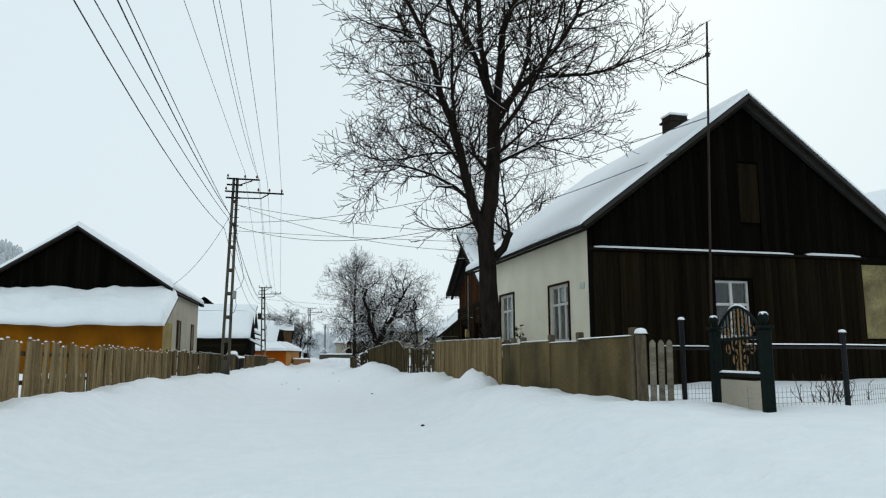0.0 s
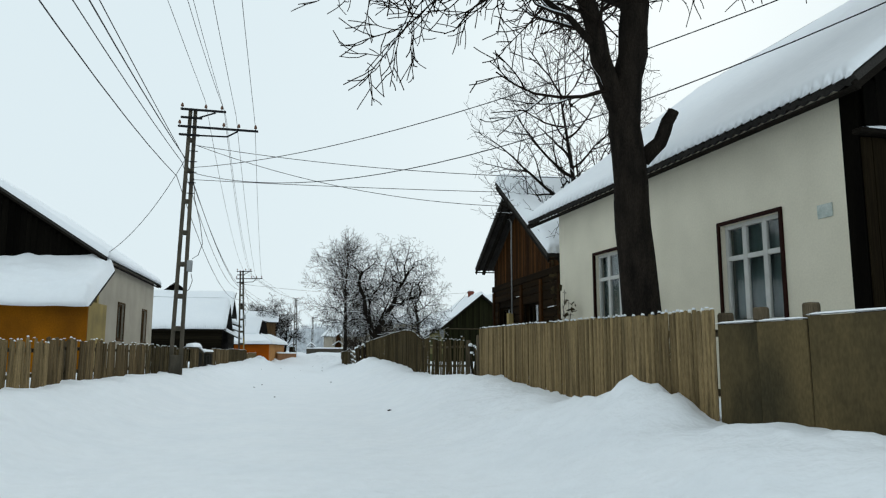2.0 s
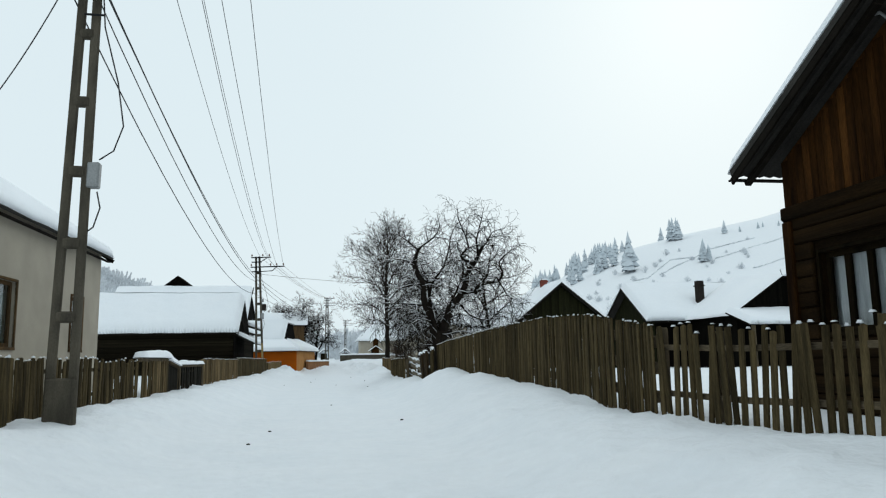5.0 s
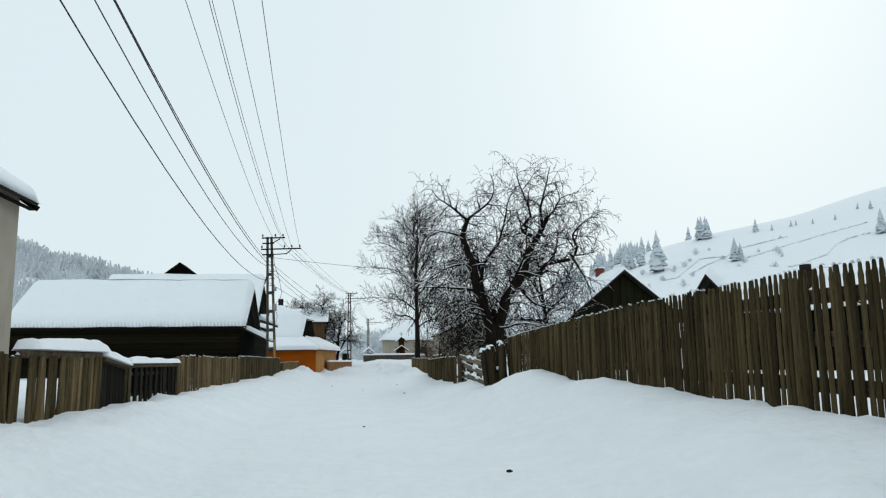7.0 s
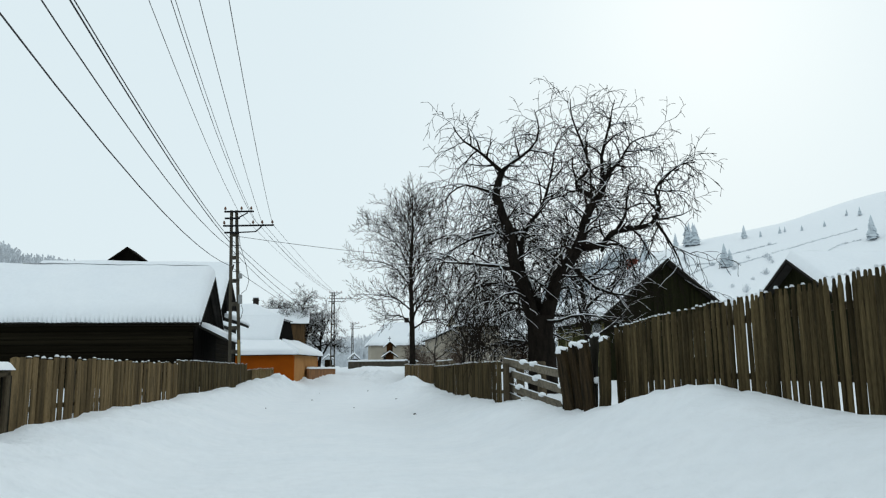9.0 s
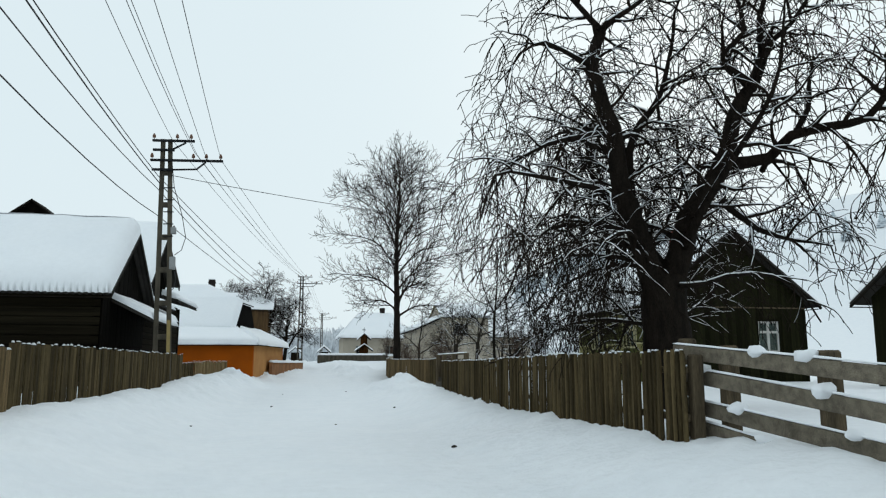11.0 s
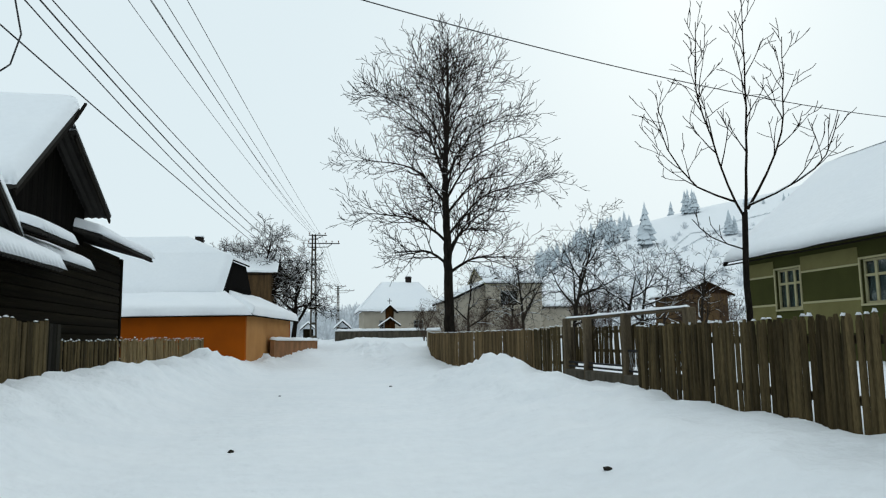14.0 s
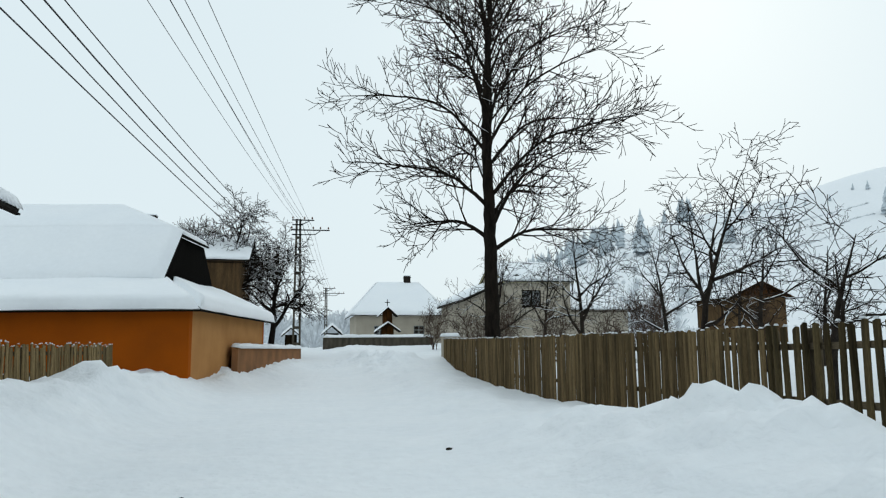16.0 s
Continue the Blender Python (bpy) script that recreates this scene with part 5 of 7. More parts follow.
GM = Matrix.Translation(GA) @ pose(0, 0, 0, 0, 0, math.degrees(math.atan2(1.5, 0.21)))
gl = 1.51
part("sheet", box(gl - 0.3, 0.02, 0.5, GREY_PLASTER, 0.004), gate, GM @ at(gl / 2, 0, 0.08), "plain beige sheet")
for z in (0.62, 1.1):
    part("gate_rail", box(gl - 0.24, 0.04, 0.04, GREEN_IRON, 0.006), gate, GM @ at(gl / 2, 0, z))
part("rail_snow", snow_on((-0.6, -0.03, 0), (0.6, -0.03, 0), (0.6, 0.03, 0), (-0.6, 0.03, 0), 0.03, 2, 0.0, step=0.06), gate, GM @ at(gl / 2, 0, 0.66), "thin line of snow")
for k in range(11):
    x = 0.2 + k * (gl - 0.4) / 10
    part("gate_bar", box(0.016, 0.016, 0.66 + 0.26 * math.sin(math.pi * k / 10), GREEN_IRON, 0.003), gate, GM @ at(x, 0, 0.62))
arc = [(0.12 + (gl - 0.24) * i / 12, 0, 1.26 + 0.28 * math.sin(math.pi * i / 12)) for i in range(13)]
part("gate_arch", tubes("arch", [(arc, [0.022] * 13, 6)], GREEN_IRON), gate, GM)
part("arch_snow", tubes("arch_snow", [([(a, 0, c + 0.025) for a, b, c in arc[3:10]], [0.005, 0.01, 0.012, 0.014, 0.012, 0.01, 0.005], 6)], ROOF_SNOW), gate, GM, "snow on the arch")


def scroll(cx, cz, r, turn, flip):
    return [(cx + flip * (r * (1 - i / 22) * math.cos(turn + i * 0.42)), -0.02, cz + r * (1 - i / 22) * math.sin(turn + i * 0.42)) for i in range(20)]


for cx, cz, r, tn in ((0.14, 1.08, 0.15, 3.1), (0.17, 1.31, 0.12, 4.7), (0.15, 0.86, 0.12, 1.6), (0.36, 1.2, 0.09, 0.0), (0.36, 1.0, 0.09, 3.1), (0.07, 0.72, 0.07, 4.7), (0.08, 1.45, 0.07, 1.6)):
    for fl in (-1, 1):
        part("scroll", tubes("scroll", [(scroll(gl / 2 + fl * cx, cz, r, tn, fl), [0.011] * 20, 5)], GOLD), gate, GM, "bronze painted scroll")
part("scroll", tubes("scroll", [([(gl / 2, -0.02, 0.64), (gl / 2, -0.02, 1.0), (gl / 2, -0.02, 1.58)], [0.012] * 3, 5)], GOLD), gate, GM, "bronze painted stem")
mesh_fence = thing("wire_fence", "sagging wire mesh fence on black posts with a snowy rail", "fence", at(4.9, 9.8, 0.3))
for x, y, h in ((0.28, -0.1, 1.4), (2.2, -0.9, 1.2), (4.2, 0.1, 1.2), (6.4, 1.2, 1.2)):
    part("post", box(0.06, 0.06, h, IRON, 0.01), mesh_fence, at(x, y, 0))
    part("post_snow", snow_on((-0.04, -0.04, 0), (0.04, -0.04, 0), (0.04, 0.04, 0), (-0.04, 0.04, 0), 0.035, 2, 0.0, step=0.012), mesh_fence, at(x, y, h), "snow cap")
for (xa, ya), (xb, yb) in (((0.0, 0.0), (0.95, 0.3)), ((0.55, -1.2), (2.2, -0.9)), ((2.2, -0.9), (4.2, 0.1)), ((4.2, 0.1), (6.4, 1.2))):
    bar("rail", (xa, ya, 1.0), (xb, yb, 1.0), 0.03, 0.03, IRON, mesh_fence)
    ln = math.hypot(xb - xa, yb - ya)
    mm = at(xa, ya, 1.03, math.degrees(math.atan2(yb - ya, xb - xa)))
    part("rail_snow", snow_on((0, -0.015, 0), (ln, -0.015, 0), (ln, 0.015, 0), (0, 0.015, 0), 0.012, 4, 0.0, step=0.1), mesh_fence, mm, "snow on the rail")
    lines = []
    for z in np.arange(0.15, 0.5, 0.07):
        lines.append(([(xa, ya, z), (xb, yb, z)], [0.003, 0.003], 3))
    for k in range(int(ln / 0.07)):
        s = k * 0.07 / ln
        lines.append(([(xa + (xb - xa) * s, ya + (yb - ya) * s, 0.1), (xa + (xb - xa) * s, ya + (yb - ya) * s, 0.5)], [0.003, 0.003], 3))
    part("mesh_wire", tubes("mesh_wire", lines, METAL_GREY), mesh_fence)

# television antenna mast before the gable
mast = thing("antenna_mast", "tall rusty antenna mast with a small aerial", "antenna", WH @ at(2.6, -0.75, 0.3))
part("mast", tubes("mast", [([(0, 0, 0), (0.07, 0, 2.4), (0.41, 0, 9.26)], [0.036, 0.033, 0.026], 7)], RUST), mast)
bar("boom", (0.46, -0.01, 8.42), (-0.8, 0.05, 7.76), 0.03, 0.03, RUST, mast)
bar("boom_stay", (0.31, 0, 7.58), (-0.61, 0.04, 7.84), 0.022, 0.022, RUST, mast)
part("clamp", box(0.1, 0.08, 0.12, RUST, 0.015), mast, at(0.37, 0, 8.32))
for k in range(12):
    s = k / 11
    x, y, z = 0.34 - 1.1 * s, 0.05 * s, 8.36 - 0.58 * s
    bar("element", (x - 0.02, y - 0.22 + 0.08 * s, z + 0.035), (x + 0.02, y + 0.22 - 0.08 * s, z - 0.02), 0.014, 0.014, RUST, mast)

def snow_lump(r, seed):
    """An uneven lump of snow."""
    bm = bmesh.new()
    bmesh.ops.create_icosphere(bm, subdivisions=2, radius=r)
    for v in bm.verts:
        n_ = v.co.normalized()
        v.co *= 1 + 0.38 * noise.noise(n_ * 1.6 + Vector((seed, 3, 0))) + 0.12 * noise.noise(n_ * 5 + Vector((0, seed, 0)))
        v.co.z *= 0.72
        v.co.x *= 1.3
    me = bpy.data.meshes.new("snow_lump")
    bm.to_mesh(me)
    bm.free()
    me.materials.append(ROOF_SNOW)
    me.shade_smooth()
    return me


# gateway of horizontal poles, heaped with snow
rails = thing("pole_gate", "gateway of rough horizontal poles heaped with snow", "gate", at(3.8, 53.95, 0.4))
A, B = Vector((0.05, -0.5, -0.12)), Vector((-0.3, 3.0, 0.06))
rng = random.Random(8)
for k, z in enumerate((0.1, 0.36, 0.62, 0.88)):
    a = A + Vector((0.02, 0, z - 0.09 + rng.uniform(-0.03, 0.03)))
    b = B + Vector((0.02, 0, z + rng.uniform(-0.05, 0.05) + 0.06))
    bar("pole_rail", a, b, 0.03, 0.14, GREY_BOARD, rails, bevel=0.008)
    ln = (b - a).length
    part("rail_snow", snow_on((0, -0.015, 0), (ln, -0.015, 0), (ln, 0.015, 0), (0, 0.015, 0), 0.016, k, 0.0, step=0.06, lump=0.9), rails, Matrix.Translation(a + Vector((0, 0, 0.068))) @ (b - a).to_track_quat("X", "Z").to_matrix().to_4x4(), "line of snow on the rail")
    for s0 in (rng.uniform(0.02, 0.12), rng.uniform(0.3, 0.5), rng.uniform(0.6, 0.9)):
        r_ = rng.uniform(0.055, 0.09)
        part("snow_lump", snow_lump(r_, k * 7 + int(s0 * 50)), rails, Matrix.Translation(a.lerp(b, s0) + Vector((-0.01, 0, 0.06 + 0.3 * r_))) @ pose(0, 0, 0, rng.uniform(-15, 15), 0, rng.uniform(0, 180)), "lump of snow on the pole")
for q, h in ((A + Vector((0.1, 0.1, -0.1)), 1.25), (A.lerp(B, 0.45) + Vector((0.14, 0, -0.1)), 1.1), (B + Vector((0.12, -0.1, -0.1)), 1.15), (A.lerp(B, 0.8) + Vector((0.14, 0, -0.1)), 1.1)):
    part("post", box(0.15, 0.15, h, BLACK_OAK if h > 1.2 else POLE_WOOD, 0.02), rails, Matrix.Translation(q))
def split_slab(w, h, t, seed, material):
    """A rough slab split from a log: bowed across, uneven edges, a ragged rounded head."""
    rr = random.Random(seed)
    nx, nz = 7, 9
    verts, faces = [], []
    for side in (0, 1):
        for j in range(nz):
            v = j / (nz - 1)
            edge = 1 + 0.12 * noise.noise(Vector((seed, v * 2.5, side * 0.2))) - 0.22 * max(0.0, v - 0.82) / 0.18
            for i in range(nx):
                u = i / (nx - 1) * 2 - 1
                top = h * (1 - 0.06 * u * u - 0.03 * abs(noise.noise(Vector((u * 2, seed, 1)))))
                bow = -0.22 * w * (1 - u * u)
                verts.append((u * w / 2 * edge + 0.04 * math.sin(v * 2.2 + seed), (bow if side == 0 else t) + 0.012 * noise.noise(Vector((u * 3, v * 4, seed))), top * v))
    off = nx * nz
    for j in range(nz - 1):
        for i in range(nx - 1):
            q = j * nx + i
            faces += [(q, q + 1, q + nx + 1, q + nx), (off + q + 1, off + q, off + q + nx, off + q + nx + 1)]
    ring = [i for i in range(nx)] + [j * nx + nx - 1 for j in range(1, nz)] + [(nz - 1) * nx + i for i in range(nx - 2, -1, -1)] + [j * nx for j in range(nz - 2, 0, -1)]
    faces += [(ring[(k + 1) % len(ring)], ring[k], off + ring[k], off + ring[(k + 1) % len(ring)]) for k in range(len(ring))]
    return mesh_of("slab", verts, faces, material, True)


clutter = thing("lumber_pile", "old dark split slabs leaning at the gateway, capped with snow", "boards", at(3.75, 52.4, 0.4))
# offset along the lane, from the lane, width, height, lean along, lean across
for k, (y, x, w_, h_, ry_, rx_, ma) in enumerate(((0.92, 0.06, 0.2, 1.2, 1, -2, BLACK_OAK), (0.7, 0.1, 0.24, 1.28, -3, 2, BLACK_OAK), (0.42, -0.04, 0.38, 1.3, 5, -5, WET_SLAB), (0.2, 0.14, 0.24, 1.42, -4, 3, BLACK_OAK),
                                                  (0.0, 0.02, 0.3, 1.38, 6, -3, WET_SLAB), (-0.24, 0.1, 0.26, 1.5, -2, 2, BLACK_OAK), (-0.5, 0.0, 0.34, 1.36, 3, -4, WET_SLAB), (-0.8, 0.08, 0.28, 1.42, -3, 0, FENCE_DARK))):
    b_ = part("board", split_slab(w_, h_, 0.05, k + 2, ma), clutter, at(x, y, -0.12, 97, rx_, ry_))
    part("board_snow", snow_lump(w_ * 0.29, k), b_, at(0.03, -0.01, h_ - 0.035, 0, 0, 12 if k % 2 else -14), "snow cap")
    if k in (2, 4, 6):
        part("board_snow", snow_lump(0.075, k + 30), b_, at(-w_ * 0.3, -0.09, h_ * 0.55), "lump of clinging snow")

broken = thing("broken_gate", "collapsed dark picket gate leaning in the snow", "gate", at(4.55, 26.95, 0.45))
BRK = random.Random(21)
for k in range(13):
    w_, h_ = BRK.choice((0.075, 0.1, 0.13)), BRK.uniform(0.85, 1.32)
    q_ = part("plank", plank_mesh(w_, "square", FENCE_DARK if k % 3 else BLACK_OAK, k % 7), broken, at(0.35 * k / 13 + 0.1 + BRK.uniform(-0.05, 0.05), 0.05 + 0.21 * k + BRK.uniform(-0.05, 0.05), -0.15, 78 + BRK.uniform(-8, 8), BRK.uniform(-7, 7), BRK.uniform(-13, 13)))
    q_.scale = (1, 1, h_)
    if k % 3 != 1:
        part("snow_lump", snow_lump(BRK.uniform(0.035, 0.06), k), broken, q_.matrix_basis @ at(0, -0.01, 1.0), "snow on a broken plank").scale = (1, 1, 1)
bar("rail", (0.15, 0, 0.3), (0.5, 2.4, 0.35), 0.06, 0.06, FENCE_DARK, broken)
bar("rail", (0.15, 0, 0.85), (0.5, 2.4, 0.8), 0.06, 0.06, FENCE_DARK, broken)
part("post", box(0.16, 0.16, 1.5, POLE_WOOD, 0.02), broken, at(0.02, -0.1, -0.3))
part("top_rail_snow", snow_on((0, -0.04, 0), (2.3, -0.04, 0), (2.3, 0.04, 0), (0, 0.04, 0), 0.06, 3, 0.0, step=0.08), broken, at(0.17, 0.05, 0.88, 82), "snow on the rail")

# posts, wire mesh frames and a plinth before the green house
frames = thing("mesh_panel_fence", "framed wire mesh fence between dark posts on a plinth", "fence", at(3.55, 71.9, 0.3))
pts = [(1.45, 1.3), (1.52, 3.6), (1.56, 5.52), (1.52, 6.58)]
for (xa, ya), (xb, yb) in zip(pts, pts[1:]):
    ln = math.hypot(xb - xa, yb - ya)
    hd = math.degrees(math.atan2(yb - ya, xb - xa))
    mm = at(xa, ya, 0, hd)
    part("plinth", box(ln - 0.1, 0.2, 0.24, CONCRETE, 0.02), frames, mm @ at(ln / 2, 0, 0))
    for z in (0.3, 0.64 if ya < 2 else 0.38):
        bar("frame_rail", mm @ Vector((0.08, 0, z)), mm @ Vector((ln - 0.08, 0, z)), 0.035, 0.035, IRON, frames)
    lines = []
    n = int(ln / 0.13) if ya < 2 else 0
    for k in range(n):
        x = 0.08 + k * (ln - 0.16) / n
        lines.append(([(x, 0, 0.3), (min(x + 0.22, ln - 0.08), 0, 0.64)], [0.005] * 2, 4))
        lines.append(([(min(x + 0.22, ln - 0.08), 0, 0.3), (x, 0, 0.64)], [0.005] * 2, 4))
    if lines:
        part("mesh_wire", tubes("mesh_wire", lines, METAL_GREY), frames, mm)
    part("top_snow", snow_on((0, -0.03, 0), (ln, -0.03, 0), (ln, 0.03, 0), (0, 0.03, 0), 0.035, 5, 0.0, step=0.06, lump=0.8), frames, mm @ at(0, 0, 1.27), "snow on the pole")
    bar("top_pole", mm @ Vector((0.0, 0, 1.25)), mm @ Vector((ln, 0, 1.25)), 0.05, 0.05, POLE_WOOD, frames, bevel=0.015)
    n2 = int(ln / 0.095)
    for k in range(n2):
        rr = random.Random(k * 7 + int(ya * 10))
        part("slat", plank_mesh(0.08, "square", FENCE_DARK, k % 7), frames, mm @ at(0.05 + k * 0.095, -0.16 + rr.uniform(-0.02, 0.02), 0.36, 0, rr.uniform(-2, 2), rr.uniform(-3, 3))).scale = (1, 1, 0.73 + rr.uniform(-0.02, 0.02))
    for z in (0.62, 0.98):
        bar("slat_rail", mm @ Vector((0.0, -0.2, z)), mm @ Vector((ln, -0.2, z)), 0.05, 0.06, POLE_WOOD, frames)
for i, (x, y) in enumerate(pts):
    part("post", box(0.15, 0.15, 1.38, POLE_WOOD, 0.02), frames, at(x, y, -0.1))

# low orange wall past the outbuilding, and the wall across the end of the lane
low = thing("low_wall", "low faded orange wall topped with snow", "wall", at(-1.95, 98.9, 0.0, 81.5))
part("wall", wall(14.0, 1.25, 0.2, [], DULL_ORANGE), low)
part("top_snow", snow_on((0, -0.08, 1.26), (14, -0.08, 1.26), (14, 0.28, 1.3), (0, 0.28, 1.3), 0.13, 2, 0.03, lump=0.4), low, label="rounded snow on the wall")
end = thing("low_wall", "low grey wall with snow across the end of the lane", "wall", at(1.6, 124.5, 0.85))
part("wall", wall(7.6, 1.15, 0.25, [], CONCRETE), end)
part("top_snow", snow_on((0, -0.1, 1.16), (7.6, -0.1, 1.16), (7.6, 0.35, 1.2), (0, 0.35, 1.2), 0.16, 2, 0.03, lump=0.5), end, label="rounded snow on the wall")
for x, y in ((2.3, 127.0), (-0.6, 132.0)):
    wl_ = thing("well_house", "small well housing with a pointed snow roof", "well", at(x, y, 1.15))
    part("body", box(0.9, 0.9, 1.2, DARK_WALL, 0.02), wl_)
    for sg in (-1, 1):
        a, b, c, d = (sg * 0.75, -0.7, 1.1), (sg * 0.75, 0.7, 1.1), (0, 0.7, 1.75), (0, -0.7, 1.75)
        part("roof", slab(a, b, c, d, 0.05, RAFTER), wl_)
        part("roof_snow", snow_on(a, b, c, d, 0.2, 1, 0.03), wl_, label="snow cap")
pillar = thing("gate_pillar", "plastered gate pillar at the end of the plank fence", "pillar", at(7.25, 109.3, 0))
part("shaft", box(0.75, 0.6, 1.78, GREY_PLASTER, 0.03), pillar)
part("cap_snow", snow_on((-0.45, -0.36, 0), (0.45, -0.36, 0), (0.45, 0.36, 0), (-0.45, 0.36, 0), 0.16, 3, 0.02, step=0.08), pillar, at(0, 0, 1.78), "rounded snow")


# ---- trees ----
def grow(rng, out, p, d, length, r, level, spec, bends=None):
    """One stem with its side shoots; out collects (level, points, radii). bends: headings that the stem takes on in turn."""
    n = spec["segs"][level]
    pts, rad, dirs = [np.array(p, float)], [r], [np.array(d, float)]
    step = length / n
    d = np.array(d, float)
    end = spec["tip"][level]
    for i in range(n):
        if bends:
            f = (i + 0.5) / n * (len(bends) - 1)
            k = min(int(f), len(bends) - 2)
            d = np.array(bends[k], float) * (k + 1 - f) + np.array(bends[k + 1], float) * (f - k)
            d = d / np.linalg.norm(d) + rng.normal(0, 0.1, 3)
        else:
            d = d + rng.normal(0, spec["wander"][level], 3)
        d[2] += spec["lift"][level] * (1.0 if i < n * 0.6 else spec.get("late", 1.0))
        d /= np.linalg.norm(d)
        pts.append(pts[-1] + d * step)
        rad.append(max(spec["thin"], r * (1 - (1 - end) * (i + 1) / n)))
        dirs.append(d.copy())
    out.append((level, pts, rad))
    shoots(rng, out, pts, rad, dirs, length, level, spec)


def shoots(rng, out, pts, rad, dirs, length, level, spec):
    """The side shoots of a stem."""
    n = len(pts) - 1
    if level + 1 >= len(spec["segs"]):
        return
    c = spec["count"][level]
    c = max(1, int(round(c * length / spec["ref"][level] * rng.uniform(0.85, 1.15))))
    az = rng.uniform(0, 6.28)
    s0 = spec["start"][level]
    for k in range(c):
        t = s0 + (1 - s0) * (k + rng.uniform(0.1, 0.9)) / c
        f = t * n
        i = min(n - 1, int(f))
        q = pts[i] + (pts[i + 1] - pts[i]) * (f - i)
        tang = dirs[i + 1]
        az += 2.4 + rng.normal(0, 0.4)
        u = np.cross(tang, (0.13, 0.37, 0.92) if abs(tang[2]) < 0.9 else (1.0, 0.1, 0.0))
        u /= np.linalg.norm(u)
        v = np.cross(tang, u)
        ang = radians(spec["angle"][level] * rng.uniform(0.75, 1.25))
        nd = tang * math.cos(ang) + (u * math.cos(az) + v * math.sin(az)) * math.sin(ang)
        shape = 1 - spec["shrink"][level] * abs(t - spec["widest"][level]) / max(spec["widest"][level], 1 - spec["widest"][level])
        ln = spec["length"][level + 1] * shape * rng.uniform(0.7, 1.2)
        rr = max(spec["thin"], min(rad[i] * 0.72, spec["radius"][level + 1] * (0.6 + 0.5 * shape)))
        grow(rng, out, q, nd, ln, rr, level + 1, spec)


def curve_through(points, step, rng, wander):
    """A smooth line through the points, resampled at about the step, with a little wander of its own."""
    q = [np.array(p, float) for p in points]
    q = [2 * q[0] - q[1], *q, 2 * q[-1] - q[-2]]
    pts = []
    for i in range(1, len(q) - 2):
        n = max(2, int(np.linalg.norm(q[i + 1] - q[i]) / step))
        for k in range(n):
            t = k / n
            pts.append(0.5 * (2 * q[i] + (q[i + 1] - q[i - 1]) * t + (2 * q[i - 1] - 5 * q[i] + 4 * q[i + 1] - q[i + 2]) * t * t + (3 * q[i] - q[i - 1] - 3 * q[i + 1] + q[i + 2]) * t ** 3))
    pts.append(q[-2])
    for p in pts[1:]:
        p += rng.normal(0, wander, 3)
    return pts


def limb(rng, out, points, r0, r1, level, spec):
    """A main bough through the given points, tapering from r0 to r1, with its side shoots."""
    pts = curve_through(points, 0.3, rng, 0.35 * r0 ** 0.5 * 0.1)
    n = len(pts) - 1
    rad = [r0 + (r1 - r0) * (i / n) ** 0.8 for i in range(n + 1)]
    dirs = [d / (np.linalg.norm(d) + 1e-9) for d in np.gradient(np.array(pts), axis=0)]
    length = sum(np.linalg.norm(pts[i + 1] - pts[i]) for i in range(n))
    out.append((level, pts, rad))
    shoots(rng, out, pts, rad, dirs, length, level, spec)


def make_tree(name, label, x, y, spec, stems, seed, bark=BARK, twig=TWIG, snow=0.5, z=None, group="", snow_min=0.012, limbs=()):
    """A bare tree: stems are (base offset, direction, length, radius, level); limbs are (points, radius at the foot, at the tip, level and, where it differs, a spec of their own); the trunk and thick limbs in one mesh, the twigs in another, snow on top of the boughs."""
    rng = np.random.default_rng(seed)
    out = []
    for off, d, ln, r, lv in stems:
        bends = d if isinstance(d, list) else None
        d = np.array(d[0] if bends else d, float)
        grow(rng, out, off, d / np.linalg.norm(d), ln, r, lv, spec, bends)
    for points, r0, r1, lv, *own in limbs:
        limb(rng, out, points, r0, r1, lv, own[0] if own else spec)
    base = (ground_z(x, y) if z is None else z) - 0.12
    tree = thing(name, label, "tree", at(x, y, base), group=group)
    thick = [(p, r, 9 if r[0] > 0.12 else 6) for lv, p, r in out if r[0] > 0.045]
    thin = [(p, r, 4 if r[0] > 0.018 else 3) for lv, p, r in out if r[0] <= 0.045]
    part("trunk", tubes("trunk", thick, bark), tree)
    if thin:
        part("crown", tubes("crown", thin, twig), tree, label="dense bare twigs")
    if snow:
        lines = []
        for lv, p, r in out:
            if r[0] < snow_min or rng.random() > snow:
                continue
            pp = np.array(p)
            tg = np.gradient(pp, axis=0)
            flat = np.hypot(tg[:, 0], tg[:, 1]) / (np.linalg.norm(tg, axis=1) + 1e-9)
            a = 0 if lv > 1 else max(0, int(len(p) * 0.1))
            run = []
            for i in range(a, len(p)):
                if flat[i] > 0.55:
                    w = min(0.045, r[i] * 0.62 + 0.0015)
                    run.append((pp[i] + np.array((0, 0, r[i] * 0.7 + 0.002)), w))
                if (flat[i] <= 0.55 or i == len(p) - 1 or rng.random() < 0.08) and run:
                    if len(run) > 1:
                        lines.append(([q for q, w in run], [w * (0.5 if k in (0, len(run) - 1) else 1) for k, (q, w) in enumerate(run)], 4))
                    run = []
        if lines:
            part("bough_snow", tubes("bough_snow", lines, ROOF_SNOW), tree, label="snow lying on the boughs", kind="stuff")
    return tree


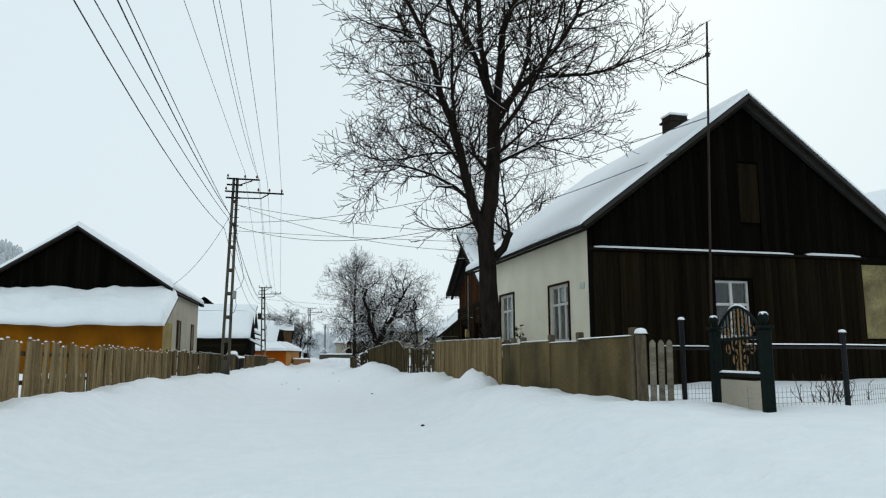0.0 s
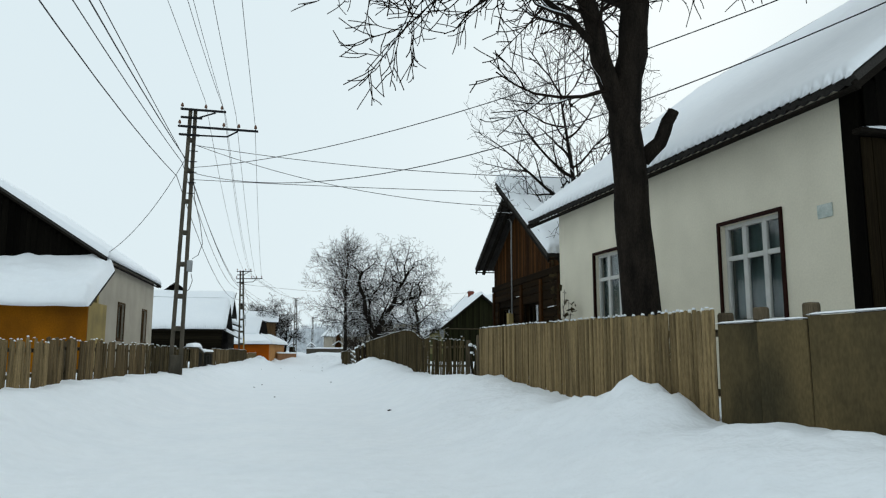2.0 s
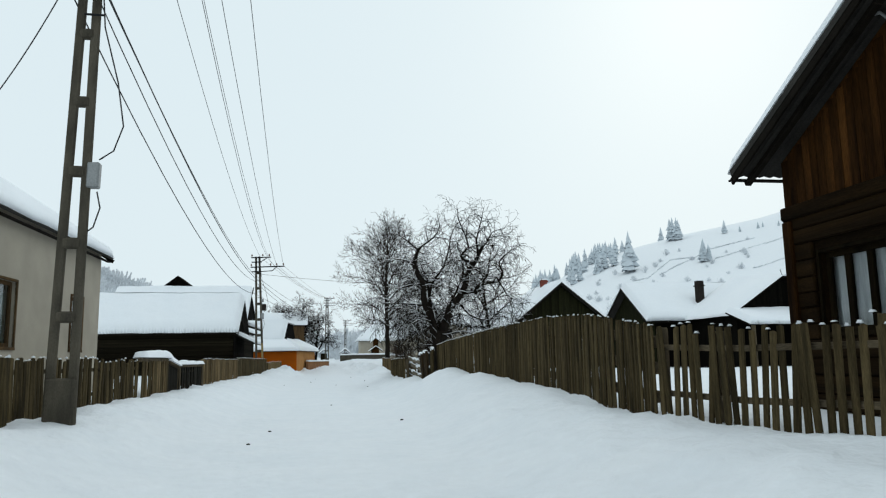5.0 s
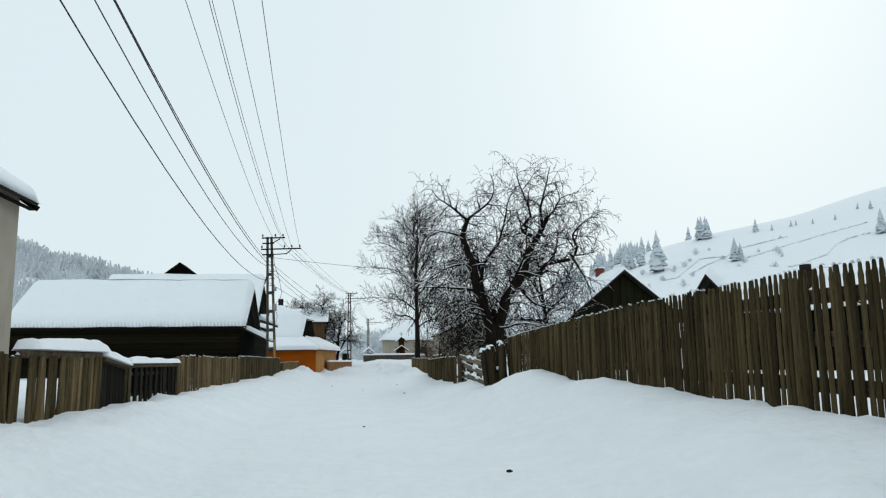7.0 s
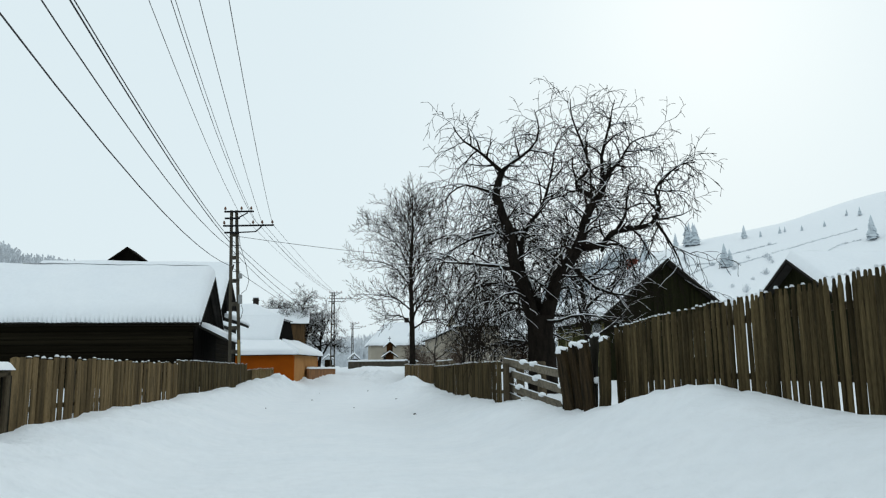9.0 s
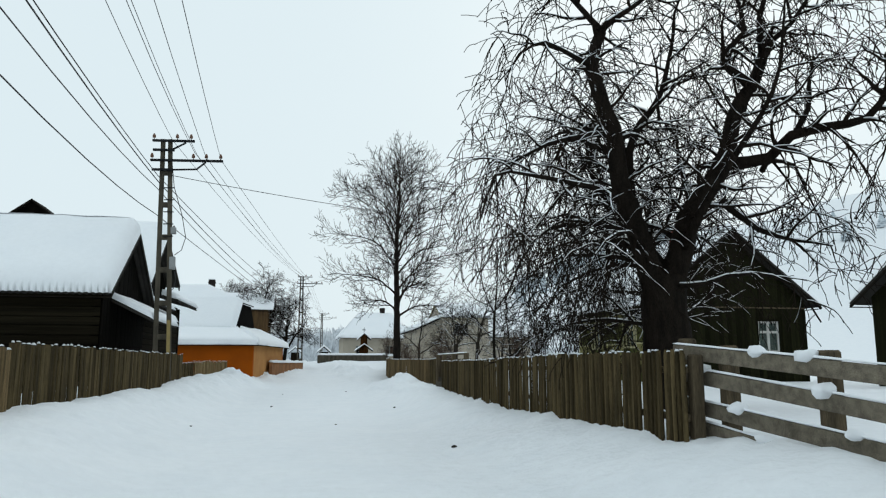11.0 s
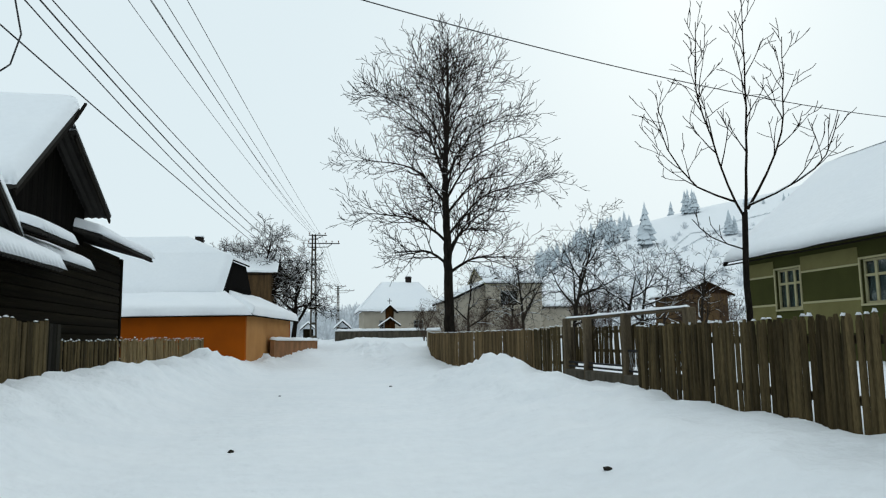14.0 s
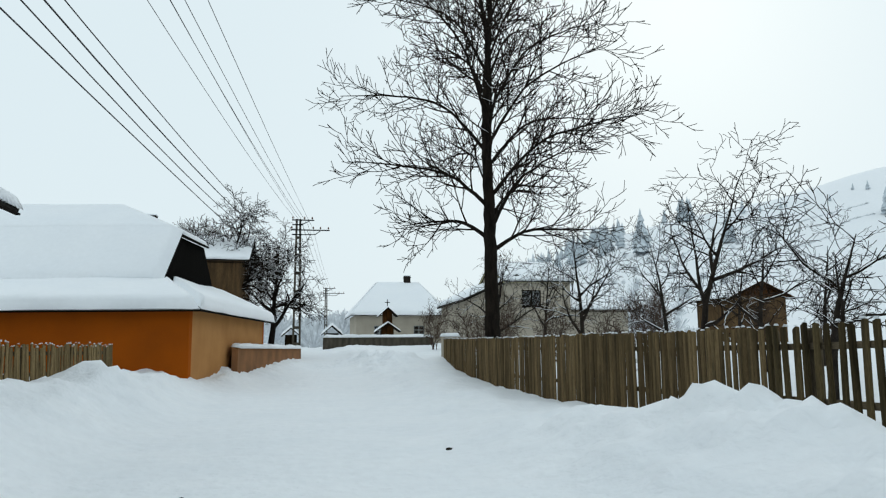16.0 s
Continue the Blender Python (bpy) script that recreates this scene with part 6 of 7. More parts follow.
ASH = dict(segs=[12, 9, 7, 5, 3], tip=[0.08, 0.1, 0.2, 0.4, 0.5], wander=[0.03, 0.09, 0.13, 0.16, 0.2], lift=[0.02, 0.05, 0.05, 0.05, 0.05], thin=0.0055,
           count=[22, 10, 8, 4], ref=[12, 5, 2.2, 0.9], start=[0.3, 0.2, 0.15, 0.2], angle=[58, 48, 45, 42], shrink=[0.6, 0.55, 0.4, 0.3], widest=[0.3, 0.3, 0.3, 0.4],
           length=[12, 4.6, 2.0, 0.85, 0.38], radius=[0.3, 0.085, 0.03, 0.012, 0.0065])
ASH_NEAR = dict(ASH, late=1.6, start=[0.3, 0.1, 0.12, 0.2], angle=[60, 52, 48, 44], length=[12, 4.0, 1.75, 0.85, 0.42], shrink=[0.5, 0.45, 0.4, 0.3], widest=[0.3, 0.45, 0.3, 0.4],
                lift=[0.02, 0.03, 0.045, 0.05, 0.05], count=[10, 14, 9, 5], ref=[12, 4, 1.9, 0.85], wander=[0.03, 0.07, 0.09, 0.11, 0.13], radius=[0.3, 0.07, 0.03, 0.0145, 0.0088], thin=0.0078)
make_tree("ash_tree", "tall bare ash tree with dark trunk and upswept boughs", 4.62, 17.95, ASH_NEAR, [], 11, snow=0.4, z=0.54, limbs=[
    ([(-0.12, 0, -0.4), (-0.16, 0, 1.3), (-0.22, 0, 3.0), (-0.3, 0, 3.75), (-0.12, 0, 5.1), (-0.05, 0, 6.3), (0.0, 0, 7.4)], 0.285, 0.165, 4),
    ([(-0.3, 0, 3.85), (-0.64, -0.1, 4.6), (-0.92, -0.2, 5.65), (-1.12, -0.3, 6.4), (-1.5, -0.4, 7.4), (-1.82, -0.5, 8.6), (-2.4, -0.7, 9.6), (-3.3, -0.9, 10.8)], 0.15, 0.03, 1),
    ([(-0.12, 0, 7.45), (-0.61, -0.4, 8.5), (-1.27, -0.8, 9.5), (-1.9, -1.1, 10.8), (-2.4, -1.3, 12.2)], 0.09, 0.02, 1),
    ([(-0.1, 0, 7.4), (-0.26, 0.3, 9.1), (-0.31, 0.4, 10.3), (-0.5, 0.5, 12.0), (-0.6, 0.6, 13.6)], 0.105, 0.02, 1),
    ([(0.05, 0, 7.2), (0.17, -0.2, 8.9), (0.31, -0.3, 9.6), (0.8, -0.5, 10.8), (1.2, -0.6, 12.6), (1.3, -0.6, 13.8)], 0.12, 0.02, 1),
    ([(0.08, 0, 6.9), (0.62, 0.4, 7.75), (1.23, 0.9, 9.2), (1.4, 1.2, 10.4), (1.7, 1.5, 12.2)], 0.085, 0.02, 1),
    ([(0.1, 0, 7.2), (0.97, -0.5, 8.1), (1.8, -0.9, 9.2), (2.3, -1.2, 10.4), (3.0, -1.5, 11.8)], 0.085, 0.02, 1),
    ([(0.5, 0.1, 7.65), (1.2, 0.1, 8.2), (2.85, 0.0, 8.4), (4.0, -0.1, 8.85), (4.95, -0.2, 9.3)], 0.065, 0.012, 1),
    ([(0.05, 0, 6.0), (0.7, 0.5, 6.6), (1.3, 1.0, 7.2), (2.0, 1.5, 7.6)], 0.05, 0.012, 1),
    ([(-0.65, -0.1, 4.7), (-1.4, -0.4, 5.15), (-2.36, -0.6, 5.4), (-2.9, -0.7, 5.4), (-3.5, -0.8, 5.2)], 0.055, 0.01, 1),
    ([(-1.0, -0.2, 5.95), (-1.8, 0.3, 6.0), (-2.8, 0.7, 5.9), (-3.7, 1.0, 6.2)], 0.045, 0.01, 1),
    ([(-1.4, -0.4, 7.1), (-2.1, -0.8, 7.35), (-2.7, -1.1, 7.4), (-3.2, -1.3, 7.6)], 0.045, 0.01, 1),
    ([(-0.05, 0, 5.7), (1.1, -0.4, 6.25), (1.85, -0.6, 6.35), (2.7, -0.8, 6.7)], 0.05, 0.01, 1),
    ([(-0.4, 0, 4.3), (-0.97, -0.3, 4.0), (-1.7, -0.5, 3.9), (-2.2, -0.6, 4.1)], 0.035, 0.01, 2),
    ([(-1.7, -0.5, 8.3), (-2.5, -0.7, 8.8), (-3.2, -0.8, 8.9), (-3.8, -0.9, 9.1)], 0.05, 0.01, 1),
    ([(-0.05, 0, 5.4), (-0.2, 1.3, 6.3), (-0.1, 2.6, 7.2), (0.3, 3.6, 8.4)], 0.075, 0.012, 1),
    ([(0.0, 0, 6.4), (0.5, -1.3, 7.2), (0.8, -2.5, 8.1), (0.9, -3.4, 9.4)], 0.075, 0.012, 1),
    ([(-0.9, -0.2, 5.6), (-1.2, 1.0, 6.6), (-1.8, 2.0, 7.6), (-2.2, 2.8, 8.9)], 0.06, 0.012, 1),
    ([(-1.1, -0.3, 6.4), (-1.4, -1.4, 7.2), (-1.6, -2.4, 8.2), (-2.0, -3.2, 9.3)], 0.06, 0.012, 1),
    ([(-0.05, 0, 3.3), (0.16, -0.08, 3.55), (0.27, -0.12, 3.8), (0.32, -0.14, 3.95)], 0.11, 0.075, 4)])
make_tree("ash_tree", "bare young tree behind the white house", 8.6, 29.5, ASH, [((0, 0, 0), (-0.04, 0, 1), 9.5, 0.16, 0)], 23, twig=TWIG, snow=0.3)
# the lone ash: a straight leader with boughs that leave it steeply, level out and turn up at their tips
LONE = random.Random(4)
lone_limbs = [([(0, 0, -0.4), (-0.06, 0, 1.1), (-0.12, 0, 5.2), (-0.18, 0, 7.6), (0.02, 0, 11.2)], 0.27, 0.085, 4), ([(0.02, 0, 11.0), (0.0, 0, 12.8), (0.05, 0, 14.5)], 0.08, 0.015, 1)]
for k in range(25):
    s_ = k / 24
    z0 = 3.5 + 8.0 * s_
    reach = 4.95 * min(1.0, 0.74 + 1.0 * s_) * (1 - max(0.0, s_ - 0.35) * 1.05) * LONE.uniform(0.82, 1.08)
    rise = reach * (0.22 + 0.75 * s_) * LONE.uniform(0.8, 1.2)
    az = k * 2.4 + LONE.uniform(-0.3, 0.3)
    cx_, cy_ = math.cos(az), math.sin(az)
    reach *= 1 - (0.04 + 0.26 * s_) * cx_
    lone_limbs.append(([(-0.1, 0, z0), (cx_ * reach * 0.3, cy_ * reach * 0.3, z0 + rise * 0.62 + 0.25), (cx_ * reach * 0.65, cy_ * reach * 0.65, z0 + rise * 0.9 + 0.2), (cx_ * reach, cy_ * reach, z0 + rise * 1.05 + 0.1)], 0.078 - 0.045 * s_, 0.012, 1))
make_tree("ash_tree", "lone bare ash with a tall rounded crown", 5.7, 95.0, dict(ASH, count=[6, 12, 6, 3], ref=[12, 4, 1.7, 0.8], start=[0.6, 0.14, 0.15, 0.2], angle=[40, 42, 38, 36], widest=[0.36, 0.4, 0.3, 0.4], shrink=[0.6, 0.4, 0.4, 0.3], length=[15, 2.2, 1.9, 0.85, 0.42],
          wander=[0.012, 0.06, 0.06, 0.07, 0.08], lift=[0.02, 0.04, 0.05, 0.06, 0.06], thin=0.011, radius=[0.3, 0.05, 0.031, 0.019, 0.013]), [], 31, snow=0.2, z=0.67, limbs=lone_limbs)
OLD = dict(segs=[8, 10, 9, 8, 5], tip=[0.55, 0.06, 0.12, 0.35, 0.5], wander=[0.08, 0.16, 0.14, 0.12, 0.13], lift=[0.0, -0.012, -0.025, -0.085, -0.13], thin=0.0068, late=1.3,
           count=[5, 15, 10, 5], ref=[4, 4, 2.0, 1.0], start=[0.5, 0.12, 0.08, 0.1], angle=[50, 60, 56, 48], shrink=[0.2, 0.35, 0.3, 0.3], widest=[0.6, 0.5, 0.45, 0.4],
           length=[4, 4.2, 1.3, 0.75, 0.38], radius=[0.4, 0.15, 0.038, 0.015, 0.0078])
DROOP = dict(OLD, lift=[0.0, -0.02, -0.06, -0.15, -0.2], length=[4, 4.2, 1.6, 0.95, 0.45], count=[5, 11, 9, 5])
FAN = dict(OLD, lift=[0.0, -0.01, -0.02, -0.04, -0.06], length=[4, 4.2, 1.4, 0.85, 0.42], count=[5, 12, 10, 5], wander=[0.08, 0.12, 0.09, 0.09, 0.1], angle=[50, 60, 44, 38], radius=[0.4, 0.15, 0.03, 0.0125, 0.007])
old_tree = dict(seed=47, snow=0.92, z=0.67, snow_min=0.0095)
make_tree("old_fruit_tree", "gnarled old fruit tree with drooping snow-lined twigs", 5.62, 60.9, OLD, [], limbs=[
    ([(-0.02, 0, -0.4), (-0.05, 0, 0.9), (-0.09, 0, 2.1)], 0.46, 0.36, 4),
    ([(-0.16, 0, 1.6), (-0.5, 0, 2.8), (-0.86, -0.1, 3.8), (-0.94, -0.1, 4.6), (-1.25, -0.2, 5.25), (-1.31, -0.2, 5.8), (-1.13, -0.2, 6.25)], 0.23, 0.09, 1),
    ([(-1.13, -0.2, 6.25), (-1.5, -0.3, 6.55), (-1.9, -0.4, 6.85), (-2.3, -0.5, 7.05), (-2.6, -0.6, 7.4)], 0.065, 0.012, 1),
    ([(-1.13, -0.2, 6.25), (-0.83, -0.2, 6.55), (-0.32, -0.3, 6.9), (-0.05, -0.4, 7.45), (-0.17, -0.4, 8.1)], 0.07, 0.012, 1),
    ([(-1.3, -0.2, 5.6), (-1.7, -0.4, 5.65), (-2.3, -0.7, 5.7), (-2.8, -0.9, 5.4), (-3.05, -1.0, 4.9)], 0.055, 0.01, 1, DROOP),
    ([(-0.9, -0.1, 4.5), (-1.55, 0.3, 4.5), (-2.2, 0.4, 4.25), (-2.7, 0.4, 3.85), (-3.05, 0.3, 3.1)], 0.055, 0.01, 1, DROOP),
    ([(-0.7, 0, 3.45), (-1.8, -0.5, 3.5), (-2.7, -0.9, 3.5), (-3.25, -1.1, 3.4), (-3.5, -1.2, 2.7)], 0.065, 0.01, 1, DROOP),
    ([(-0.4, 0.1, 2.75), (-0.54, 0.2, 3.9), (-0.37, 0.3, 4.6), (0.0, 0.35, 5.1), (0.26, 0.4, 5.5), (0.44, 0.5, 6.0), (0.65, 0.6, 6.8), (0.87, 0.7, 7.5), (1.37, 0.8, 8.1)], 0.1, 0.012, 1),
    ([(0.0, 0, 1.8), (0.33, 0, 2.85), (0.6, 0, 3.4), (1.14, 0, 4.1), (1.32, 0, 4.6), (1.5, 0, 5.25), (1.8, 0, 5.6), (2.1, 0.1, 6.2), (2.3, 0.1, 6.5)], 0.24, 0.08, 1),
    ([(2.3, 0.1, 6.5), (2.45, -0.34, 6.7), (2.6, -0.8, 7.09), (3.15, -1.17, 7.21)], 0.06, 0.01, 1),
    ([(2.03, 0, 6.0), (1.9, -0.2, 6.8), (2.1, -0.3, 7.6), (2.3, -0.4, 8.5)], 0.07, 0.012, 1),
    ([(1.75, 0, 5.55), (1.25, -0.2, 5.75), (1.04, -0.3, 5.95), (1.45, -0.4, 6.4), (1.16, -0.5, 7.2), (0.9, -0.6, 7.8), (0.87, -0.6, 8.4)], 0.09, 0.012, 1),
    ([(1.15, 0.0, 4.1), (1.69, -0.46, 4.13), (1.87, -0.82, 4.4), (2.27, -1.18, 4.46), (2.69, -1.53, 4.52), (2.82, -1.88, 4.93), (2.59, -2.14, 5.28), (2.68, -2.48, 5.52), (3.02, -2.82, 5.87), (3.26, -3.15, 5.83)], 0.115, 0.012, 1),
    ([(2.43, -2.26, 4.62), (2.7, -2.31, 4.11), (3.03, -2.36, 3.46), (3.14, -2.41, 2.83)], 0.05, 0.01, 1, DROOP),
    ([(1.8, -0.1, 4.0), (2.08, 0.03, 4.23), (2.54, 0.04, 4.16), (2.79, 0.04, 3.61), (2.97, -0.15, 2.91)], 0.055, 0.01, 1, DROOP),
    ([(2.0, -0.69, 4.43), (2.34, -0.68, 4.94), (2.41, -0.68, 5.41), (2.43, -0.8, 5.76), (2.51, -0.93, 5.86)], 0.06, 0.01, 1),
    ([(1.05, 0, 3.45), (1.45, -0.4, 2.9), (1.95, -0.6, 2.7), (2.5, -0.8, 2.6)], 0.075, 0.012, 1),
    ([(-0.05, -0.2, 1.95), (0.33, -0.6, 1.95), (0.9, -0.9, 2.1), (1.5, -1.1, 1.9), (1.86, -1.2, 1.35)], 0.055, 0.012, 2),
    ([(0.0, 0.2, 2.3), (0.0, 1.2, 3.2), (-0.3, 2.2, 4.2), (-0.2, 2.9, 5.6)], 0.11, 0.012, 1),
    ([(0.6, 0.1, 3.4), (1.1, 1.2, 4.0), (1.6, 2.3, 4.9), (1.8, 3.0, 6.2)], 0.1, 0.012, 1),
    ([(0.2, -0.2, 2.6), (0.4, -1.1, 3.6), (0.8, -1.9, 4.7), (0.7, -2.5, 6.0)], 0.09, 0.012, 1),
    ([(-0.9, 0, 4.2), (-1.1, 1.1, 4.8), (-1.2, 1.9, 5.4), (-1.2, 2.5, 5.5)], 0.07, 0.012, 1, DROOP),
    ([(-0.1, 0.2, 2.3), (-0.6, 1.0, 3.0), (-1.1, 1.8, 3.5), (-1.5, 2.3, 3.3)], 0.06, 0.01, 1, DROOP),
    ([(-0.5, 0.1, 3.9), (-0.6, 1.0, 4.9), (-0.8, 1.9, 5.9), (-1.0, 2.6, 6.4)], 0.06, 0.01, 1),
    ([(0.3, 0.2, 2.8), (0.2, 1.3, 3.3), (-0.2, 2.4, 3.5), (-0.3, 3.2, 3.1)], 0.06, 0.01, 1, DROOP),
    ([(-0.5, 0, 2.9), (-1.1, 0.7, 3.1), (-1.8, 0.8, 3.0), (-2.3, 0.8, 2.4), (-2.6, 0.8, 1.7)], 0.055, 0.01, 1, DROOP),
    ([(-0.4, 0, 2.6), (-1.0, -0.7, 2.7), (-1.6, -1.2, 2.5), (-2.1, -1.5, 1.9)], 0.05, 0.01, 1, DROOP),
    ([(-0.3, 0.1, 2.3), (-0.8, 0.5, 2.35), (-1.4, 0.8, 2.1), (-1.9, 1.0, 1.5)], 0.045, 0.01, 1, DROOP),
    ([(0.35, 0, 2.8), (0.9, 0.8, 3.0), (1.6, 1.4, 3.0), (2.4, 1.8, 2.5)], 0.05, 0.01, 1, DROOP),
    ([(0.0, 0.2, 2.4), (-0.2, 1.6, 2.95), (-0.6, 3.0, 3.15), (-1.0, 4.2, 2.9)], 0.06, 0.01, 1, FAN),
    ([(-0.3, 0.2, 2.4), (-0.9, 1.6, 2.7), (-1.3, 2.6, 2.6), (-1.6, 3.3, 2.2)], 0.055, 0.01, 1, FAN),
    ([(-0.1, 0.3, 1.3), (-0.4, 1.5, 1.5), (-0.8, 2.6, 1.45), (-1.0, 3.4, 1.2)], 0.05, 0.01, 1, FAN),
    ([(-0.6, 0.2, 4.6), (-0.8, 1.8, 5.2), (-1.0, 3.2, 5.35), (-1.3, 4.4, 5.1)], 0.055, 0.01, 1, FAN),
    ([(0.3, 0.3, 1.6), (0.6, 1.6, 1.75), (0.6, 2.9, 1.6), (0.5, 3.9, 1.3)], 0.05, 0.01, 1, FAN)], **old_tree)
YOUNG = dict(ASH, wander=[0.015, 0.03, 0.06, 0.1, 0.2], count=[11, 9, 4, 2], start=[0.22, 0.25, 0.2, 0.2], angle=[27, 30, 36, 40], lift=[0.02, 0.06, 0.05, 0.05, 0.05], length=[6, 2.8, 0.82, 0.4, 0.25], ref=[6, 2.8, 1.1, 0.5], radius=[0.09, 0.035, 0.012, 0.0075, 0.006], thin=0.006)
make_tree("young_tree", "slender young tree with few upright twigs", 5.92, 73.2, YOUNG, [], 5, snow=0.1, z=0.67, limbs=[
    ([(0.0, 0, -0.3), (0.01, 0, 0.95), (0.04, 0, 2.4)], 0.052, 0.042, 4),
    ([(0.02, 0, 2.35), (-0.2, 0, 2.8), (-0.41, 0, 3.5), (-0.54, 0.1, 4.2), (-0.5, 0.1, 5.3)], 0.026, 0.008, 1),
    ([(0.06, 0, 2.4), (0.15, 0, 3.6), (0.13, -0.1, 4.6), (0.15, -0.1, 5.75)], 0.034, 0.008, 1),
    ([(0.1, 0, 2.45), (0.51, 0.1, 3.0), (0.81, 0.1, 3.65), (0.95, 0.2, 4.3), (1.0, 0.2, 5.2)], 0.026, 0.008, 1),
    ([(0.12, 0, 2.5), (0.83, -0.2, 2.85), (1.2, -0.3, 3.2), (1.4, -0.4, 3.8)], 0.019, 0.007, 1),
    ([(0.0, 0, 1.85), (-0.55, -0.1, 2.0), (-0.9, -0.2, 2.25)], 0.015, 0.007, 2),
    ([(-0.1, 0, 2.55), (-0.57, 0.2, 2.8), (-0.9, 0.4, 3.4), (-1.0, 0.5, 4.0)], 0.019, 0.007, 1)])
FRUIT = dict(ASH, segs=[7, 7, 6, 4, 3], count=[8, 8, 6, 3], start=[0.25, 0.15, 0.15, 0.2], angle=[52, 50, 48, 45], wander=[0.06, 0.15, 0.17, 0.18, 0.2], lift=[0.02, 0.04, 0.02, 0.0, 0.0],
             length=[4.5, 2.8, 1.3, 0.6, 0.3], ref=[4.5, 2.8, 1.4, 0.7], radius=[0.12, 0.055, 0.022, 0.010, 0.007], thin=0.0075)
make_tree("fruit_tree", "broad bare fruit tree frosted with snow behind the dark fence", 10.1, 69.3, dict(FRUIT, length=[6, 3.3, 1.4, 0.75, 0.38], count=[13, 10, 7, 4], ref=[6, 3.0, 1.4, 0.75], start=[0.22, 0.15, 0.12, 0.15], angle=[60, 48, 44, 40], wander=[0.05, 0.1, 0.1, 0.11, 0.12], lift=[0.02, 0.02, -0.01, -0.03, -0.04],
          shrink=[0.3, 0.35, 0.3, 0.3], radius=[0.17, 0.07, 0.028, 0.012, 0.0075], thin=0.007), [((0, 0, 0), (-0.03, 0, 1), 6.6, 0.17, 0)], 91, bark=BARK, snow=0.75, group="orchard trees", snow_min=0.009)
ORCHARD = [(9.4, 89.9, 5.1, 1), (9.8, 86.1, 3.3, 2), (14.5, 95.0, 4.6, 3), (10.2, 99.5, 5.0, 4), (15.0, 102.0, 5.0, 5), (19.0, 98.0, 4.6, 6), (8.8, 106.0, 4.4, 7), (22.0, 108.0, 5.2, 8), (13.0, 112.0, 4.6, 9)]
for x, y, h, s in ORCHARD:
    make_tree("fruit_tree", "bare snow-dusted orchard tree behind the fence", x, y, FRUIT, [((0, 0, 0), (0.05, 0, 1), h, 0.11, 0)], 60 + s, bark=BARK_GREY, snow=0.5, group="orchard trees", snow_min=0.009)
for x, y, h, s in ((-4.2, 110.5, 7.6, 1), (-1.6, 114.5, 7.0, 2), (-5.6, 117.0, 6.8, 3)):
    make_tree("fruit_tree", "spreading bare tree beside the house with the wide snow roof", x, y, dict(FRUIT, length=[6, 3.4, 1.5, 0.7, 0.35], count=[10, 9, 8, 4], radius=[0.2, 0.1, 0.045, 0.02, 0.0135], thin=0.012, lift=[0.02, 0.03, 0.0, -0.02, -0.03]), [((0, 0, 0), (0.08, 0, 1), h * 0.86, 0.2, 0)], 80 + s, bark=BARK, twig=TWIG, snow=0.45, group="trees by the far pole")
BUSH = dict(FRUIT, segs=[5, 5, 4, 3, 2], count=[6, 5, 4, 2], length=[2.2, 1.2, 0.6, 0.3, 0.2], ref=[2.2, 1.2, 0.7, 0.4], radius=[0.03, 0.014, 0.009, 0.007, 0.006], start=[0.1, 0.1, 0.1, 0.2], angle=[30, 35, 40, 40])

GARDEN = dict(BUSH, count=[3, 2, 0, 0], length=[0.5, 0.22, 0.12, 0.1, 0.1], ref=[0.5, 0.25, 0.2, 0.2], radius=[0.012, 0.006, 0.004, 0.003, 0.003], thin=0.004, segs=[5, 4, 3])


def bush(x, y, h, seed, label="bare frosted shrub in the snow", snow=0.4, n=7, spec=BUSH):
    rng = random.Random(seed)
    make_tree("shrub", label, x, y, spec, [((rng.uniform(-0.3, 0.3), rng.uniform(-0.3, 0.3), 0), (rng.uniform(-0.4, 0.4), rng.uniform(-0.4, 0.4), 1), h * rng.uniform(0.7, 1.1), 0.022, 0) for _ in range(n)], seed, bark=BARK_GREY, twig=TWIG_RED, snow=snow, group="bare shrubs")


for i, (x, y, h) in enumerate([(11, 104, 2.6), (16.5, 107, 3.0), (18.5, 112, 3.2), (12.5, 118, 3.0), (8.0, 117, 2.6), (21.5, 115, 3.4), (26, 112, 3.6), (7.5, 90.5, 1.6), (8.5, 110.0, 2.2), (24, 104, 3.2), (7.6, 101.0, 1.8), (20.5, 91.0, 3.0)]):
    bush(x, y, h, 200 + i)
for i, (x, y, h) in enumerate([(7.1, 9.5, 0.42), (7.5, 9.7, 0.5), (8.0, 10.1, 0.4)]):
    bush(x, y, h, 240 + i, "small bare garden shrub beside the wire fence", 0.15, 5, GARDEN)

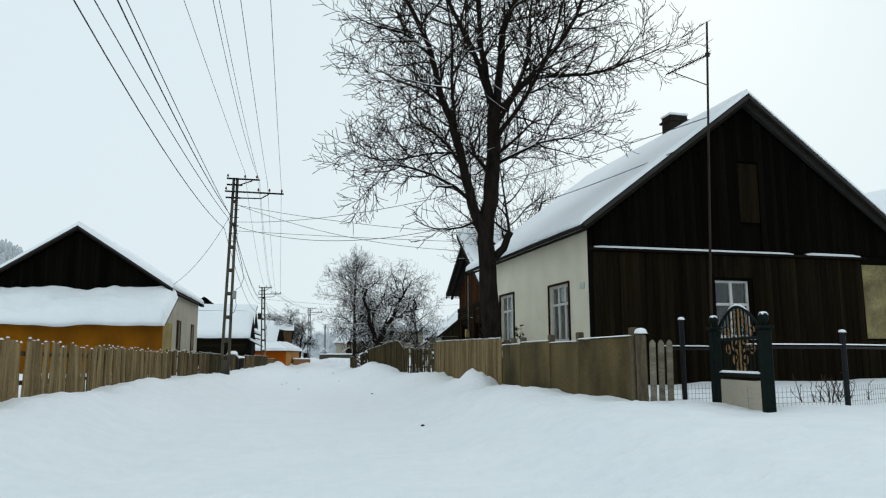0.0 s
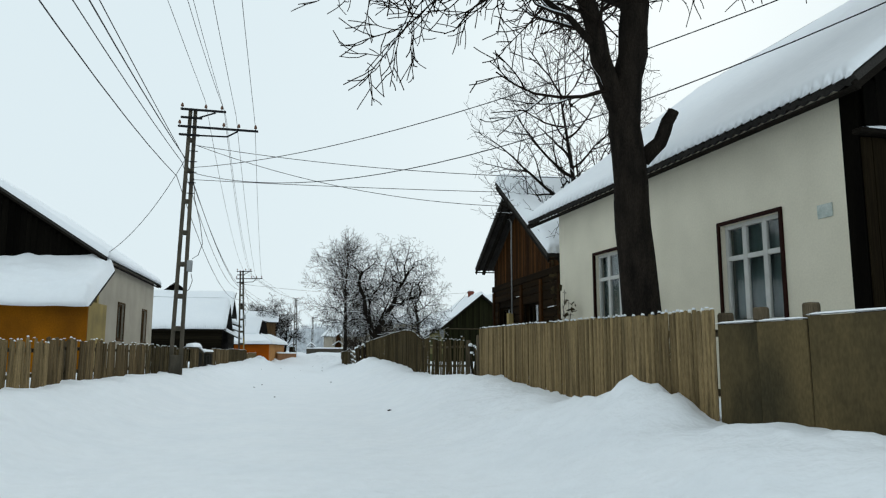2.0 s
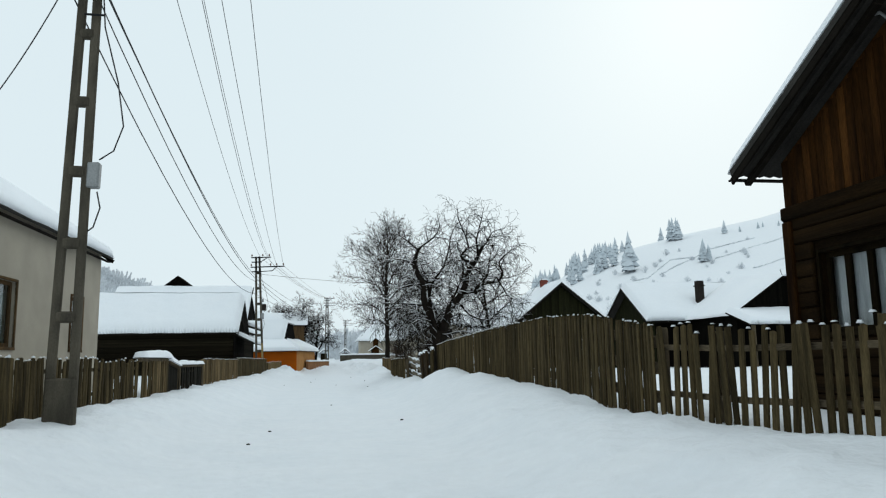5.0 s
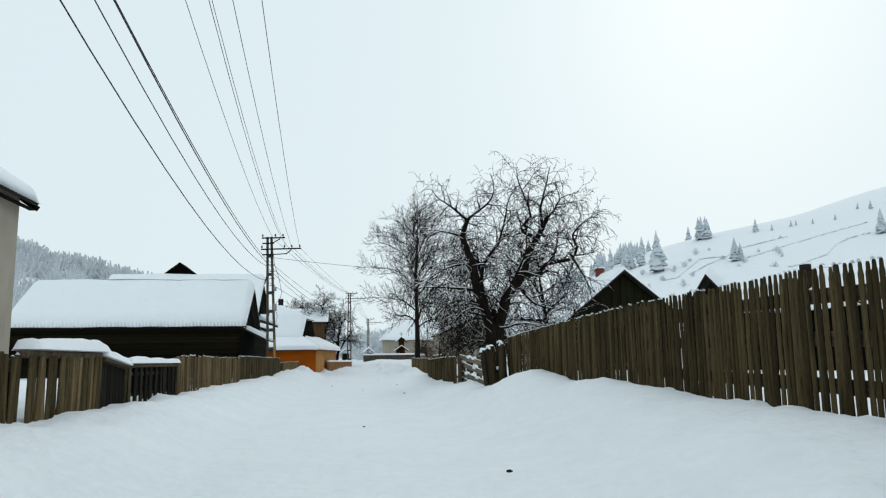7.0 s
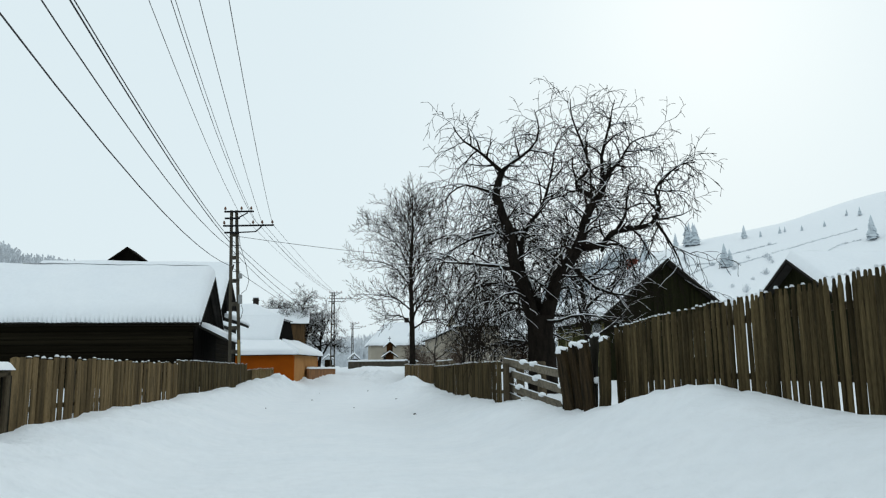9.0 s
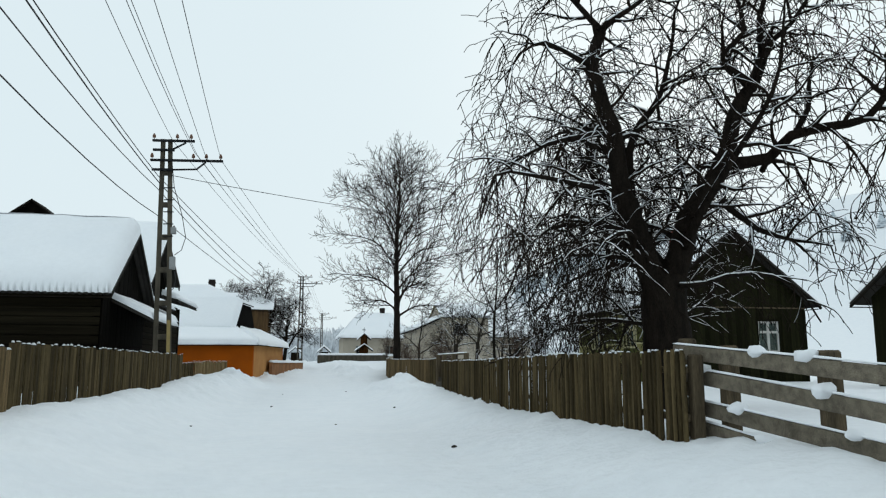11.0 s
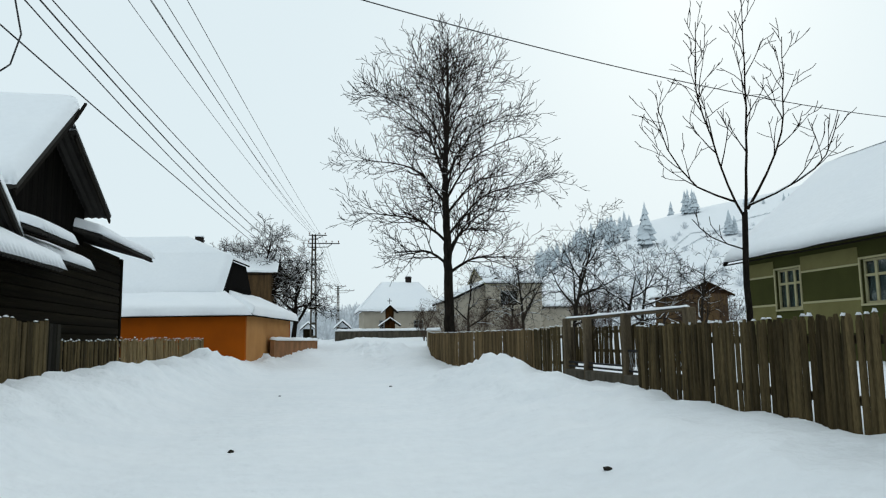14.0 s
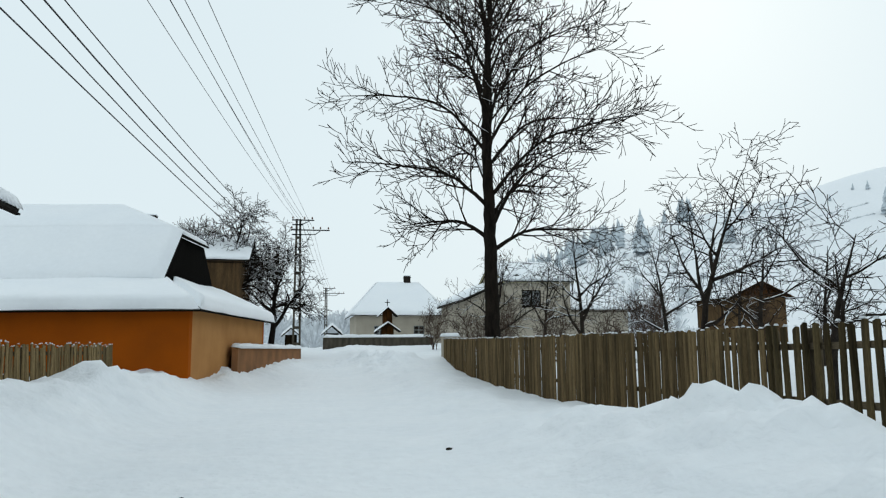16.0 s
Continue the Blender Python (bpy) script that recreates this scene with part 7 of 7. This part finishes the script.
# withered climbers against the white wall
for i, (lx, h) in enumerate(((4.2, 0.85), (8.0, 2.1), (7.55, 1.1))):
    vine = thing("withered_climber", "withered brown climbing plant against the white wall", "plant", WH @ at(-0.25, lx, 0.5), group="withered climbers")
    rng = np.random.default_rng(300 + i)
    lines, lv, lf = [], [], []
    for s in range(4):
        p = np.array((0.0, rng.uniform(-0.2, 0.2), 0.0))
        pts = [p.copy()]
        hh = (h + 0.75) * rng.uniform(0.7, 1.0)
        for k in range(8):
            p = p + np.array((rng.normal(0, 0.02), rng.normal(0, 0.05), hh / 8))
            pts.append(p.copy())
            for q in range(3):
                c = p + rng.normal(0, 0.05, 3)
                e1, e2 = rng.normal(0, 0.035, 3), rng.normal(0, 0.035, 3)
                o = len(lv)
                lv += [tuple(c - e1), tuple(c + e2), tuple(c + e1), tuple(c - e2 + np.array((0, 0, -0.02)))]
                lf.append((o, o + 1, o + 2, o + 3))
        lines.append((pts, [0.006] * 9, 4))
    part("stem", tubes("stem", lines, TWIG), vine)
    part("dry_foliage", mesh_of("dry_foliage", lv, lf, DRY_LEAF), vine, label="curled brown leaves", kind="stuff")

# ---- far woods on the hills, their colour paled for haze ----


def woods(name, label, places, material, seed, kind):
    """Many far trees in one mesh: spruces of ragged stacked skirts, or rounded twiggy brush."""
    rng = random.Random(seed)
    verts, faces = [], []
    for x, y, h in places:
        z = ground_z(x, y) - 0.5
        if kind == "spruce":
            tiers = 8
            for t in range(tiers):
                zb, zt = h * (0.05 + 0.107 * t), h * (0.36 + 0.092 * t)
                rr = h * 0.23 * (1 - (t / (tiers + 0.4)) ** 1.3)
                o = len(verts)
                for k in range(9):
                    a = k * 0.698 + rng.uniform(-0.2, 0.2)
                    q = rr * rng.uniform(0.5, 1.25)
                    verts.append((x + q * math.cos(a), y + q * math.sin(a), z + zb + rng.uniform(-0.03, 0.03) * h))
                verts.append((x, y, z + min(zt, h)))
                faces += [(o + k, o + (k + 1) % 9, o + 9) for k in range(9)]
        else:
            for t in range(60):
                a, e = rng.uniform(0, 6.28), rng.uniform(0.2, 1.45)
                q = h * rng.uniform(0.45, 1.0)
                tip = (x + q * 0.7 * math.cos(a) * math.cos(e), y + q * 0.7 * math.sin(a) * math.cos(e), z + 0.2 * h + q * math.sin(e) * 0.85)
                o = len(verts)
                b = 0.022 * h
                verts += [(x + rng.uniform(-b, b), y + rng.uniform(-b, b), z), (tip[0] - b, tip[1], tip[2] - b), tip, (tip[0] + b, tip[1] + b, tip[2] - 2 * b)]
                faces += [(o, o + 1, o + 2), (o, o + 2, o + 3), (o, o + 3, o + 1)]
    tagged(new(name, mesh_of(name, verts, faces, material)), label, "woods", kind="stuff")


def polar(az, r):
    return r * math.sin(radians(az)), 40 + r * math.cos(radians(az))


rng = random.Random(77)
sp, br = [], []
for _ in range(60):
    sp.append((*polar(rng.uniform(16.5, 23.0), rng.uniform(420, 560)), rng.uniform(9, 15)))
for az, r, h in ((24.2, 397, 22), (22.2, 545, 16), (23.4, 545, 11), (26.4, 545, 13), (27.3, 470, 15), (27.8, 463, 14), (29.8, 386, 13), (30.1, 389, 9), (31.3, 452, 8), (32.4, 445, 4), (33.6, 446, 5), (34.0, 443, 4), (35.0, 440, 4), (36.6, 434, 4), (37.9, 442, 4), (38.6, 433, 5), (39.2, 384, 12), (21.5, 545, 16), (41.5, 400, 9), (44, 420, 10)):
    for _ in range(2 if h > 7 else 1):
        sp.append((*polar(az + rng.uniform(-0.12, 0.12), r + rng.uniform(-4, 4)), 1.1 * h * rng.uniform(0.8, 1.0)))
woods("spruce_wood", "snow-dusted spruces scattered over the far slope, paled for haze", sp, HAZE_WOOD, 1, "spruce")
left_wood = [(*polar(rng.uniform(-40, -13), rng.uniform(470, 620)), rng.uniform(13, 19)) for _ in range(420)] + [(*polar(rng.uniform(-42, -13), rng.uniform(300, 470)), rng.uniform(8, 14)) for _ in range(240)]
woods("far_wood", "grey wood along the far hill, paled for haze", left_wood, HAZE_BRUSH, 2, "brush")
# hedges along the terraces of the slope
for line in (((33.3, 360), (34.8, 365), (35.9, 369), (36.5, 383), (37.4, 388), (38.6, 388)), ((30.6, 390), (32.2, 397), (33.5, 404), (35.2, 407), (38.5, 408)), ((26.5, 374), (27.7, 387), (29.0, 398), (30.2, 414), (33.4, 422)), ((24.4, 372), (25.6, 372), (27.3, 405), (29.0, 400))):
    for (a0, r0), (a1, r1) in zip(line, line[1:]):
        n = max(5, int(abs(a1 - a0) * 26))
        for i in range(n):
            s = i / n
            br.append((*polar(a0 + (a1 - a0) * s, r0 + (r1 - r0) * s + rng.uniform(-0.8, 0.8)), rng.uniform(0.7, 1.3)))
for _ in range(90):
    br.append((*polar(rng.uniform(15, 30), rng.uniform(200, 330)), rng.uniform(3, 6)))
for _ in range(34):
    br.append((*polar(rng.uniform(21, 33), rng.uniform(330, 430)), rng.uniform(2, 4.5)))
for _ in range(140):
    br.append((*polar(rng.uniform(-7, 14), rng.uniform(190, 330)), rng.uniform(5, 10)))
woods("far_brush", "frosted hedges and brush far off, paled for haze", br, HAZE_BRUSH, 3, "brush")

# small dark debris on the packed snow
for i, (x, y, s) in enumerate([(-2.3, 64.5, 0.04), (0.45, 65.4, 0.04), (-1.07, 72.0, 0.06), (-1.12, 39.05, 0.05), (-1.29, 36.8, 0.05), (1.9, 60.5, 0.07), (2.2, 69.5, 0.06), (1.6, 40.5, 0.06), (2.0, 24.0, 0.06), (-0.4, 30.5, 0.04), (0.1, 47.0, 0.04), (1.75, 82.5, 0.06), (-0.9, 80.2, 0.04), (1.9, 12.5, 0.06)]):
    bm = bmesh.new()
    s *= 0.7
    bmesh.ops.create_icosphere(bm, subdivisions=1, radius=s)
    for v in bm.verts:
        v.co *= 1 + 0.4 * noise.noise(v.co * 20 + Vector((i, 0, 0)))
        v.co.z *= 0.5
    me = bpy.data.meshes.new("clod")
    bm.to_mesh(me)
    bm.free()
    me.materials.append(DEBRIS)
    ob = new("clod", me)
    ob.matrix_basis = at(x, y, ground_z(x, y) + s * 0.25)
    tagged(ob, "small dark clod lying on the packed snow", "debris", "clods on the lane")
